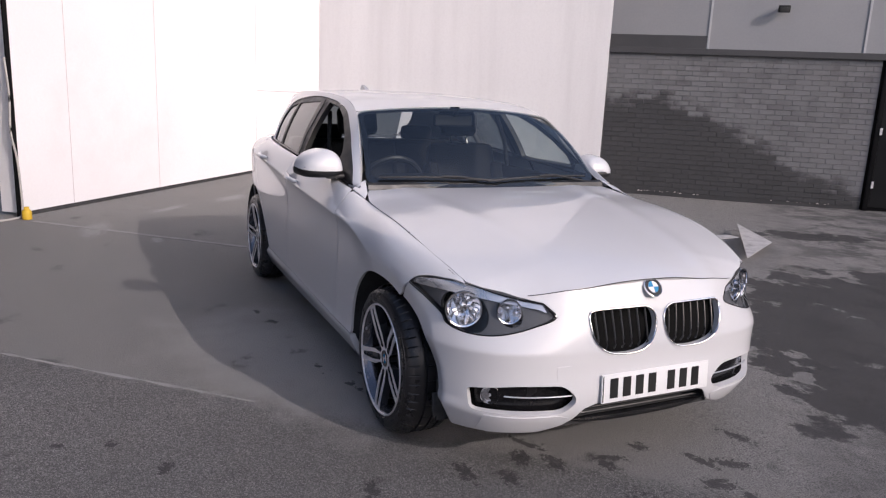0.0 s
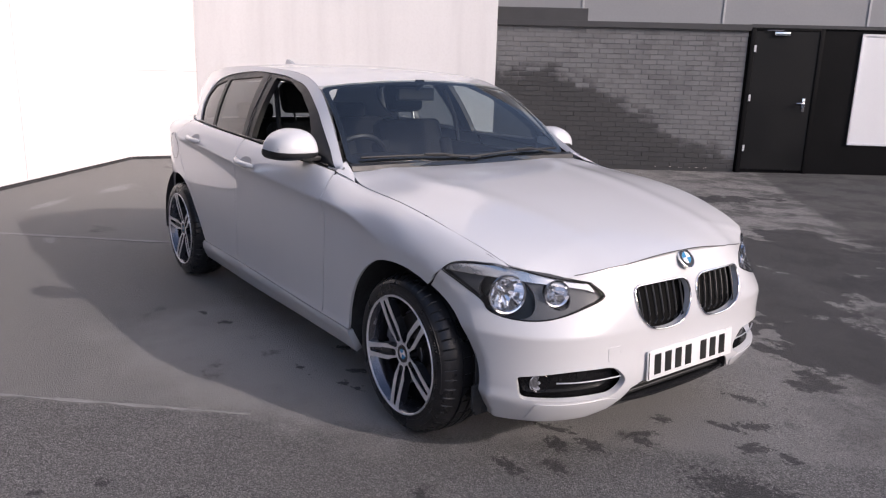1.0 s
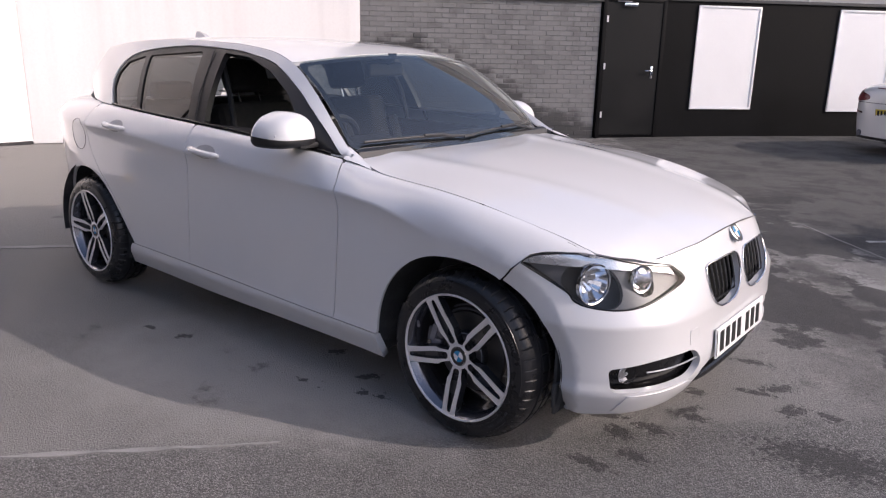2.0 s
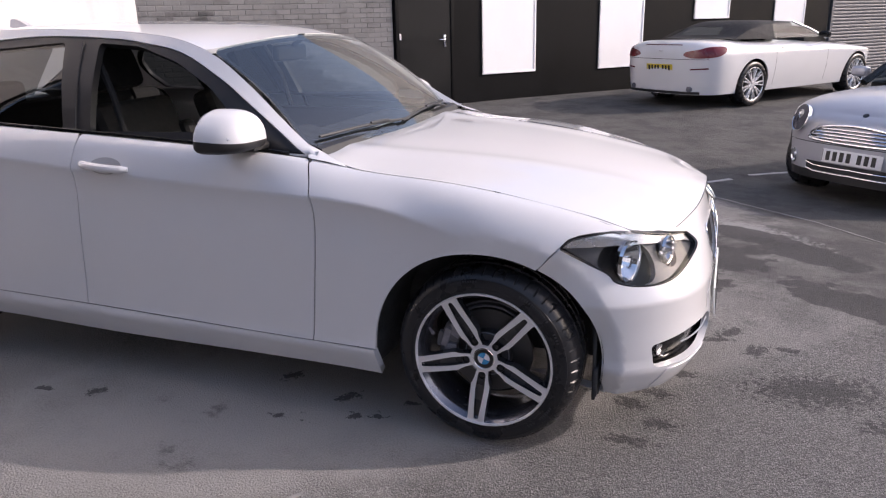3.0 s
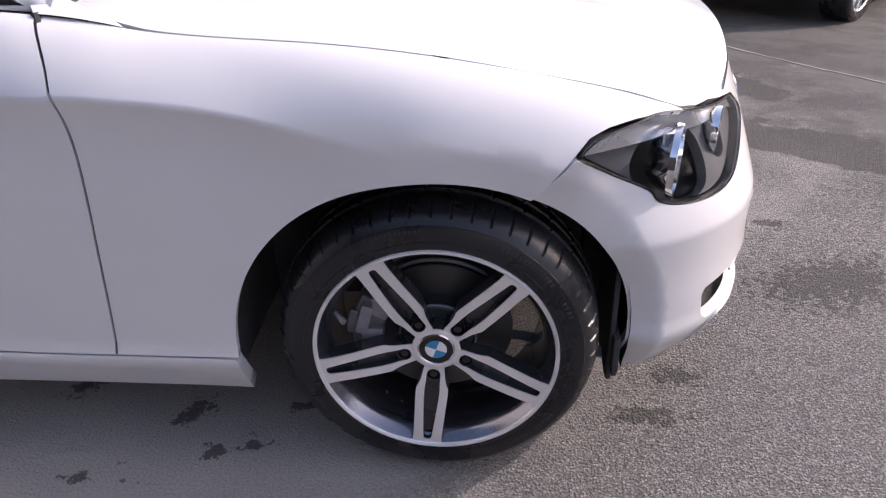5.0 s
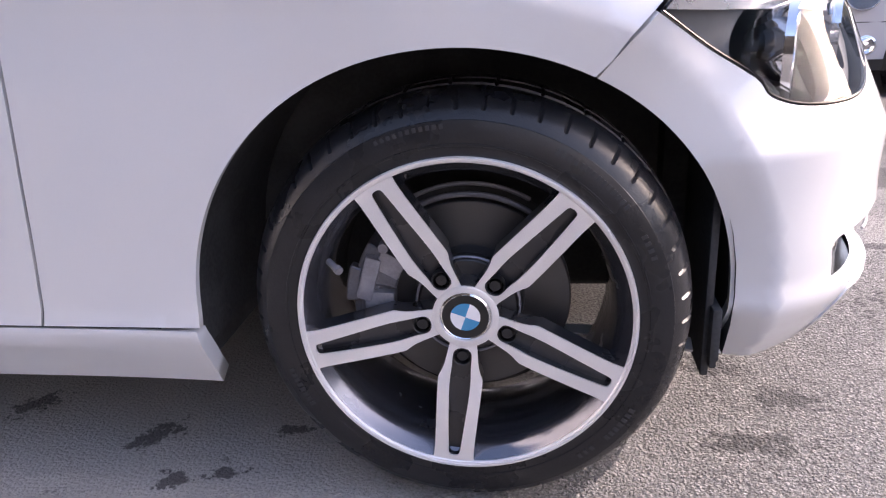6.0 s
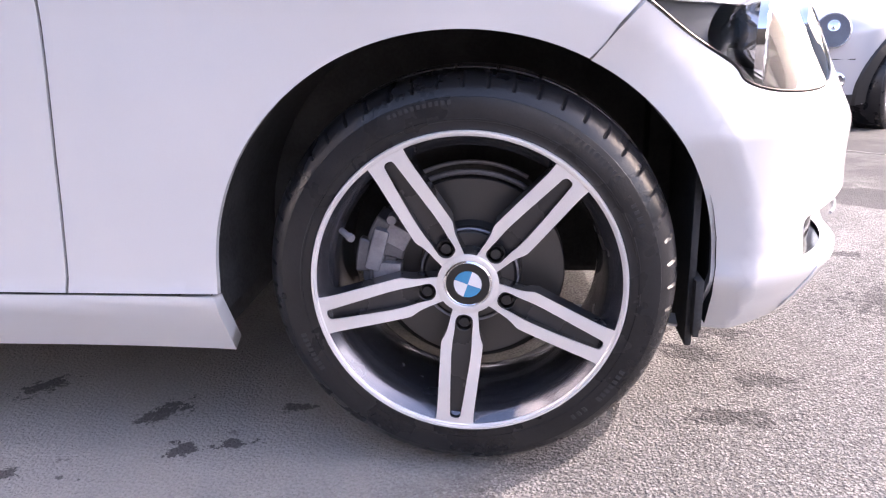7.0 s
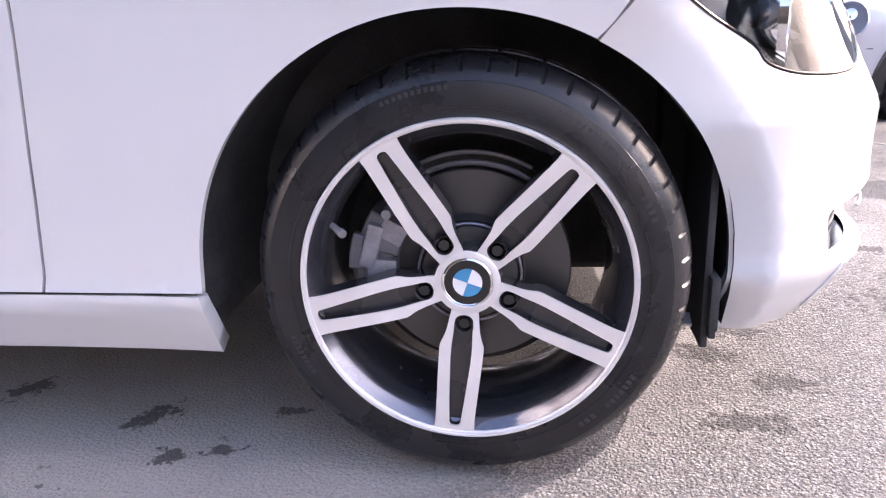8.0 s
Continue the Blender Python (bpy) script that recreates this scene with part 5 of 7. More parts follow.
# ---- wheels ----
def wheel_meshes():
    w = thing("wheel", "", "")
    bm = bmesh.new()
    prof = [(0.226, -0.008), (0.232, -0.016), (0.240, -0.0210), (0.2425, -0.0204), (0.251, -0.0212), (0.2515, -0.0226), (0.254, -0.0228), (0.2546, -0.0212), (0.270, -0.0215), (0.284, -0.0175), (0.2845, -0.0155), (0.296, -0.0085), (0.304, 0.0010), (0.3100, 0.013), (0.3150, 0.030),
            (0.3180, 0.050), (0.3110, 0.052), (0.3110, 0.062), (0.3190, 0.064), (0.3200, 0.094), (0.313, 0.096), (0.313, 0.104), (0.3200, 0.106), (0.3190, 0.136), (0.312, 0.138), (0.312, 0.146), (0.3180, 0.148),
            (0.316, 0.170), (0.310, 0.184), (0.298, 0.194), (0.27, 0.200), (0.236, 0.190), (0.226, 0.174)]

    def grooves(j, k, r):
        if j in (11, 12, 13) and k % 11 == 0:
            return r - (0.0042 if j > 12 else 0.0045 if j == 12 else 0.0015)
        if j in (18, 19, 22, 23, 25, 26) and k % 18 == 3:
            return r - 0.006
        return r
    prof = [(r - (0.0005 if r > 0.28 else 0), d) for r, d in prof]
    lathe(bm, prof, 572, "y", radial=grooves)
    tyre = part("tyre", bm, rubber, w, angle=28)
    # raised lettering fields on the sidewall, as plain bars
    bm = bmesh.new()
    for a0, span, r in ((62, 26, 0.272), (28, 9, 0.270), (112, 20, 0.276), (-30, 14, 0.268), (-48, 7, 0.266), (-150, 15, 0.268)):
        n = max(3, int(span * 0.55))
        for k in range(n):
            a = radians(a0 - span * k / n)
            depth = -0.0213 + (r - 0.270) * 0.30
            turn = Matrix.Translation((r * math.cos(a), depth, r * math.sin(a))) @ Matrix.Rotation(-a, 4, "Y")
            box(bm, (-0.0040, -0.0009, -0.0026), (0.0040, 0.0010, 0.0026), 0.0, turn)
    tagged(part("sidewall_lettering", bm, mark_rubber, tyre), kind="stuff")
    bm = bmesh.new()
    lathe(bm, [(0.2290, -0.010), (0.2292, -0.0205), (0.2305, -0.0222), (0.2328, -0.0226), (0.2334, -0.0250), (0.2362, -0.0250), (0.2378, -0.021), (0.2382, -0.014), (0.234, -0.006)], 160, "y")
    rim = part("rim", bm, alloy, w, "bright machined rim edge")
    bm = bmesh.new()
    lathe(bm, [(0.2295, -0.019), (0.2255, -0.0130), (0.2185, -0.0035), (0.2125, 0.0080), (0.2080, 0.024), (0.2055, 0.05), (0.2050, 0.10), (0.2075, 0.150), (0.216, 0.165)], 128, "y")
    part("rim_barrel", bm, barrel_grey, rim)

    def face(r, t):
        d = -0.0205 + 0.021 * (1 - (r - 0.05) / 0.175) ** 1.4 if 0.05 < r < 0.225 else -0.0205 if r > 0.2 else 0.0005
        return (r, d, t)
    half_w = spline([(0.040, 0.0190), (0.055, 0.0215), (0.074, 0.0245), (0.086, 0.0280), (0.095, 0.0318), (0.104, 0.0325), (0.135, 0.0316), (0.175, 0.0302), (0.210, 0.0292), (0.2305, 0.0305)], 4)
    out = [(r, -t) for r, t in half_w] + [(r, t) for r, t in half_w[::-1]]
    pocket_half = spline([(0.0505, 0.0), (0.0525, 0.0085), (0.0600, 0.0134), (0.080, 0.0140), (0.100, 0.0152), (0.125, 0.0148), (0.165, 0.0122), (0.205, 0.0092), (0.2190, 0.0072), (0.2220, 0.0)], 4)
    pocket = [(r, -t) for r, t in pocket_half] + [(r, t) for r, t in pocket_half[::-1][1:-1]]
    body = panel("spoke", out, face, rim_grey, rim, lift=-0.003, thick=0.034, step=0.012, holes=[pocket])
    front = panel("machined_face", out, face, alloy, rim, "bright machined spoke face", holes=[pocket], thick=0.0032, step=0.012)
    floor = panel("pocket", shrunk(pocket, -0.001), face, rim_grey, rim, lift=-0.017, thick=-0.014, step=0.012)
    first = -96.3
    for k in range(5):
        m = Matrix.Rotation(radians(-(first + 72 * k)), 4, "Y")
        for o in (body, front, floor):
            c = o if k == 0 else o.copy()
            if k:
                scene.collection.objects.link(c)
            c.matrix_basis = m
    bm = bmesh.new()
    lathe(bm, [(0.050, 0.040), (0.0495, 0.0035), (0.0440, 0.0030)], 64, "y")
    part("hub", bm, rim_grey, rim)
    bm = bmesh.new()
    lathe(bm, [(0.0475, 0.0060), (0.0475, 0.0002), (0.0460, -0.0006), (0.0380, -0.0008), (0.0365, 0.002)], 64, "y")
    part("hub_face", bm, alloy, rim, "bright machined hub face")
    cap = roundel(Matrix.Rotation(radians(90), 4, "X") @ Matrix.Rotation(radians(-20), 4, "Z") @ Matrix.Translation((0, 0, -0.001)), 0.0355, rim, "centre_cap")
    cap.matrix_basis = Matrix.Translation((0, 0.0055, 0))
    for k in range(5):
        a = radians(first + 72 * k)
        bm = bmesh.new()
        lathe(bm, [(0.0005, 0.004), (0.0075, 0.004), (0.0085, 0.006), (0.0085, 0.02), (0.0125, 0.022), (0.0125, 0.002), (0.0138, 0.001), (0.0138, 0.025)], 18, "y", (0.0640 * math.cos(a), -0.002, 0.0640 * math.sin(a)))
        part("wheel_bolt", bm, black_plastic, rim)
    bm = bmesh.new()
    tube(bm, [(-0.188, -0.006, 0.088), (-0.172, -0.022, 0.082)], 0.0048, 8)
    tube(bm, [(-0.174, -0.020, 0.083), (-0.168, -0.026, 0.081)], 0.0062, 8)
    part("valve", bm, steel, rim)
    bm = bmesh.new()
    lathe(bm, [(0.075, 0.050), (0.080, 0.048), (0.082, 0.068), (0.0825, 0.072), (0.148, 0.072), (0.150, 0.074), (0.150, 0.092), (0.148, 0.094), (0.08, 0.094)], 96, "y")
    part("brake_disc", bm, disc_steel, w)
    bm = bmesh.new()
    lathe(bm, [(0.0005, 0.040), (0.070, 0.040), (0.076, 0.046), (0.076, 0.10)], 48, "y")
    part("disc_hat", bm, disc_steel, w)
    bm = bmesh.new()
    for a0, a1, r0, r1, d0, d1 in ((146, 190, 0.118, 0.172, 0.046, 0.112), (152, 166, 0.108, 0.165, 0.036, 0.05), (172, 186, 0.108, 0.160, 0.038, 0.05), (160, 178, 0.135, 0.182, 0.040, 0.06)):
        ring = []
        for d in (d0, d1):
            for r in (r0, r1):
                ring.append([bm.verts.new((r * math.cos(radians(a0 + (a1 - a0) * k / 6)), d, r * math.sin(radians(a0 + (a1 - a0) * k / 6)))) for k in range(7)])
        for i, j in ((0, 1), (1, 3), (3, 2), (2, 0)):
            for k in range(6):
                bm.faces.new((ring[i][k], ring[i][k + 1], ring[j][k + 1], ring[j][k]))
        for k in (0, 6):
            bm.faces.new((ring[0][k], ring[1][k], ring[3][k], ring[2][k]))
    bmesh.ops.bevel(bm, geom=bm.edges[:], offset=0.0025, segments=1, affect="EDGES")
    caliper = part("brake_caliper", bm, steel, w, "grey cast brake caliper")
    for a0, r0, sx, sz, d in ((150, 0.128, 0.020, 0.016, 0.034), (176, 0.130, 0.022, 0.014, 0.032), (163, 0.150, 0.012, 0.034, 0.030)):
        bm = bmesh.new()
        box(bm, (-sx, d, -sz), (sx, d + 0.03, sz), 0.004, Matrix.Rotation(radians(-a0), 4, "Y") @ Matrix.Translation((r0, 0, 0)))
        part("bracket", bm, pale_steel, caliper)
    for a0 in (141, 188):
        bm = bmesh.new()
        lathe(bm, [(0.0005, 0.024), (0.007, 0.024), (0.008, 0.027), (0.008, 0.05)], 14, "y", (0.150 * math.cos(radians(a0)), 0.0, 0.150 * math.sin(radians(a0))))
        part("guide_bolt", bm, pale_steel, caliper)
    bm = bmesh.new()
    tube(bm, [(0.076 * math.cos(radians(a)), 0.041, 0.076 * math.sin(radians(a))) for a in range(0, 360, 8)], 0.0022, 6, closed=True)
    part("hat_edge", bm, pale_steel, w)
    bm = bmesh.new()
    tube(bm, [(0.158 * math.cos(radians(a)), 0.078, 0.158 * math.sin(radians(a))) for a in range(52, 132, 4)], [0.0015] + [0.0045] * 18 + [0.0015], 8)
    tube(bm, [(0.172 * math.cos(radians(a)), 0.086, 0.172 * math.sin(radians(a))) for a in range(58, 126, 4)], 0.0035, 8)
    part("dust_shield_edge", bm, steel, w)
    bm = bmesh.new()
    lathe(bm, [(0.06, 0.112), (0.165, 0.108), (0.168, 0.100)], 48, "y")
    for f in [f for f in bm.faces if -50 < math.degrees(math.atan2(f.calc_center_median().z, f.calc_center_median().x)) < 40]:
        bm.faces.remove(f)
    part("backing_plate", bm, cavity_black, w)
    return w


wheel = wheel_meshes()
wheel.parent = hatch
wheel.matrix_basis = pose(0.0, -0.830, 0.3180)
for x, y, turn in ((-2.69, -0.846, 0), (0.0, 0.836, 180), (-2.69, 0.846, 180)):
    other_wheel = copy_thing(wheel, pose(x, y, 0.3180, 0, 0, turn) @ Matrix.Rotation(radians(17 if turn == 0 else 40), 4, "Y"))
    other_wheel.parent = hatch


# ---- the other parked cars ----
def rounding(a, n):
    c, s = abs(math.cos(a)), abs(math.sin(a))
    r = (c ** n + s ** n) ** (-1.0 / n)
    return r * c, r * s


class Hull:
    """A car's lower body: straight flanks, rounded ends, a deck over it."""

    def __init__(self, width, front, rear, front_round, rear_round, deck, middle, low, square=3.2, shoulder=3.6, tuck=0.10):
        self.w, self.xf, self.xr, self.f0, self.r0 = width, front, rear, front_round, rear_round
        self.deck, self.mid, self.low, self.n, self.p, self.tuck = curve(deck), middle, low, square, shoulder, tuck

    def plan(self, s):
        if s > self.f0:
            a, b = rounding(max(0.0, math.pi / 2 - (s - self.f0) / (self.xf - self.f0)), self.n)
            return self.f0 + (self.xf - self.f0) * a, self.w * b
        if s < self.r0:
            a, b = rounding(max(0.0, math.pi / 2 - (self.r0 - s) / (self.r0 - self.xr)), self.n)
            return self.r0 - (self.r0 - self.xr) * a, self.w * b
        return s, self.w

    def ends(self):
        return self.r0 - (self.r0 - self.xr) * (math.pi / 2 - 0.001), self.f0 + (self.xf - self.f0) * (math.pi / 2 - 0.001)

    def __call__(self, s, t):
        """t: 0 at the left sill, 1 on the middle line, 2 at the right sill."""
        x, plan = self.plan(s)
        side, k = (1, t) if t <= 1 else (-1, 2 - t)
        if k < 0.5:
            z = self.low + (self.mid - self.low) * k / 0.5
            w = plan * (1 - self.tuck * (1 - k / 0.5) ** 2)
            x -= 0.5 * self.tuck * (x - (self.f0 + self.r0) / 2) * 0.15 * (1 - k / 0.5) ** 2
        else:
            a, b = rounding((k - 0.5) / 0.5 * math.pi / 2, self.p)
            d = self.deck(x)
            z, w = self.mid + (d - self.mid) * b, plan * a
            # the ends lean back towards the deck
            if s > self.f0:
                x -= 0.10 * (b ** 2) * (x - self.f0) / (self.xf - self.f0)
            if s < self.r0:
                x += 0.08 * (b ** 2) * (self.r0 - x) / (self.r0 - self.xr)
        return (x, side * w, z)

    def s_of(self, x):
        lo, hi = self.ends()
        for _ in range(40):
            m = (lo + hi) / 2
            if self.plan(m)[0] < x:
                lo = m
            else:
                hi = m
        return lo

    def t_of(self, z, left=True):
        t = 0.5 * (z - self.low) / (self.mid - self.low)
        return t if left else 2 - t

    def find(self, y, z, rear=False):
        """The sheet coordinates of the point of an end at half width y and height z."""
        best, lo, hi = None, *self.ends()
        rng = [self.f0 + (hi - self.f0) * i / 60 for i in range(61)] if not rear else [lo + (self.r0 - lo) * i / 60 for i in range(61)]
        for s in rng:
            for t in [0.02 * j for j in range(101)]:
                p = self(s, t)
                d = (p[1] - y) ** 2 + (p[2] - z) ** 2
                if best is None or d < best[0]:
                    best = (d, s, t)
        ds, dt = (rng[1] - rng[0]), 0.02
        for _ in range(7):
            ds, dt = ds * 0.5, dt * 0.5
            _, s0, t0 = best
            for i in (-1, 0, 1):
                for j in (-1, 0, 1):
                    p = self(s0 + ds * i, min(1.999, max(0.001, t0 + dt * j)))
                    d = (p[1] - y) ** 2 + (p[2] - z) ** 2
                    if d < best[0]:
                        best = (d, s0 + ds * i, min(1.999, max(0.001, t0 + dt * j)))
        return best[1], best[2]

    def normal(self, s, t):
        e = 2e-3
        du = Vector(self(s + e, t)) - Vector(self(s - e, t))
        dv = Vector(self(s, t + e)) - Vector(self(s, t - e))
        return dv.cross(du).normalized() * -1

    def frame_at(self, y, z, rear=False, out=0.0):
        s, t = self.find(y, z, rear)
        n, c = self.normal(s, t), Vector(self(s, t))
        if n.x * (-1 if rear else 1) < 0:
            n = -n
        return Matrix.Translation(c + n * out) @ n.to_track_quat("Z", "Y").to_matrix().to_4x4()


def hull_body(hull, car, paint, arches, radius, step=0.05):
    lo, hi = hull.ends()
    holes = []
    for cx, cz in arches:
        for left in (True, False):
            ring = [(cx + radius * math.cos(a), max(hull.low - 0.02, cz + radius * math.sin(a))) for a in [2 * math.pi * i / 40 for i in range(40)]]
            holes.append([(hull.s_of(x), hull.t_of(z, left)) for x, z in ring])
    outline = [(lo, 0.001), (hi, 0.001), (hi, 1.999), (lo, 1.999)]
    body = panel("body", outline, hull, paint, car, holes=holes, step=step, thick=0.02, flip=True)
    for s in (lo, hi):
        bm = bmesh.new()
        tube(bm, [Vector((hull(s, k / 40)[0] - (0.0032 if s == hi else -0.0032), 0.0, hull(s, k / 40)[2])) for k in range(1, 40)], 0.0035, 6)
        part("body_seam", bm, paint, body)
    return body


def patch(name, corners, material, parent, bow=0.0, label="", n=10):
    """A bowed four-cornered pane or sheet."""
    a, b, c, d = (Vector(p) for p in corners)
    nrm = (b - a).cross(d - a).normalized()
    if nrm.z < 0:
        a, b, c, d = b, a, d, c
        nrm = -nrm
    verts = []
    for j in range(n + 1):
        for i in range(n + 1):
            u, v = i / n, j / n
            p = a.lerp(b, u).lerp(d.lerp(c, u), v)
            verts.append(p + nrm * bow * 4 * (u * (1 - u) + v * (1 - v)) / 2)
    faces = [(j * (n + 1) + i, j * (n + 1) + i + 1, (j + 1) * (n + 1) + i + 1, (j + 1) * (n + 1) + i) for j in range(n) for i in range(n)]
    return mesh(name, verts, faces, material, parent, label)


for s in (1, -1):
    patch("cowl_corner", [(-0.505, s * 0.758, 0.924), (-0.640, s * 0.779, 0.953), (-0.700, s * 0.692, 0.988), (-0.560, s * 0.726, 0.940)], paint_white, hatch, 0.006)


def road_wheel(parent, m, radius, rim_r, width, spokes, double, rim_mat, name="wheel"):
    """A plain road wheel whose outer face looks towards -y."""
    w = new(name)
    w.parent = parent
    w.matrix_basis = m
    bm = bmesh.new()
    lathe(bm, [(rim_r - 0.01, 0.0), (rim_r + 0.008, -0.014), (rim_r + 0.03, -0.020), (radius - 0.025, -0.018), (radius - 0.006, -0.004), (radius, 0.02), (radius, width - 0.04), (radius - 0.01, width - 0.015), (rim_r, width - 0.01)], 72, "y")
    part("tyre", bm, rubber, w)
    bm = bmesh.new()
    lathe(bm, [(rim_r - 0.012, 0.02), (rim_r - 0.010, -0.006), (rim_r - 0.002, -0.012), (rim_r + 0.008, -0.010), (rim_r + 0.010, 0.0)], 72, "y")
    rim = part("rim", bm, rim_mat, w)
    bm = bmesh.new()
    lathe(bm, [(rim_r - 0.011, 0.0), (rim_r - 0.03, 0.06), (rim_r - 0.03, width - 0.03), (0.02, width - 0.05)], 48, "y")
    part("rim_barrel", bm, cavity_black, rim)
    for k in range(spokes):
        for off in ((-7, 7) if double else (0,)):
            a = 2 * math.pi * k / spokes + radians(off) * 0.5
            a2 = 2 * math.pi * k / spokes + radians(off)
            bm = bmesh.new()
            p0, p1 = Vector((0.045 * math.cos(a), 0.004, 0.045 * math.sin(a))), Vector(((rim_r - 0.004) * math.cos(a2), -0.002, (rim_r - 0.004) * math.sin(a2)))
            d = (p1 - p0).normalized()
            side = d.cross(Vector((0, 1, 0)))
            vs = []
            for p, hw in ((p0, 0.013), (p1, 0.0095 if double else 0.013)):
                vs.append([bm.verts.new(p + side * q * hw + Vector((0, e, 0))) for q, e in ((-1, 0.0), (-0.6, -0.006), (0.6, -0.006), (1, 0.0), (1, 0.03), (-1, 0.03))])
            for i in range(6):
                bm.faces.new((vs[0][i], vs[0][(i + 1) % 6], vs[1][(i + 1) % 6], vs[1][i]))
            part("spoke", bm, rim_mat, rim)
    bm = bmesh.new()
    lathe(bm, [(0.0005, -0.004), (0.03, -0.004), (0.05, 0.002), (0.055, 0.03)], 32, "y")
    part("hub_cap", bm, rim_mat, rim)
    bm = bmesh.new()
    lathe(bm, [(0.05, 0.05), (0.135, 0.05), (0.135, 0.07)], 40, "y")
    part("brake_disc", bm, disc_steel, w)
    return w


def dark_inside(car, x0, x1, half, z0, z1):
    # dark box added inside the hull to keep light out
    bm = bmesh.new()
    box(bm, (x0, -half, z0), (x1, half, z1), 0.04)
    part("underbody", bm, cavity_black, car)


small_screen = glass("darker_windscreen_glass", (0.45, 0.50, 0.50), ior=1.28)
bright_alloy = surface("silver_alloy", (0.72, 0.72, 0.74), 0.3, 0.6, 0.05, 15, 300)

# silver small hatchback facing the lot
mini = thing("small_car", "silver small hatchback with round headlamps and black wheel arches", "car", pose(2.095, 4.28, -0.205, 0, -1.6, -130.6))
mh = Hull(0.83, 0.68, -3.02, 0.02, -2.55, [(0.70, 0.74), (0.60, 0.80), (0.45, 0.855), (0.2, 0.905), (-0.25, 0.945), (-0.6, 0.955), (-2.6, 0.97), (-3.05, 0.90)], 0.66, 0.20, 3.0, 3.4, 0.06)
hull_body(mh, mini, paint_silver, [(0.06, 0.31), (-2.467, 0.31)], 0.345)
dark_inside(mini, -2.05, -0.42, 0.72, 0.22, 0.9)
dark_inside(mini, -0.4, 0.45, 0.42, 0.22, 0.7)
dark_inside(mini, -2.9, -2.1, 0.45, 0.25, 0.9)
for s in (1, -1):
    for cx in (0.06, -2.467):
        bm = bmesh.new()
        rows = []
        for r, out in ((0.330, 0.002), (0.342, 0.018), (0.412, 0.015), (0.420, -0.012)):
            row = []
            for k in range(29):
                a = radians(-16 + 212 * k / 28)
                x, z = cx + r * math.cos(a), 0.31 + r * math.sin(a)
                p = Vector(mh(mh.s_of(min(x, 0.60)), mh.t_of(max(z, mh.low), s > 0)))
                row.append(bm.verts.new((x, p.y + s * out, z)))
            rows.append(row)
        for a, b in zip(rows, rows[1:]):
            for k in range(28):
                bm.faces.new((a[k], a[k + 1], b[k + 1], b[k]))
        part("arch_trim", bm, black_plastic, mini, "matt black wheel-arch trim")
        road_wheel(mini, pose(cx, s * 0.83, 0.306, 0, 0, 0 if s < 0 else 180), 0.308, 0.222, 0.205, 8, True, bright_alloy)
    bm = bmesh.new()
    box(bm, (-2.08, s * 0.80 - 0.03, 0.185), (-0.38, s * 0.80 + 0.03, 0.27), 0.015)
    part("sill", bm, black_plastic, mini)
    bm = bmesh.new()
    tube(bm, [(-2.05, s * 0.836, 0.285), (-0.40, s * 0.836, 0.275)], 0.008, 6)
    part("sill_strip", bm, chrome, mini)
    # round headlamps
    m = mh.frame_at(s * 0.56, 0.69, out=0.004)
    bm = bmesh.new()
    lathe(bm, [(0.110, -0.02), (0.110, 0.006), (0.106, 0.009), (0.102, 0.005)], 40, "z")
    bmesh.ops.transform(bm, matrix=m @ Matrix.Diagonal((1, 1.08, 1, 1)), verts=bm.verts)
    lamp = part("headlamp", bm, chrome, mini, "round headlamp with a chrome ring")
    bm = bmesh.new()
    lathe(bm, [(0.102, 0.005), (0.08, 0.008), (0.0005, 0.010)], 40, "z")
    bmesh.ops.transform(bm, matrix=m @ Matrix.Diagonal((1, 1.08, 1, 1)), verts=bm.verts)
    part("lamp_bowl", bm, surface("dark_lamp_bowl", (0.06, 0.06, 0.075), 0.2, 0.0, 0.2, coat=0.6), lamp)
    bm = bmesh.new()
    lathe(bm, [(0.034, 0.0), (0.038, 0.014), (0.030, 0.015), (0.027, 0.012), (0.0005, 0.016)], 28, "z", (0.0, 0.03, 0))
    bmesh.ops.transform(bm, matrix=m, verts=bm.verts)
    part("projector", bm, chrome, lamp)
    # fog lamps
    m = mh.frame_at(s * 0.60, 0.36, out=0.004)
    bm = bmesh.new()
    lathe(bm, [(0.062, -0.01), (0.064, 0.004), (0.052, 0.010), (0.046, 0.002), (0.03, -0.004), (0.026, 0.008), (0.0005, 0.012)], 32, "z")
    bmesh.ops.transform(bm, matrix=m, verts=bm.verts)
    part("fog_lamp", bm, chrome, mini, "small fog lamp with a chrome ring")
    # cabin
    patch("side_window", [(-0.62, s * 0.76, 0.97), (-1.70, s * 0.775, 1.0), (-1.66, s * 0.62, 1.33), (-1.10, s * 0.60, 1.32)], tint_glass, mini, 0.0)
    patch("side_window", [(-1.75, s * 0.775, 1.0), (-2.55, s * 0.75, 1.02), (-2.40, s * 0.60, 1.32), (-1.72, s * 0.62, 1.33)], tint_glass, mini, 0.0)
    for pts, r, mt in (([(-0.42, s * 0.70, 0.945), (-1.06, s * 0.585, 1.335)], 0.035, gloss_black), ([(-1.72, s * 0.775, 0.98), (-1.68, s * 0.61, 1.34)], 0.03, gloss_black), ([(-2.58, s * 0.75, 1.0), (-2.43, s * 0.60, 1.33)], 0.035, gloss_black)):
        bm = bmesh.new()
        tube(bm, pts, r, 8)
        part("pillar", bm, mt, mini)
    bm = bmesh.new()
    box(bm, (-0.72, s * 0.90 - 0.085, 0.985), (-0.62, s * 0.90 + 0.085, 1.085), 0.045, None, 3)
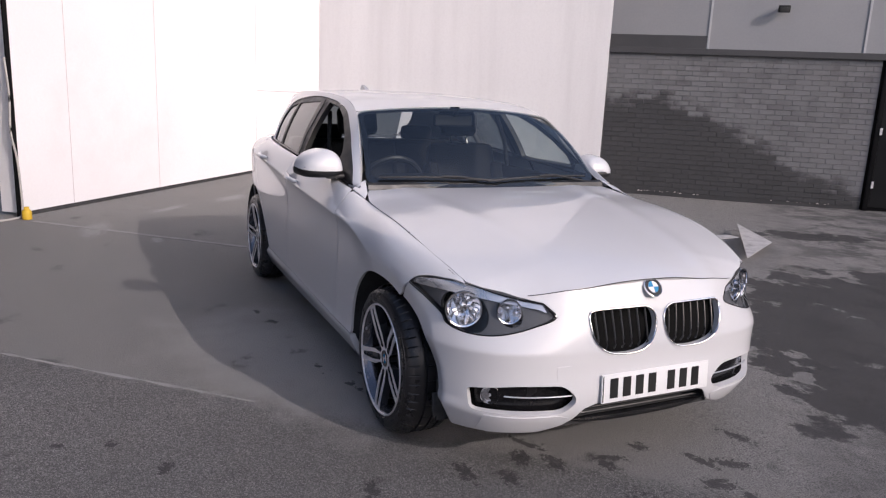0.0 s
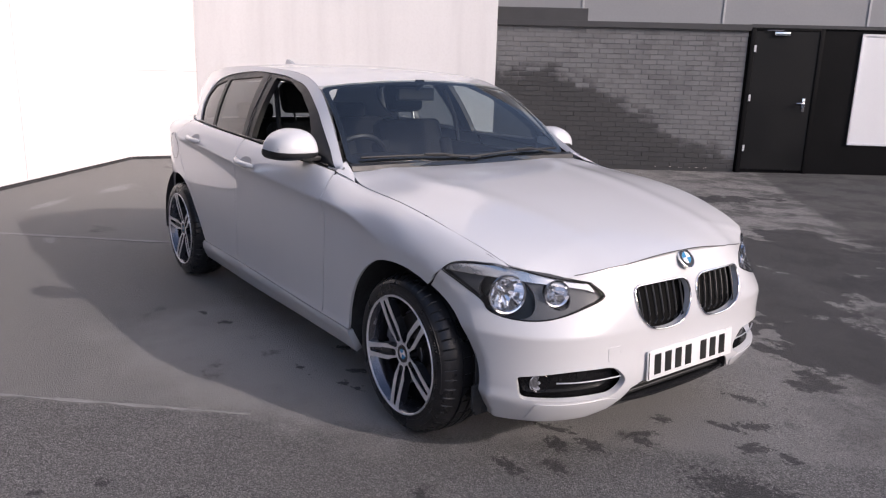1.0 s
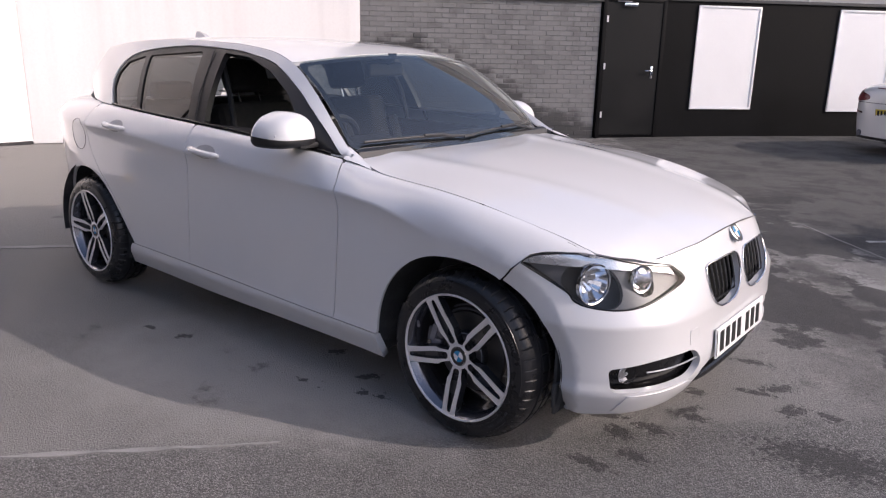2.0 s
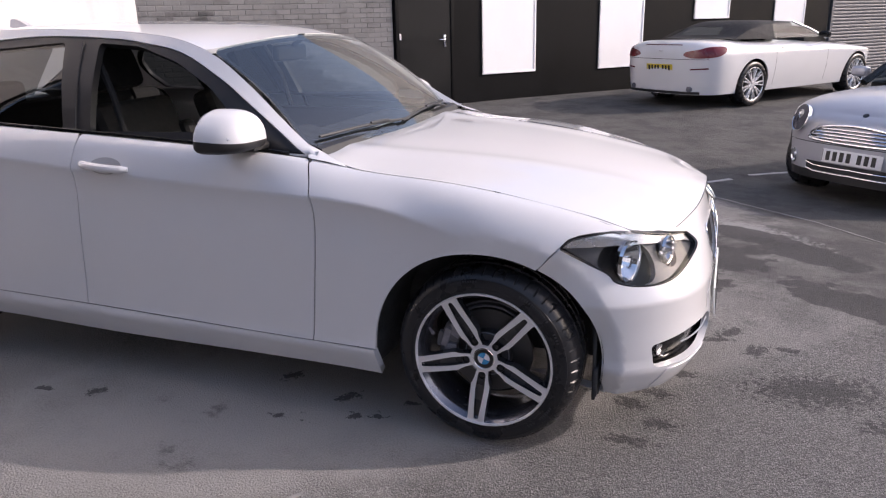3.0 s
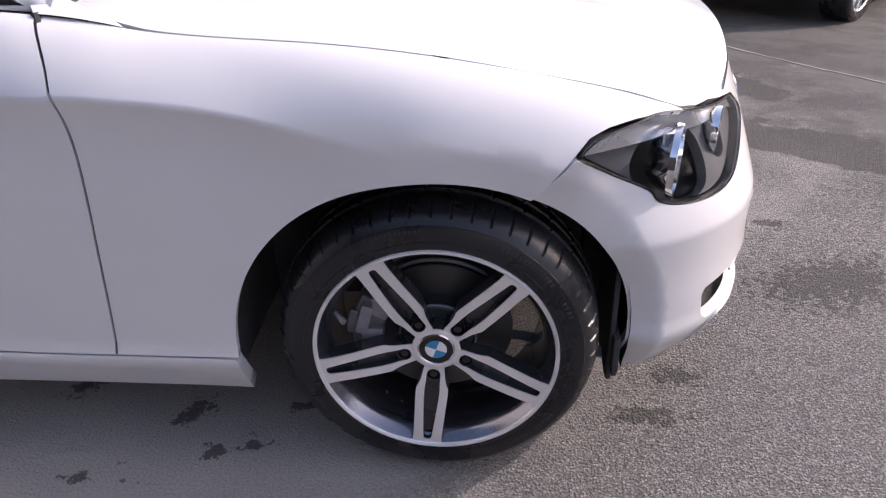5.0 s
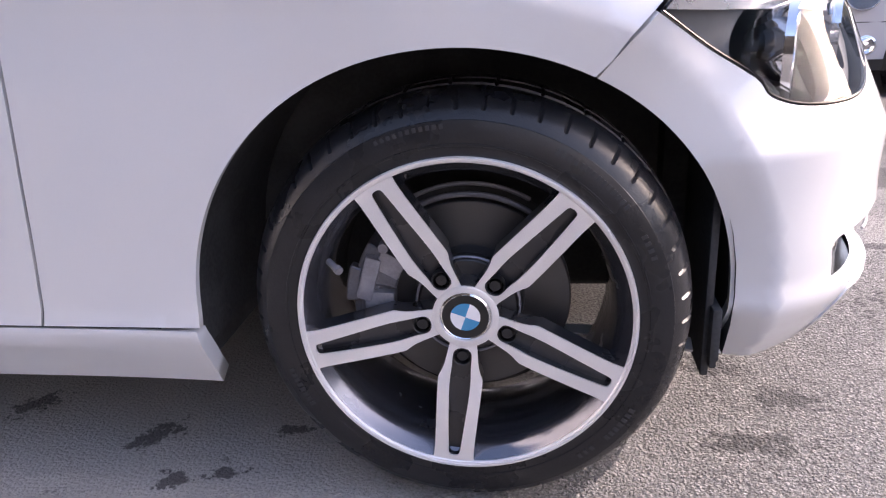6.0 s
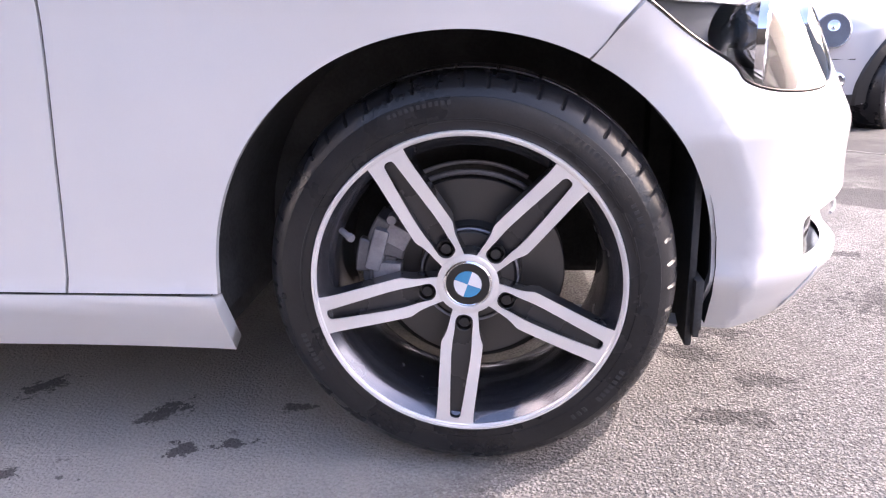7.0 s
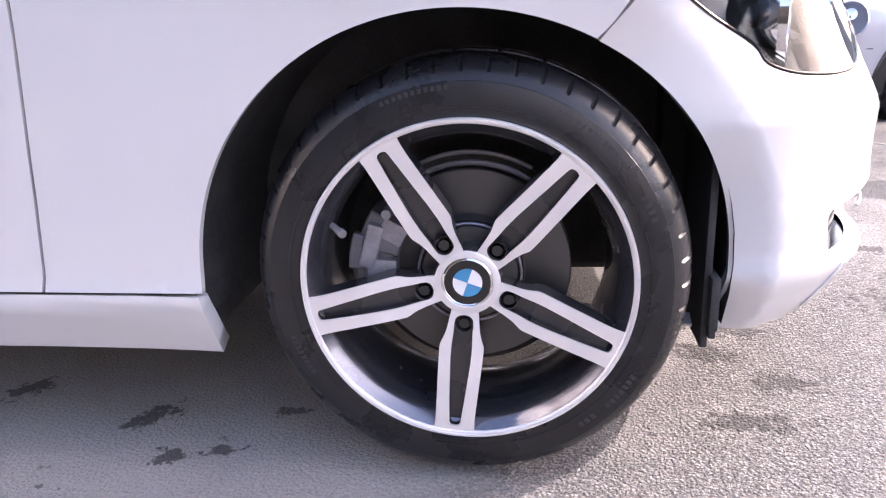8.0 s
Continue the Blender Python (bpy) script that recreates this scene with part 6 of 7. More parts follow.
    box(bm, (-0.68, min(s * 0.78, s * 0.85), 0.975), (-0.64, max(s * 0.78, s * 0.85), 0.995), 0.005)
    part("door_mirror", bm, paint_silver, mini)
    bm = bmesh.new()
    tube(bm, [(-1.42, s * 0.842, 0.86), (-1.50, s * 0.858, 0.86), (-1.56, s * 0.842, 0.86)], 0.012, 8)
    part("door_handle", bm, chrome, mini)
screen2 = patch("windscreen", [(-0.40, 0.68, 0.955), (-0.40, -0.68, 0.955), (-1.05, -0.56, 1.35), (-1.05, 0.56, 1.35)], small_screen, mini, 0.04)
screen2.visible_shadow = False
patch("roof", [(-1.03, 0.60, 1.345), (-1.03, -0.60, 1.345), (-2.45, -0.59, 1.345), (-2.45, 0.59, 1.345)], paint_silver, mini, 0.06)
patch("tailgate", [(-2.45, 0.59, 1.345), (-2.45, -0.59, 1.345), (-2.80, -0.70, 0.95), (-2.80, 0.70, 0.95)], tint_glass, mini, 0.0)
bm = bmesh.new()
box(bm, (-0.9, -0.66, 0.7), (-0.45, 0.66, 0.97), 0.05)
for y in (-0.35, 0.35):
    box(bm, (-1.65, y - 0.22, 0.6), (-1.45, y + 0.22, 1.12), 0.06, None, 3)
    box(bm, (-1.66, y - 0.11, 1.12), (-1.56, y + 0.11, 1.27), 0.04, None, 3)
box(bm, (-2.5, -0.6, 0.6), (-2.2, 0.6, 1.12), 0.06, None, 3)
part("cabin_trim", bm, cloth_dark, mini, "dark seats and dashboard")
# grille, bumper lines, plate, badge
def front_row(hull, pts, out):
    return [Vector((hull.frame_at(y, z, out=out)).translation) for y, z in pts]


grille_line = [(-0.415, 0.556), (-0.405, 0.540), (-0.30, 0.530), (0.0, 0.522), (0.30, 0.530), (0.405, 0.540), (0.415, 0.556), (0.37, 0.610), (0.26, 0.650), (0.0, 0.672), (-0.26, 0.650), (-0.37, 0.610)]
gl = front_row(mh, grille_line, 0.006)
bm = bmesh.new()
tube(bm, spline(gl, 5, closed=True), 0.013, 8, closed=True)
grille = part("grille", bm, chrome, mini, "chrome-framed grille with four bars")
bm = bmesh.new()
loop = [bm.verts.new(Vector(p) - Vector((0.004, 0, 0))) for p in spline(gl, 5, closed=True)]
bm.faces.new(loop)
part("grille_back", bm, cavity_black, grille)
for z, half_w in ((0.550, 0.395), (0.577, 0.385), (0.604, 0.36), (0.631, 0.30)):
    bm = bmesh.new()
    tube(bm, front_row(mh, [(-half_w + 2 * half_w * k / 8, z + 0.004 * math.cos(math.pi * (k - 4) / 8)) for k in range(9)], 0.010), 0.0085, 6)
    part("grille_bar", bm, chrome, grille)
bm = bmesh.new()
tube(bm, front_row(mh, [(-0.78 + 1.56 * k / 16, 0.505) for k in range(17)], 0.0), 0.0035, 6)
part("bumper_gap", bm, cavity_black, mini)
bm = bmesh.new()
rows = [front_row(mh, [(-0.42 + 0.84 * k / 10, z) for k in range(11)], 0.0065) for z in (0.275, 0.315, 0.350)]
vs = [[bm.verts.new(p) for p in r] for r in rows]
for a, b in zip(vs, vs[1:]):
    for i in range(10):
        bm.faces.new((a[i], a[i + 1], b[i + 1], b[i]))
low_in = part("lower_intake", bm, cavity_black, mini)
for z in (0.265, 0.315):
    bm = bmesh.new()
    tube(bm, front_row(mh, [(-0.42 + 0.84 * k / 10, z - 0.0 + (0.02 if k in (0, 10) else 0)) for k in range(11)], 0.010), 0.006, 6)
    part("chrome_bar", bm, chrome, low_in)
bm = bmesh.new()
rows = [front_row(mh, [(-0.80 + 1.6 * k / 20, z) for k in range(21)], 0.006) for z in (0.20, 0.272)]
vs = [[bm.verts.new(p) for p in r] for r in rows]
for i in range(20):
    bm.faces.new((vs[0][i], vs[0][i + 1], vs[1][i + 1], vs[1][i]))
part("front_skirt", bm, black_plastic, mini)
bx = mh.frame_at(0.0, 0.415, out=0.012).translation
number_plate(Matrix.Translation((bx.x, 0.0, 0.415)) @ pose(0, 0, 0, 0, -6, 0), mini, plate_white, "white front number plate with dark bars")
bm = bmesh.new()
lathe(bm, [(0.0005, 0.006), (0.022, 0.005), (0.024, 0.0)], 24, "z")
bmesh.ops.transform(bm, matrix=mh.frame_at(0.0, 0.755, out=0.002), verts=bm.verts)
part("badge", bm, ink_black, mini)

# white convertible by the black front
conv = thing("convertible", "white two-door convertible with a black fabric roof, seen from behind", "car", pose(0.27, 10.33, -0.035, 0, 0, 53.3))
ch = Hull(0.945, 3.72, -1.10, 2.6, -0.45, [(3.75, 0.745), (3.5, 0.775), (3.0, 0.835), (2.2, 0.92), (1.6, 0.955), (0.3, 0.99), (-0.35, 1.02), (-0.9, 1.02), (-1.12, 0.985)], 0.72, 0.215, 3.0, 3.6, 0.07)
hull_body(ch, conv, paint_white, [(0.0, 0.34), (2.855, 0.34)], 0.385)
dark_inside(conv, 0.45, 2.4, 0.80, 0.24, 0.9)
dark_inside(conv, -0.9, 0.4, 0.48, 0.26, 0.9)
dark_inside(conv, 2.4, 3.4, 0.5, 0.26, 0.75)
for s in (1, -1):
    for cx in (0.0, 2.855):
        road_wheel(conv, pose(cx, s * 0.925, 0.338, 0, 0, 0 if s < 0 else 180), 0.340, 0.255, 0.245, 9, True, bright_alloy)
    # tail lamps: on the corner
    pts = [(0.44, 0.800), (0.54, 0.770), (0.68, 0.760), (0.84, 0.772), (0.90, 0.80), (0.91, 0.865), (0.86, 0.912), (0.76, 0.918), (0.66, 0.885), (0.55, 0.868), (0.46, 0.845)]
    st = [ch.find(s * y, z, rear=True) for y, z in pts]
    panel("tail_lamp", spline(st, 3, closed=True), ch, red_lens, conv, "red wrap-round tail lamp", lift=0.010, thick=0.014, flip=True, step=0.03)
    pts = [(0.56, 0.585), (0.80, 0.600), (0.80, 0.622), (0.56, 0.607)]
    panel("reflector", [ch.find(s * y, z, rear=True) for y, z in pts], ch, surface("dark_red_reflector", (0.10, 0.01, 0.015), 0.3), conv, lift=0.006, thick=0.008, flip=True, step=0.03)
    bm = bmesh.new()
    tube(bm, [(-0.98, s * 0.56, 0.30), (-1.06, s * 0.56, 0.30)], 0.042, 16)
    part("exhaust", bm, steel, conv)
    patch("side_window", [(1.92, s * 0.80, 0.99), (0.62, s * 0.80, 1.01), (0.70, s * 0.66, 1.27), (1.35, s * 0.63, 1.30)], glass("clear_side_glass_" + ("a" if s > 0 else "b"), (0.8, 0.85, 0.85), ior=1.22), conv)
    bm = bmesh.new()
    tube(bm, [(2.05, s * 0.80, 0.97), (1.70, s * 0.70, 1.16), (1.32, s * 0.62, 1.31)], 0.022, 8)
    part("pillar", bm, paint_white, conv)
    bm = bmesh.new()
    box(bm, (1.62, s * 0.99 - 0.09, 0.985), (1.74, s * 0.99 + 0.09, 1.09), 0.045, None, 3)
    part("door_mirror", bm, gloss_black, conv)
    bm = bmesh.new()
    tube(bm, [(0.85, s * 0.955, 0.86), (0.75, s * 0.972, 0.86), (0.62, s * 0.955, 0.865)], 0.013, 8)
    part("door_handle", bm, paint_white, conv)
    for x in (0.52, 1.92):
        bm = bmesh.new()
        tube(bm, [Vector(ch(x, ch.t_of(z, s > 0) if z < ch.mid else (0.5 + 0.5 * (z - ch.mid) / 0.3 * 0.6 if s > 0 else 2 - (0.5 + 0.5 * (z - ch.mid) / 0.3 * 0.6)))) for z in (0.30, 0.5, 0.7, 0.80, 0.9)], 0.0035, 5)
        part("door_gap", bm, cavity_black, conv)
# fabric roof
def roof_top(u, v):
    x = 1.30 - 1.55 * u
    h = 1.325 + 0.035 * math.sin(math.pi * min(1, u * 1.1)) - 0.30 * smooth((u - 0.45) / 0.55) ** 1.3
    half_w = 0.63 + 0.10 * u
    a = math.pi * v
    yy = half_w * math.copysign(abs(math.cos(a)) ** 0.45, math.cos(a))
    base = 1.20 - 0.19 * u
    z = base + max(0.02, h - base) * math.sin(a) ** 0.45
    return (x, yy, z)


rn, cn = 22, 24
verts = [roof_top(i / rn, j / cn) for i in range(rn + 1) for j in range(cn + 1)]
faces = [(i * (cn + 1) + j, i * (cn + 1) + j + 1, (i + 1) * (cn + 1) + j + 1, (i + 1) * (cn + 1) + j) for i in range(rn) for j in range(cn)]
soft_top = mesh("soft_top", verts, faces, roof_cloth, conv, "black fabric folding roof")
for s in (1, -1):
    bm = bmesh.new()
    vs = [bm.verts.new(p) for p in ((0.70, s * 0.79, 1.0), (0.72, s * 0.665, 1.28), (0.10, s * 0.70, 1.19), (-0.28, s * 0.72, 1.02))]
    bm.faces.new(vs)
    part("roof_side", bm, roof_cloth, soft_top)
patch("rear_window", [(-0.02, 0.30, 1.245), (-0.02, -0.30, 1.245), (-0.235, -0.38, 1.095), (-0.235, 0.38, 1.095)], glass("rear_screen_glass", (0.6, 0.72, 0.72)), conv, 0.0, "rear window in the fabric roof")
patch("windscreen", [(2.02, -0.76, 0.98), (2.02, 0.76, 0.98), (1.30, 0.60, 1.315), (1.30, -0.60, 1.315)], glass("front_screen_glass", (0.75, 0.8, 0.8)), conv, 0.05)
bm = bmesh.new()
box(bm, (1.5, -0.75, 0.8), (2.0, 0.75, 1.0), 0.05)
for y in (-0.38, 0.38):
    box(bm, (0.62, y - 0.24, 0.6), (0.85, y + 0.24, 1.12), 0.06, None, 3)
    box(bm, (0.60, y - 0.12, 1.10), (0.72, y + 0.12, 1.24), 0.04, None, 3)
part("cabin_trim", bm, cloth_dark, conv)
px = ch.frame_at(0.0, 0.62, rear=True, out=0.012).translation
number_plate(Matrix.Translation((px.x, 0.0, 0.61)) @ pose(0, 0, 0, 0, 8, 180), conv, plate_yellow, "yellow rear number plate with dark bars")
roundel(ch.frame_at(0.0, 0.86, rear=True, out=0.002), 0.041, conv)
bm = bmesh.new()
tube(bm, [Vector(ch(*ch.find(y, 0.955, rear=True))) + Vector((-0.004, 0, 0)) for y in [-0.36 + 0.72 * k / 10 for k in range(11)]], 0.007, 6)
part("brake_light", bm, surface("dark_red_strip", (0.12, 0.01, 0.02), 0.3), conv)
bm = bmesh.new()
tube(bm, [Vector(ch(*ch.find(y, 0.745, rear=True))) for y in [-0.80 + 1.6 * k / 16 for k in range(17)]], 0.004, 6)
part("boot_gap", bm, cavity_black, conv)
bm = bmesh.new()
rows = [[Vector(ch(*ch.find(y, z, rear=True))) + Vector((-0.006, 0, 0)) for y in [-0.70 + 1.4 * k / 14 for k in range(15)]] for z in (0.222, 0.262)]
vs = [[bm.verts.new(p) for p in r] for r in rows]
for i in range(14):
    bm.faces.new((vs[0][i], vs[0][i + 1], vs[1][i + 1], vs[1][i]))
part("rear_skirt", bm, black_plastic, conv)

# the folding roof and its glass stand low over the belt line
for ob in conv.children_recursive:
    if ob.type == "MESH" and ob.name.split(".")[0] in ("soft_top", "roof_side", "side_window", "pillar", "windscreen", "rear_window", "cabin_trim"):
        for v in ob.data.vertices:
            if v.co.z > 0.99:
                v.co.z = 0.99 + (v.co.z - 0.99) * 0.8

# dark car in the next bay
dark = thing("dark_car", "black hatchback parked behind the silver car", "car", pose(5.55, 8.05, -0.28, 0, 0, -130.6))
dh = Hull(0.86, 0.76, -3.2, 0.1, -2.7, [(0.78, 0.66), (0.6, 0.78), (0.2, 0.88), (-0.5, 0.96), (-2.8, 0.98), (-3.2, 0.9)], 0.66, 0.18, 3.0, 3.4, 0.06)
hull_body(dh, dark, paint_black, [(0.0, 0.31), (-2.5, 0.31)], 0.35, 0.08)
dark_inside(dark, -2.1, -0.42, 0.74, 0.22, 0.9)
for s in (1, -1):
    for cx in (0.0, -2.5):
        road_wheel(dark, pose(cx, s * 0.85, 0.308, 0, 0, 0 if s < 0 else 180), 0.310, 0.215, 0.205, 5, True, rim_grey)
    m = dh.frame_at(s * 0.58, 0.38, out=0.004)
    bm = bmesh.new()
    lathe(bm, [(0.060, -0.01), (0.062, 0.004), (0.048, 0.008), (0.03, -0.002), (0.0005, 0.006)], 28, "z")
    bmesh.ops.transform(bm, matrix=m, verts=bm.verts)
    part("fog_lamp", bm, chrome, dark)
    m = dh.frame_at(s * 0.60, 0.66, out=0.004)
    bm = bmesh.new()
    lathe(bm, [(0.10, -0.01), (0.10, 0.006), (0.08, 0.010), (0.0005, 0.004)], 32, "z")
    bmesh.ops.transform(bm, matrix=m, verts=bm.verts)
    part("headlamp", bm, surface("smoked_lamp", (0.1, 0.1, 0.12), 0.15, 0.2, coat=1.0), dark)
for corners, mt in (([(-0.40, 0.70, 0.95), (-0.40, -0.70, 0.95), (-1.1, -0.58, 1.40), (-1.1, 0.58, 1.40)], tint_glass), ([(-1.1, 0.60, 1.40), (-1.1, -0.60, 1.40), (-2.7, -0.58, 1.40), (-2.7, 0.58, 1.40)], paint_black), ([(-2.7, 0.58, 1.4), (-2.7, -0.58, 1.4), (-3.05, -0.7, 0.95), (-3.05, 0.7, 0.95)], tint_glass),
                    ([(-0.45, 0.76, 0.95), (-2.9, 0.76, 0.97), (-2.65, 0.60, 1.38), (-1.12, 0.60, 1.38)], tint_glass), ([(-0.45, -0.76, 0.95), (-1.12, -0.60, 1.38), (-2.65, -0.60, 1.38), (-2.9, -0.76, 0.97)], tint_glass)):
    patch("upper_panel", corners, mt, dark)


# ---- black front: door, boards, shutter ----
WALL = Matrix(((-U.x, V.x, 0, P0.x), (-U.y, V.y, 0, P0.y), (0, 0, 1, 0), (0, 0, 0, 1)))   # x runs against s
door_paint = surface("black_door_paint", (0.006, 0.006, 0.0065), 0.5, 0.0, 0.2, 2.0, 60, spec=0.25)
bm = bmesh.new()
wall_box(bm, 0.205, 1.15, 0.0, 0.022, 0.01, 2.125, 0.002)
door_1 = tagged(part("door_1", bm, door_paint), "closed flat black door with a steel lever", "door", kind="structure")
for s0, s1, z0, z1 in ((0.135, 0.20, -0.1, 2.17), (1.155, 1.215, -0.1, 2.17), (0.20, 1.155, 2.13, 2.17)):
    bm = bmesh.new()
    wall_box(bm, s0, s1, 0.0, 0.034, z0, z1, 0.003)
    part("door_frame", bm, black_wall_paint, door_1)
for z in (0.34, 1.12, 1.86):
    bm = bmesh.new()
    for k in range(3):
        p = on_wall(0.203, 0.038, z - 0.05 + 0.034 * k)
        tube(bm, [p, p + Vector((0, 0, 0.032))], 0.009, 10)
    wall_box(bm, 0.206, 0.232, 0.0225, 0.0255, z - 0.05, z + 0.05)
    part("hinge", bm, alloy, door_1, "bright steel hinge")
bm = bmesh.new()
wall_box(bm, 0.47, 0.70, 0.022, 0.062, 2.055, 2.112, 0.006)
closer = part("door_closer", bm, chrome, door_1, "silver overhead door closer")
bm = bmesh.new()
wall_box(bm, 0.36, 0.60, 0.040, 0.055, 2.125, 2.140, 0.003)
part("closer_arm", bm, steel, closer)
bm = bmesh.new()
wall_box(bm, 1.015, 1.058, 0.022, 0.031, 0.93, 1.13, 0.003)
lever = part("lever_plate", bm, chrome, door_1, "steel lever handle on a long plate")
bm = bmesh.new()
tube(bm, [on_wall(1.036, 0.030, 1.06), on_wall(1.036, 0.070, 1.06), on_wall(1.025, 0.076, 1.06), on_wall(0.93, 0.076, 1.057), on_wall(0.915, 0.068, 1.057)], 0.0095, 8)
part("lever", bm, chrome, lever)
bm = bmesh.new()
tube(bm, [on_wall(1.036, 0.030, 0.985), on_wall(1.036, 0.040, 0.985)], 0.010, 10)
part("key_cylinder", bm, steel, lever)


def board(s0, s1, z0, z1, label):
    """A blank board in a raised rim."""
    b = thing("sign_board", label, "sign board", Matrix.Translation(on_wall(s0, 0, z0)), group="white boards on the black front")
    inv = b.matrix_world.inverted()
    pieces = [("panel", (s0 + 0.02, s1 - 0.02, 0.0, 0.016, z0 + 0.02, z1 - 0.02))]
    w = 0.035
    pieces += [("rim", (s0, s1, 0.0, 0.030, z1 - w, z1)), ("rim", (s0, s1, 0.0, 0.030, z0, z0 + w)),
               ("rim", (s0, s0 + w, 0.0, 0.029, z0 + w, z1 - w)), ("rim", (s1 - w, s1, 0.0, 0.029, z0 + w, z1 - w))]
    for name, q in pieces:
        bm = bmesh.new()
        wall_box(bm, *q, 0.004)
        bmesh.ops.transform(bm, matrix=inv, verts=bm.verts)
        part(name, bm, sign_white, b)


board(1.78, 2.90, 0.44, 2.11, "tall blank white board in a raised white rim, near the door")
board(4.36, 5.45, 0.41, 2.11, "tall blank white board in a raised white rim")
board(6.80, 7.80, 1.26, 2.11, "shorter blank white board in a raised white rim")
board(9.20, 10.20, 1.05, 2.11, "blank white board in a raised rim beside the roller shutter")

shutter = thing("roller_shutter", "closed grey steel roller shutter with flat slats", "roller shutter", WALL @ Matrix.Translation((0, -0.115, 0)))
prof = [(0.0, 0.0), (0.012, 0.004), (0.020, 0.018), (0.022, 0.038), (0.020, 0.058), (0.012, 0.070), (0.0, 0.074)]
sv = [(x, o, z) for x in (-21.5, -11.35) for o, z in prof]
sf = [(k, k + 1, k + 8, k + 7) for k in range(6)]
slat_mesh = None
for k in range(46):
    if slat_mesh is None:
        slat = mesh("slat", sv, sf, shutter_grey, shutter)
        slat_mesh = slat.data
    else:
        slat = new("slat", slat_mesh)
        slat.parent = shutter
    slat.matrix_basis = Matrix.Translation((0, 0, -0.25 + 0.0755 * k))
for x in (-11.35, -21.58):
    bm = bmesh.new()
    box(bm, (x, 0.0, -0.4), (x + 0.09, 0.06, 3.3), 0.004)
    part("guide_rail", bm, shutter_grey, shutter)
bm = bmesh.new()
box(bm, (-21.7, 0.0, 3.25), (-11.2, 0.32, 3.75), 0.02)
part("shutter_box", bm, shutter_grey, shutter)

flood = thing("floodlight", "small dark floodlight on a bracket on the grey cladding", "floodlight", WALL @ Matrix.Translation((0.9, -3.1, 3.18)))
bm = bmesh.new()
box(bm, (-0.015, 0.0, -0.02), (0.015, 0.14, 0.02), 0.004)
part("bracket", bm, black_plastic, flood)
bm = bmesh.new()
box(bm, (-0.10, 0.12, -0.055), (0.10, 0.21, 0.065), 0.015, Matrix.Rotation(radians(-18), 4, "X"))
head = part("lamp_head", bm, black_plastic, flood)
bm = bmesh.new()
box(bm, (-0.08, 0.209, -0.038), (0.08, 0.215, 0.048), 0.002, Matrix.Rotation(radians(-18), 4, "X"))
part("lamp_lens", bm, coping_grey, head, "dull grey lens")

# ---- white building: seams, foot, edge ----
seam_tone = surface("pale_wall_seam", (0.50, 0.43, 0.44), 0.7, 0.0, 0.1)


def wall_strip(name, a, b, s0, s1, z0, z1, proud, material, parent):
    a, b = Vector(a), Vector(b)
    d = (b - a).normalized()
    n = Vector((d.y, -d.x))
    m = Matrix(((d.x, n.x, 0, a.x), (d.y, n.y, 0, a.y), (0, 0, 1, 0), (0, 0, 0, 1)))
    bm = bmesh.new()
    box(bm, (s0, -0.004, z0), (s1, proud, z1), 0.0, m)
    return part(name, bm, material, parent)


long_wall, short_wall, end_wall = (bpy.data.objects[n] for n in ("wall_white_long", "wall_white_short", "wall_white_end"))
LA, LB, LC = (CORNER - A0).length, (B1 - CORNER).length, (C1 - B1).length
for s in (0.72, 2.22):
    wall_strip("wall_seam", A0, CORNER, s - 0.0025, s + 0.0025, 0.05, 7.0, 0.0015, seam_tone, long_wall)
wall_strip("wall_seam", A0, CORNER, LA - 0.006, LA - 0.001, 0.05, 7.0, 0.002, seam_tone, long_wall)
wall_strip("wall_seam", CORNER, B1, 0.02, LB, 1.283, 1.292, 0.002, seam_tone, short_wall)
wall_strip("wall_seam", CORNER, B1, LB - 0.012, LB - 0.004, 0.05, 7.0, 0.002, seam_tone, short_wall)
# black strips paint the shade in the gap under the white walls
for a, b, ln, w in ((A0, CORNER, LA, long_wall), (CORNER, B1, LB, short_wall)):
    wall_strip("wall_foot", a, b, 0.01, ln - 0.012, -0.05, 0.042, 0.006, cavity_black, w)
d_long = (CORNER - A0).normalized()
wall_strip("edge_post", A0, CORNER, -0.055, -0.002, -0.05, 7.0, 0.01, black_wall_paint, long_wall)
hose_tone = surface("grey_hose_rubber", (0.42, 0.40, 0.38), 0.6, 0.0, 0.15)
hose = thing("hose", "thin pale hose hanging down beside the white wall", "hose", Matrix.Translation((A0.x, A0.y, 0)))
side = Vector((d_long.y, -d_long.x))


def at_edge(s, o, z):
    return Vector((d_long.x * s + side.x * o, d_long.y * s + side.y * o, z))


bm = bmesh.new()
tube(bm, spline([at_edge(-0.10, 0.03, 1.55), at_edge(-0.075, 0.03, 1.2), at_edge(-0.09, 0.03, 0.85), at_edge(-0.05, 0.04, 0.6), at_edge(-0.04, 0.05, 0.3), at_edge(-0.05, 0.06, 0.08), at_edge(-0.10, 0.07, 0.012), at_edge(-0.35, 0.06, 0.012)], 6), 0.011, 8)
part("tube", bm, hose_tone, hose)
bm = bmesh.new()
lathe(bm, [(0.0005, 0.0), (0.040, 0.0), (0.045, 0.006), (0.045, 0.075), (0.040, 0.088), (0.026, 0.100), (0.024, 0.125), (0.0005, 0.127)], 20, "z")
bottle = part("plastic_bottle", bm, yellow_plastic)
tagged(bottle, "small yellow plastic bottle at the foot of the white wall", "bottle")
bottle.matrix_world = Matrix.Translation((A0.x, A0.y, 0)) @ Matrix.Translation(at_edge(-0.10, 0.16, 0.0))

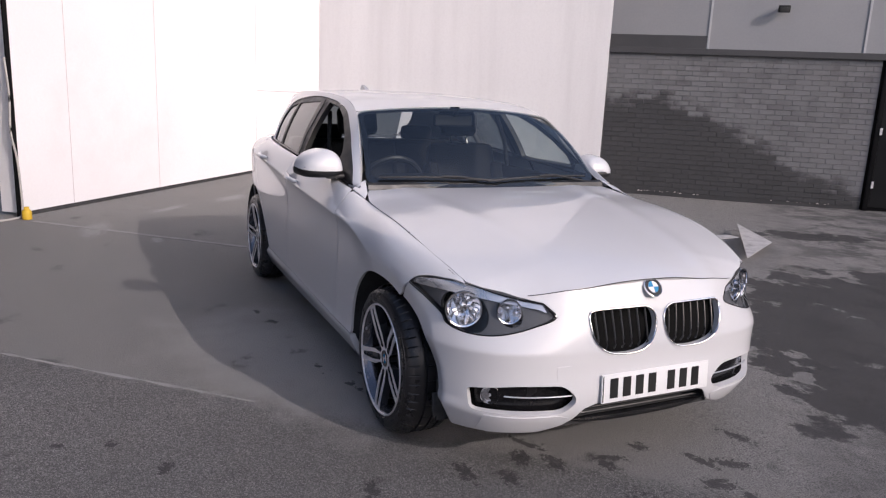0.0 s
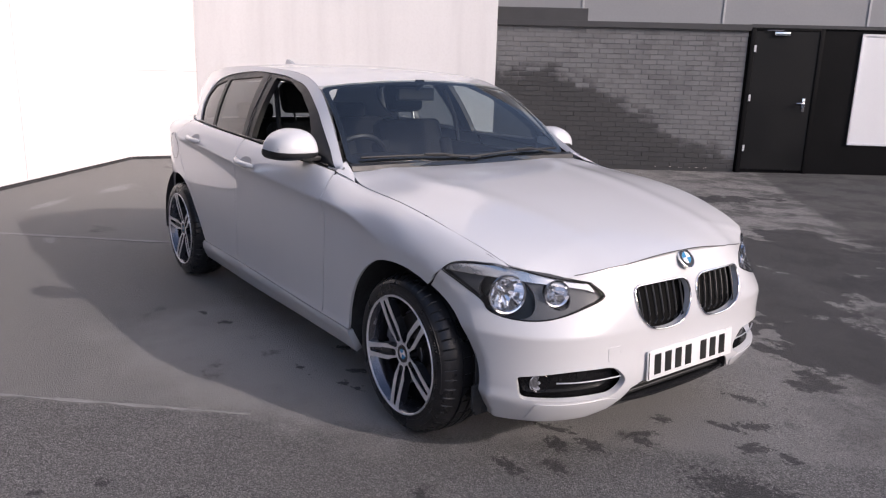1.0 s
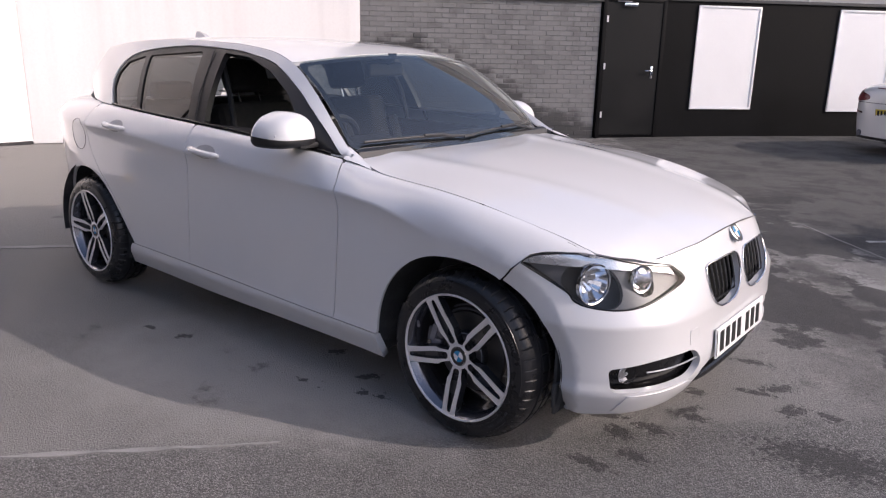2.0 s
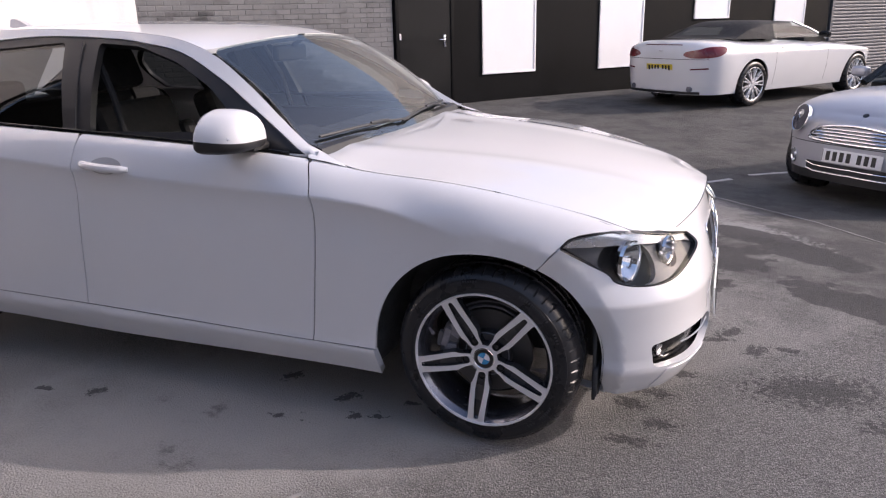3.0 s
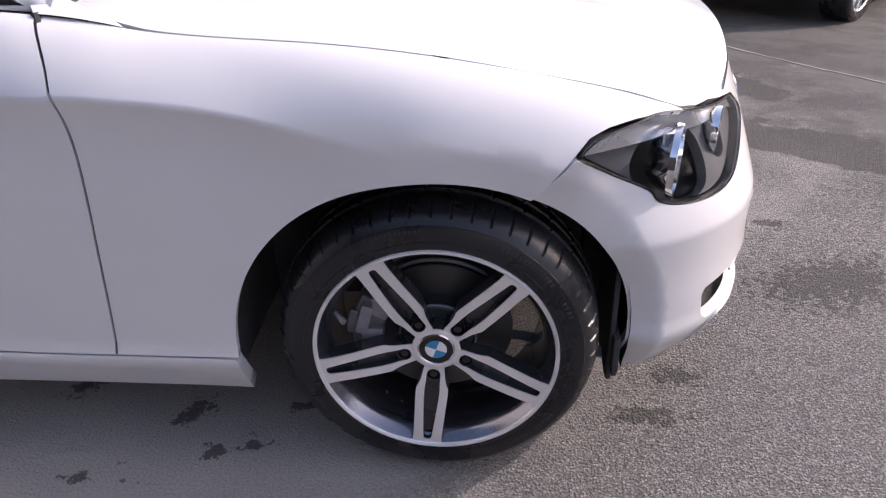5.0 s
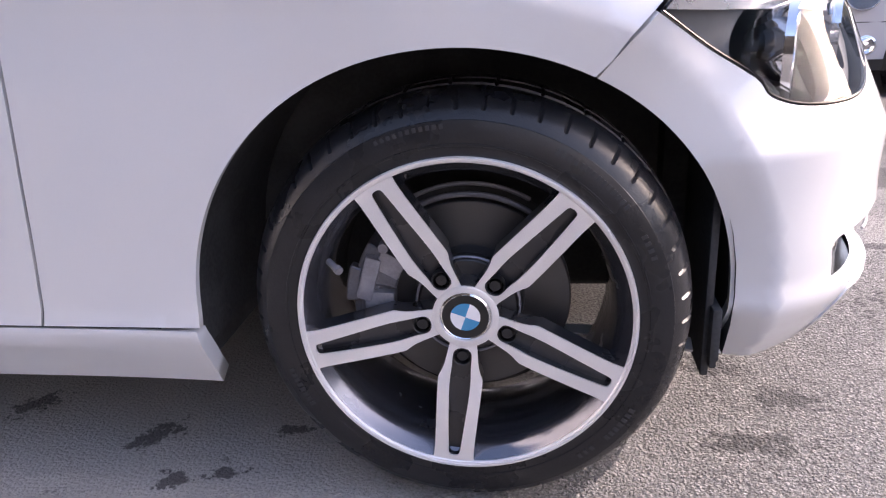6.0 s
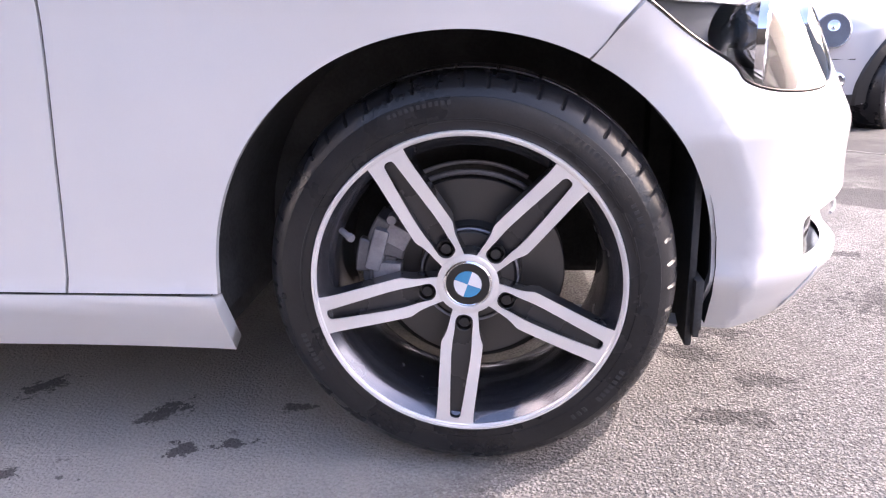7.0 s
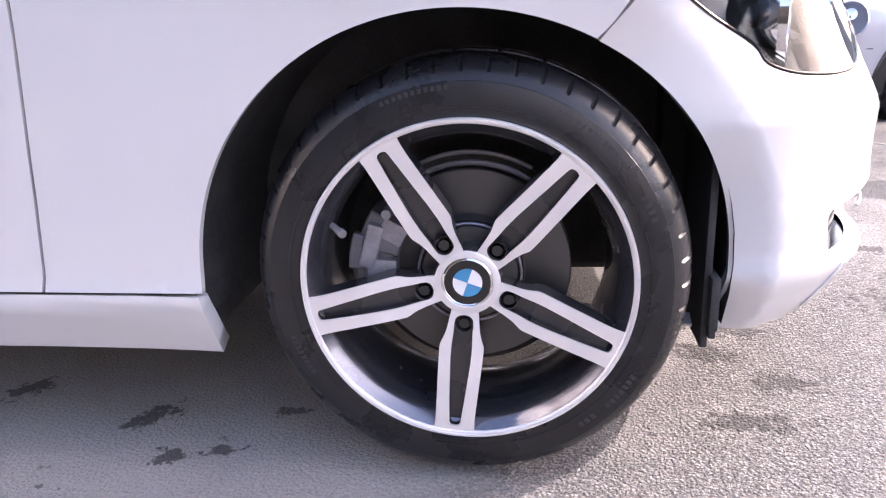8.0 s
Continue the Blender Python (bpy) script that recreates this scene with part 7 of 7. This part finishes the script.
# ---- road paint, laid on the asphalt ----
faded_paint = surface("faded_road_paint", (0.27, 0.262, 0.255), 0.85, 0.0, 0.2, 7, 150, bump=0.002, bump_scale=200, dirt=(0.15, 0.147, 0.143), dirt_amount=0.85)
seam_paint = surface("pale_asphalt_joint", (0.19, 0.185, 0.18), 0.9, 0.0, 0.25, 6, 120, bump=0.002, bump_scale=150, dirt=(0.12, 0.117, 0.115), dirt_amount=0.8)


def marking(name, outline, material, label, lift=0.004):
    ob = panel(name, outline, lambda x, y: (x, y, ground_z(x, y)), material, None, lift=lift, thick=0.006, step=0.09)
    return tagged(ob, label, "road marking", kind="structure")


def ribbon(points, w, ragged=0.0, seed=1):
    """The outline of a painted line along plan points, with slightly worn edges."""
    rnd = random.Random(seed)
    pts = []
    for a, b in zip(points, points[1:]):
        n = max(1, int((Vector(b) - Vector(a)).length / 0.07))
        pts += [tuple(Vector(a).lerp(Vector(b), k / n)) for k in range(n)]
    pts.append(points[-1])
    left, right = [], []
    for i, p in enumerate(pts):
        d = (Vector(pts[min(i + 1, len(pts) - 1)]) - Vector(pts[max(i - 1, 0)])).normalized()
        n = Vector((-d.y, d.x))
        left.append(tuple(Vector(p) + n * (w / 2 - rnd.random() * ragged)))
        right.append(tuple(Vector(p) - n * (w / 2 - rnd.random() * ragged)))
    return left + right[::-1]


marking("bay_line", ribbon([(-1.47, -2.41), (-0.96, -1.86), (-0.44, -1.29)], 0.035, 0.016, 2), faded_paint, "faded white bay line, worn thin")
marking("bay_line", ribbon([(-5.34, -2.50), (-4.5, -1.585), (-3.66, -0.67), (-2.95, 0.10)], 0.075, 0.02, 3), faded_paint, "faded white bay line leading from the white wall")
marking("bay_line", ribbon([(2.44, 1.96), (3.27, 3.13), (4.3, 4.6)], 0.10, 0.005, 4), line_paint, "white bay line beside the silver car")
marking("bay_line", ribbon([(0.45, 4.10), (0.77, 4.55)], 0.06, 0.01, 5), line_paint, "short worn white dash in front of the silver car")
marking("bay_line", ribbon([(0.94, 4.86), (1.46, 5.37)], 0.06, 0.01, 6), line_paint, "short worn white dash beside the silver car")
marking("bay_line", ribbon([(4.54, 6.07), (5.4, 5.47)], 0.08, 0.005, 7), line_paint, "white bay line in front of the dark car")
marking("direction_arrow", [(-2.73, 4.59), (-3.71, 5.11), (-2.22, 3.69)], line_paint, "white painted arrow head on the asphalt")
marking("arrow_stem", ribbon([(-3.10, 4.42), (-3.10, 4.22), (-3.06, 4.02), (-3.10, 3.8)], 0.16, 0.02, 8), line_paint, "curved white stem of the painted arrow")
marking("asphalt_joint", ribbon([(-0.1, 4.26), (1.12, 3.16), (1.38, 2.9), (1.80, 2.26), (2.23, 1.68), (2.75, 1.25), (3.4, 0.75)], 0.035, 0.014, 9), seam_paint, "pale joint between two lays of asphalt", 0.003)

# scraps of litter along the foot of the brick wall
rnd = random.Random(11)
lv, lf = [], []
for k in range(26):
    s = rnd.choice((-3.1, -2.9, -2.5, -2.45, -0.9, -0.6, -0.55)) + rnd.uniform(-0.25, 0.25)
    o, r = rnd.uniform(0.02, 0.16), rnd.uniform(0.008, 0.026)
    a = rnd.random() * 6.28
    i = len(lv)
    for q in range(6):
        b = a + q * math.pi / 3
        p = on_wall(s + r * math.cos(b), o + r * 0.6 * math.sin(b), 0.004 + rnd.random() * 0.5 * r)
        lv.append(p)
    lv.append(on_wall(s, o, 0.006 + r * 0.6))
    lf += [(i + q, i + (q + 1) % 6, i + 6) for q in range(6)]
paper = surface("pale_paper_scrap", (0.45, 0.42, 0.38), 0.8, 0.0, 0.4, 20, 200)
litter = mesh("litter", lv, lf, paper, None, smoothed=False)
tagged(litter, "small pale scraps of litter along the brick wall", "litter", kind="stuff")


# ---- bricks: the nearer stretch one by one, the rest joined ----
def brick_shape(w):
    x, z, d, c = w / 2, 0.0325, 0.045, 0.004
    v = [(-x, -d, -z), (x, -d, -z), (x, -d, z), (-x, -d, z), (-x, -c, -z), (x, -c, -z), (x, -c, z), (-x, -c, z),
         (-x + c, 0, -z + c), (x - c, 0, -z + c), (x - c, 0, z - c), (-x + c, 0, z - c)]
    f = [(8, 11, 10, 9), (4, 8, 9, 5), (5, 9, 10, 6), (6, 10, 11, 7), (7, 11, 8, 4), (0, 4, 5, 1), (1, 5, 6, 2), (2, 6, 7, 3), (3, 7, 4, 0)]
    return v, f


rnd = random.Random(5)
brick_meshes = {}
jv, jf = [], []
for row in range(28):
    z = 0.036 + 0.0752 * row
    s = 0.10 - (0.0 if row % 2 else 0.1125)
    spans = [(0.10 - 0.1025, 0.10)] if row % 2 == 0 else []
    while s > -3.78:
        spans.append((s - 0.215, s))
        s -= 0.225
    for a, b in spans:
        m = WALL @ Matrix.Translation((-(a + b) / 2, rnd.uniform(-0.0025, 0.0025), z + rnd.uniform(-0.001, 0.001))) @ Matrix.Rotation(rnd.uniform(-0.006, 0.006), 4, "Z")
        w = round(b - a, 3)
        if a > -2.12:
            if w not in brick_meshes:
                v, f = brick_shape(w)
                me = bpy.data.meshes.new("brick")
                me.from_pydata(v, [], f)
                me.materials.append(brick_paint)
                brick_meshes[w] = me
            ob = new("brick", brick_meshes[w])
            ob.parent = wall_brick
            ob.matrix_basis = m
        else:
            v, f = brick_shape(w)
            i = len(jv)
            jv += [m @ Vector(p) for p in v]
            jf += [tuple(i + k for k in q) for q in f]
mesh("brickwork", jv, jf, brick_paint, wall_brick, smoothed=False, kind="stuff")
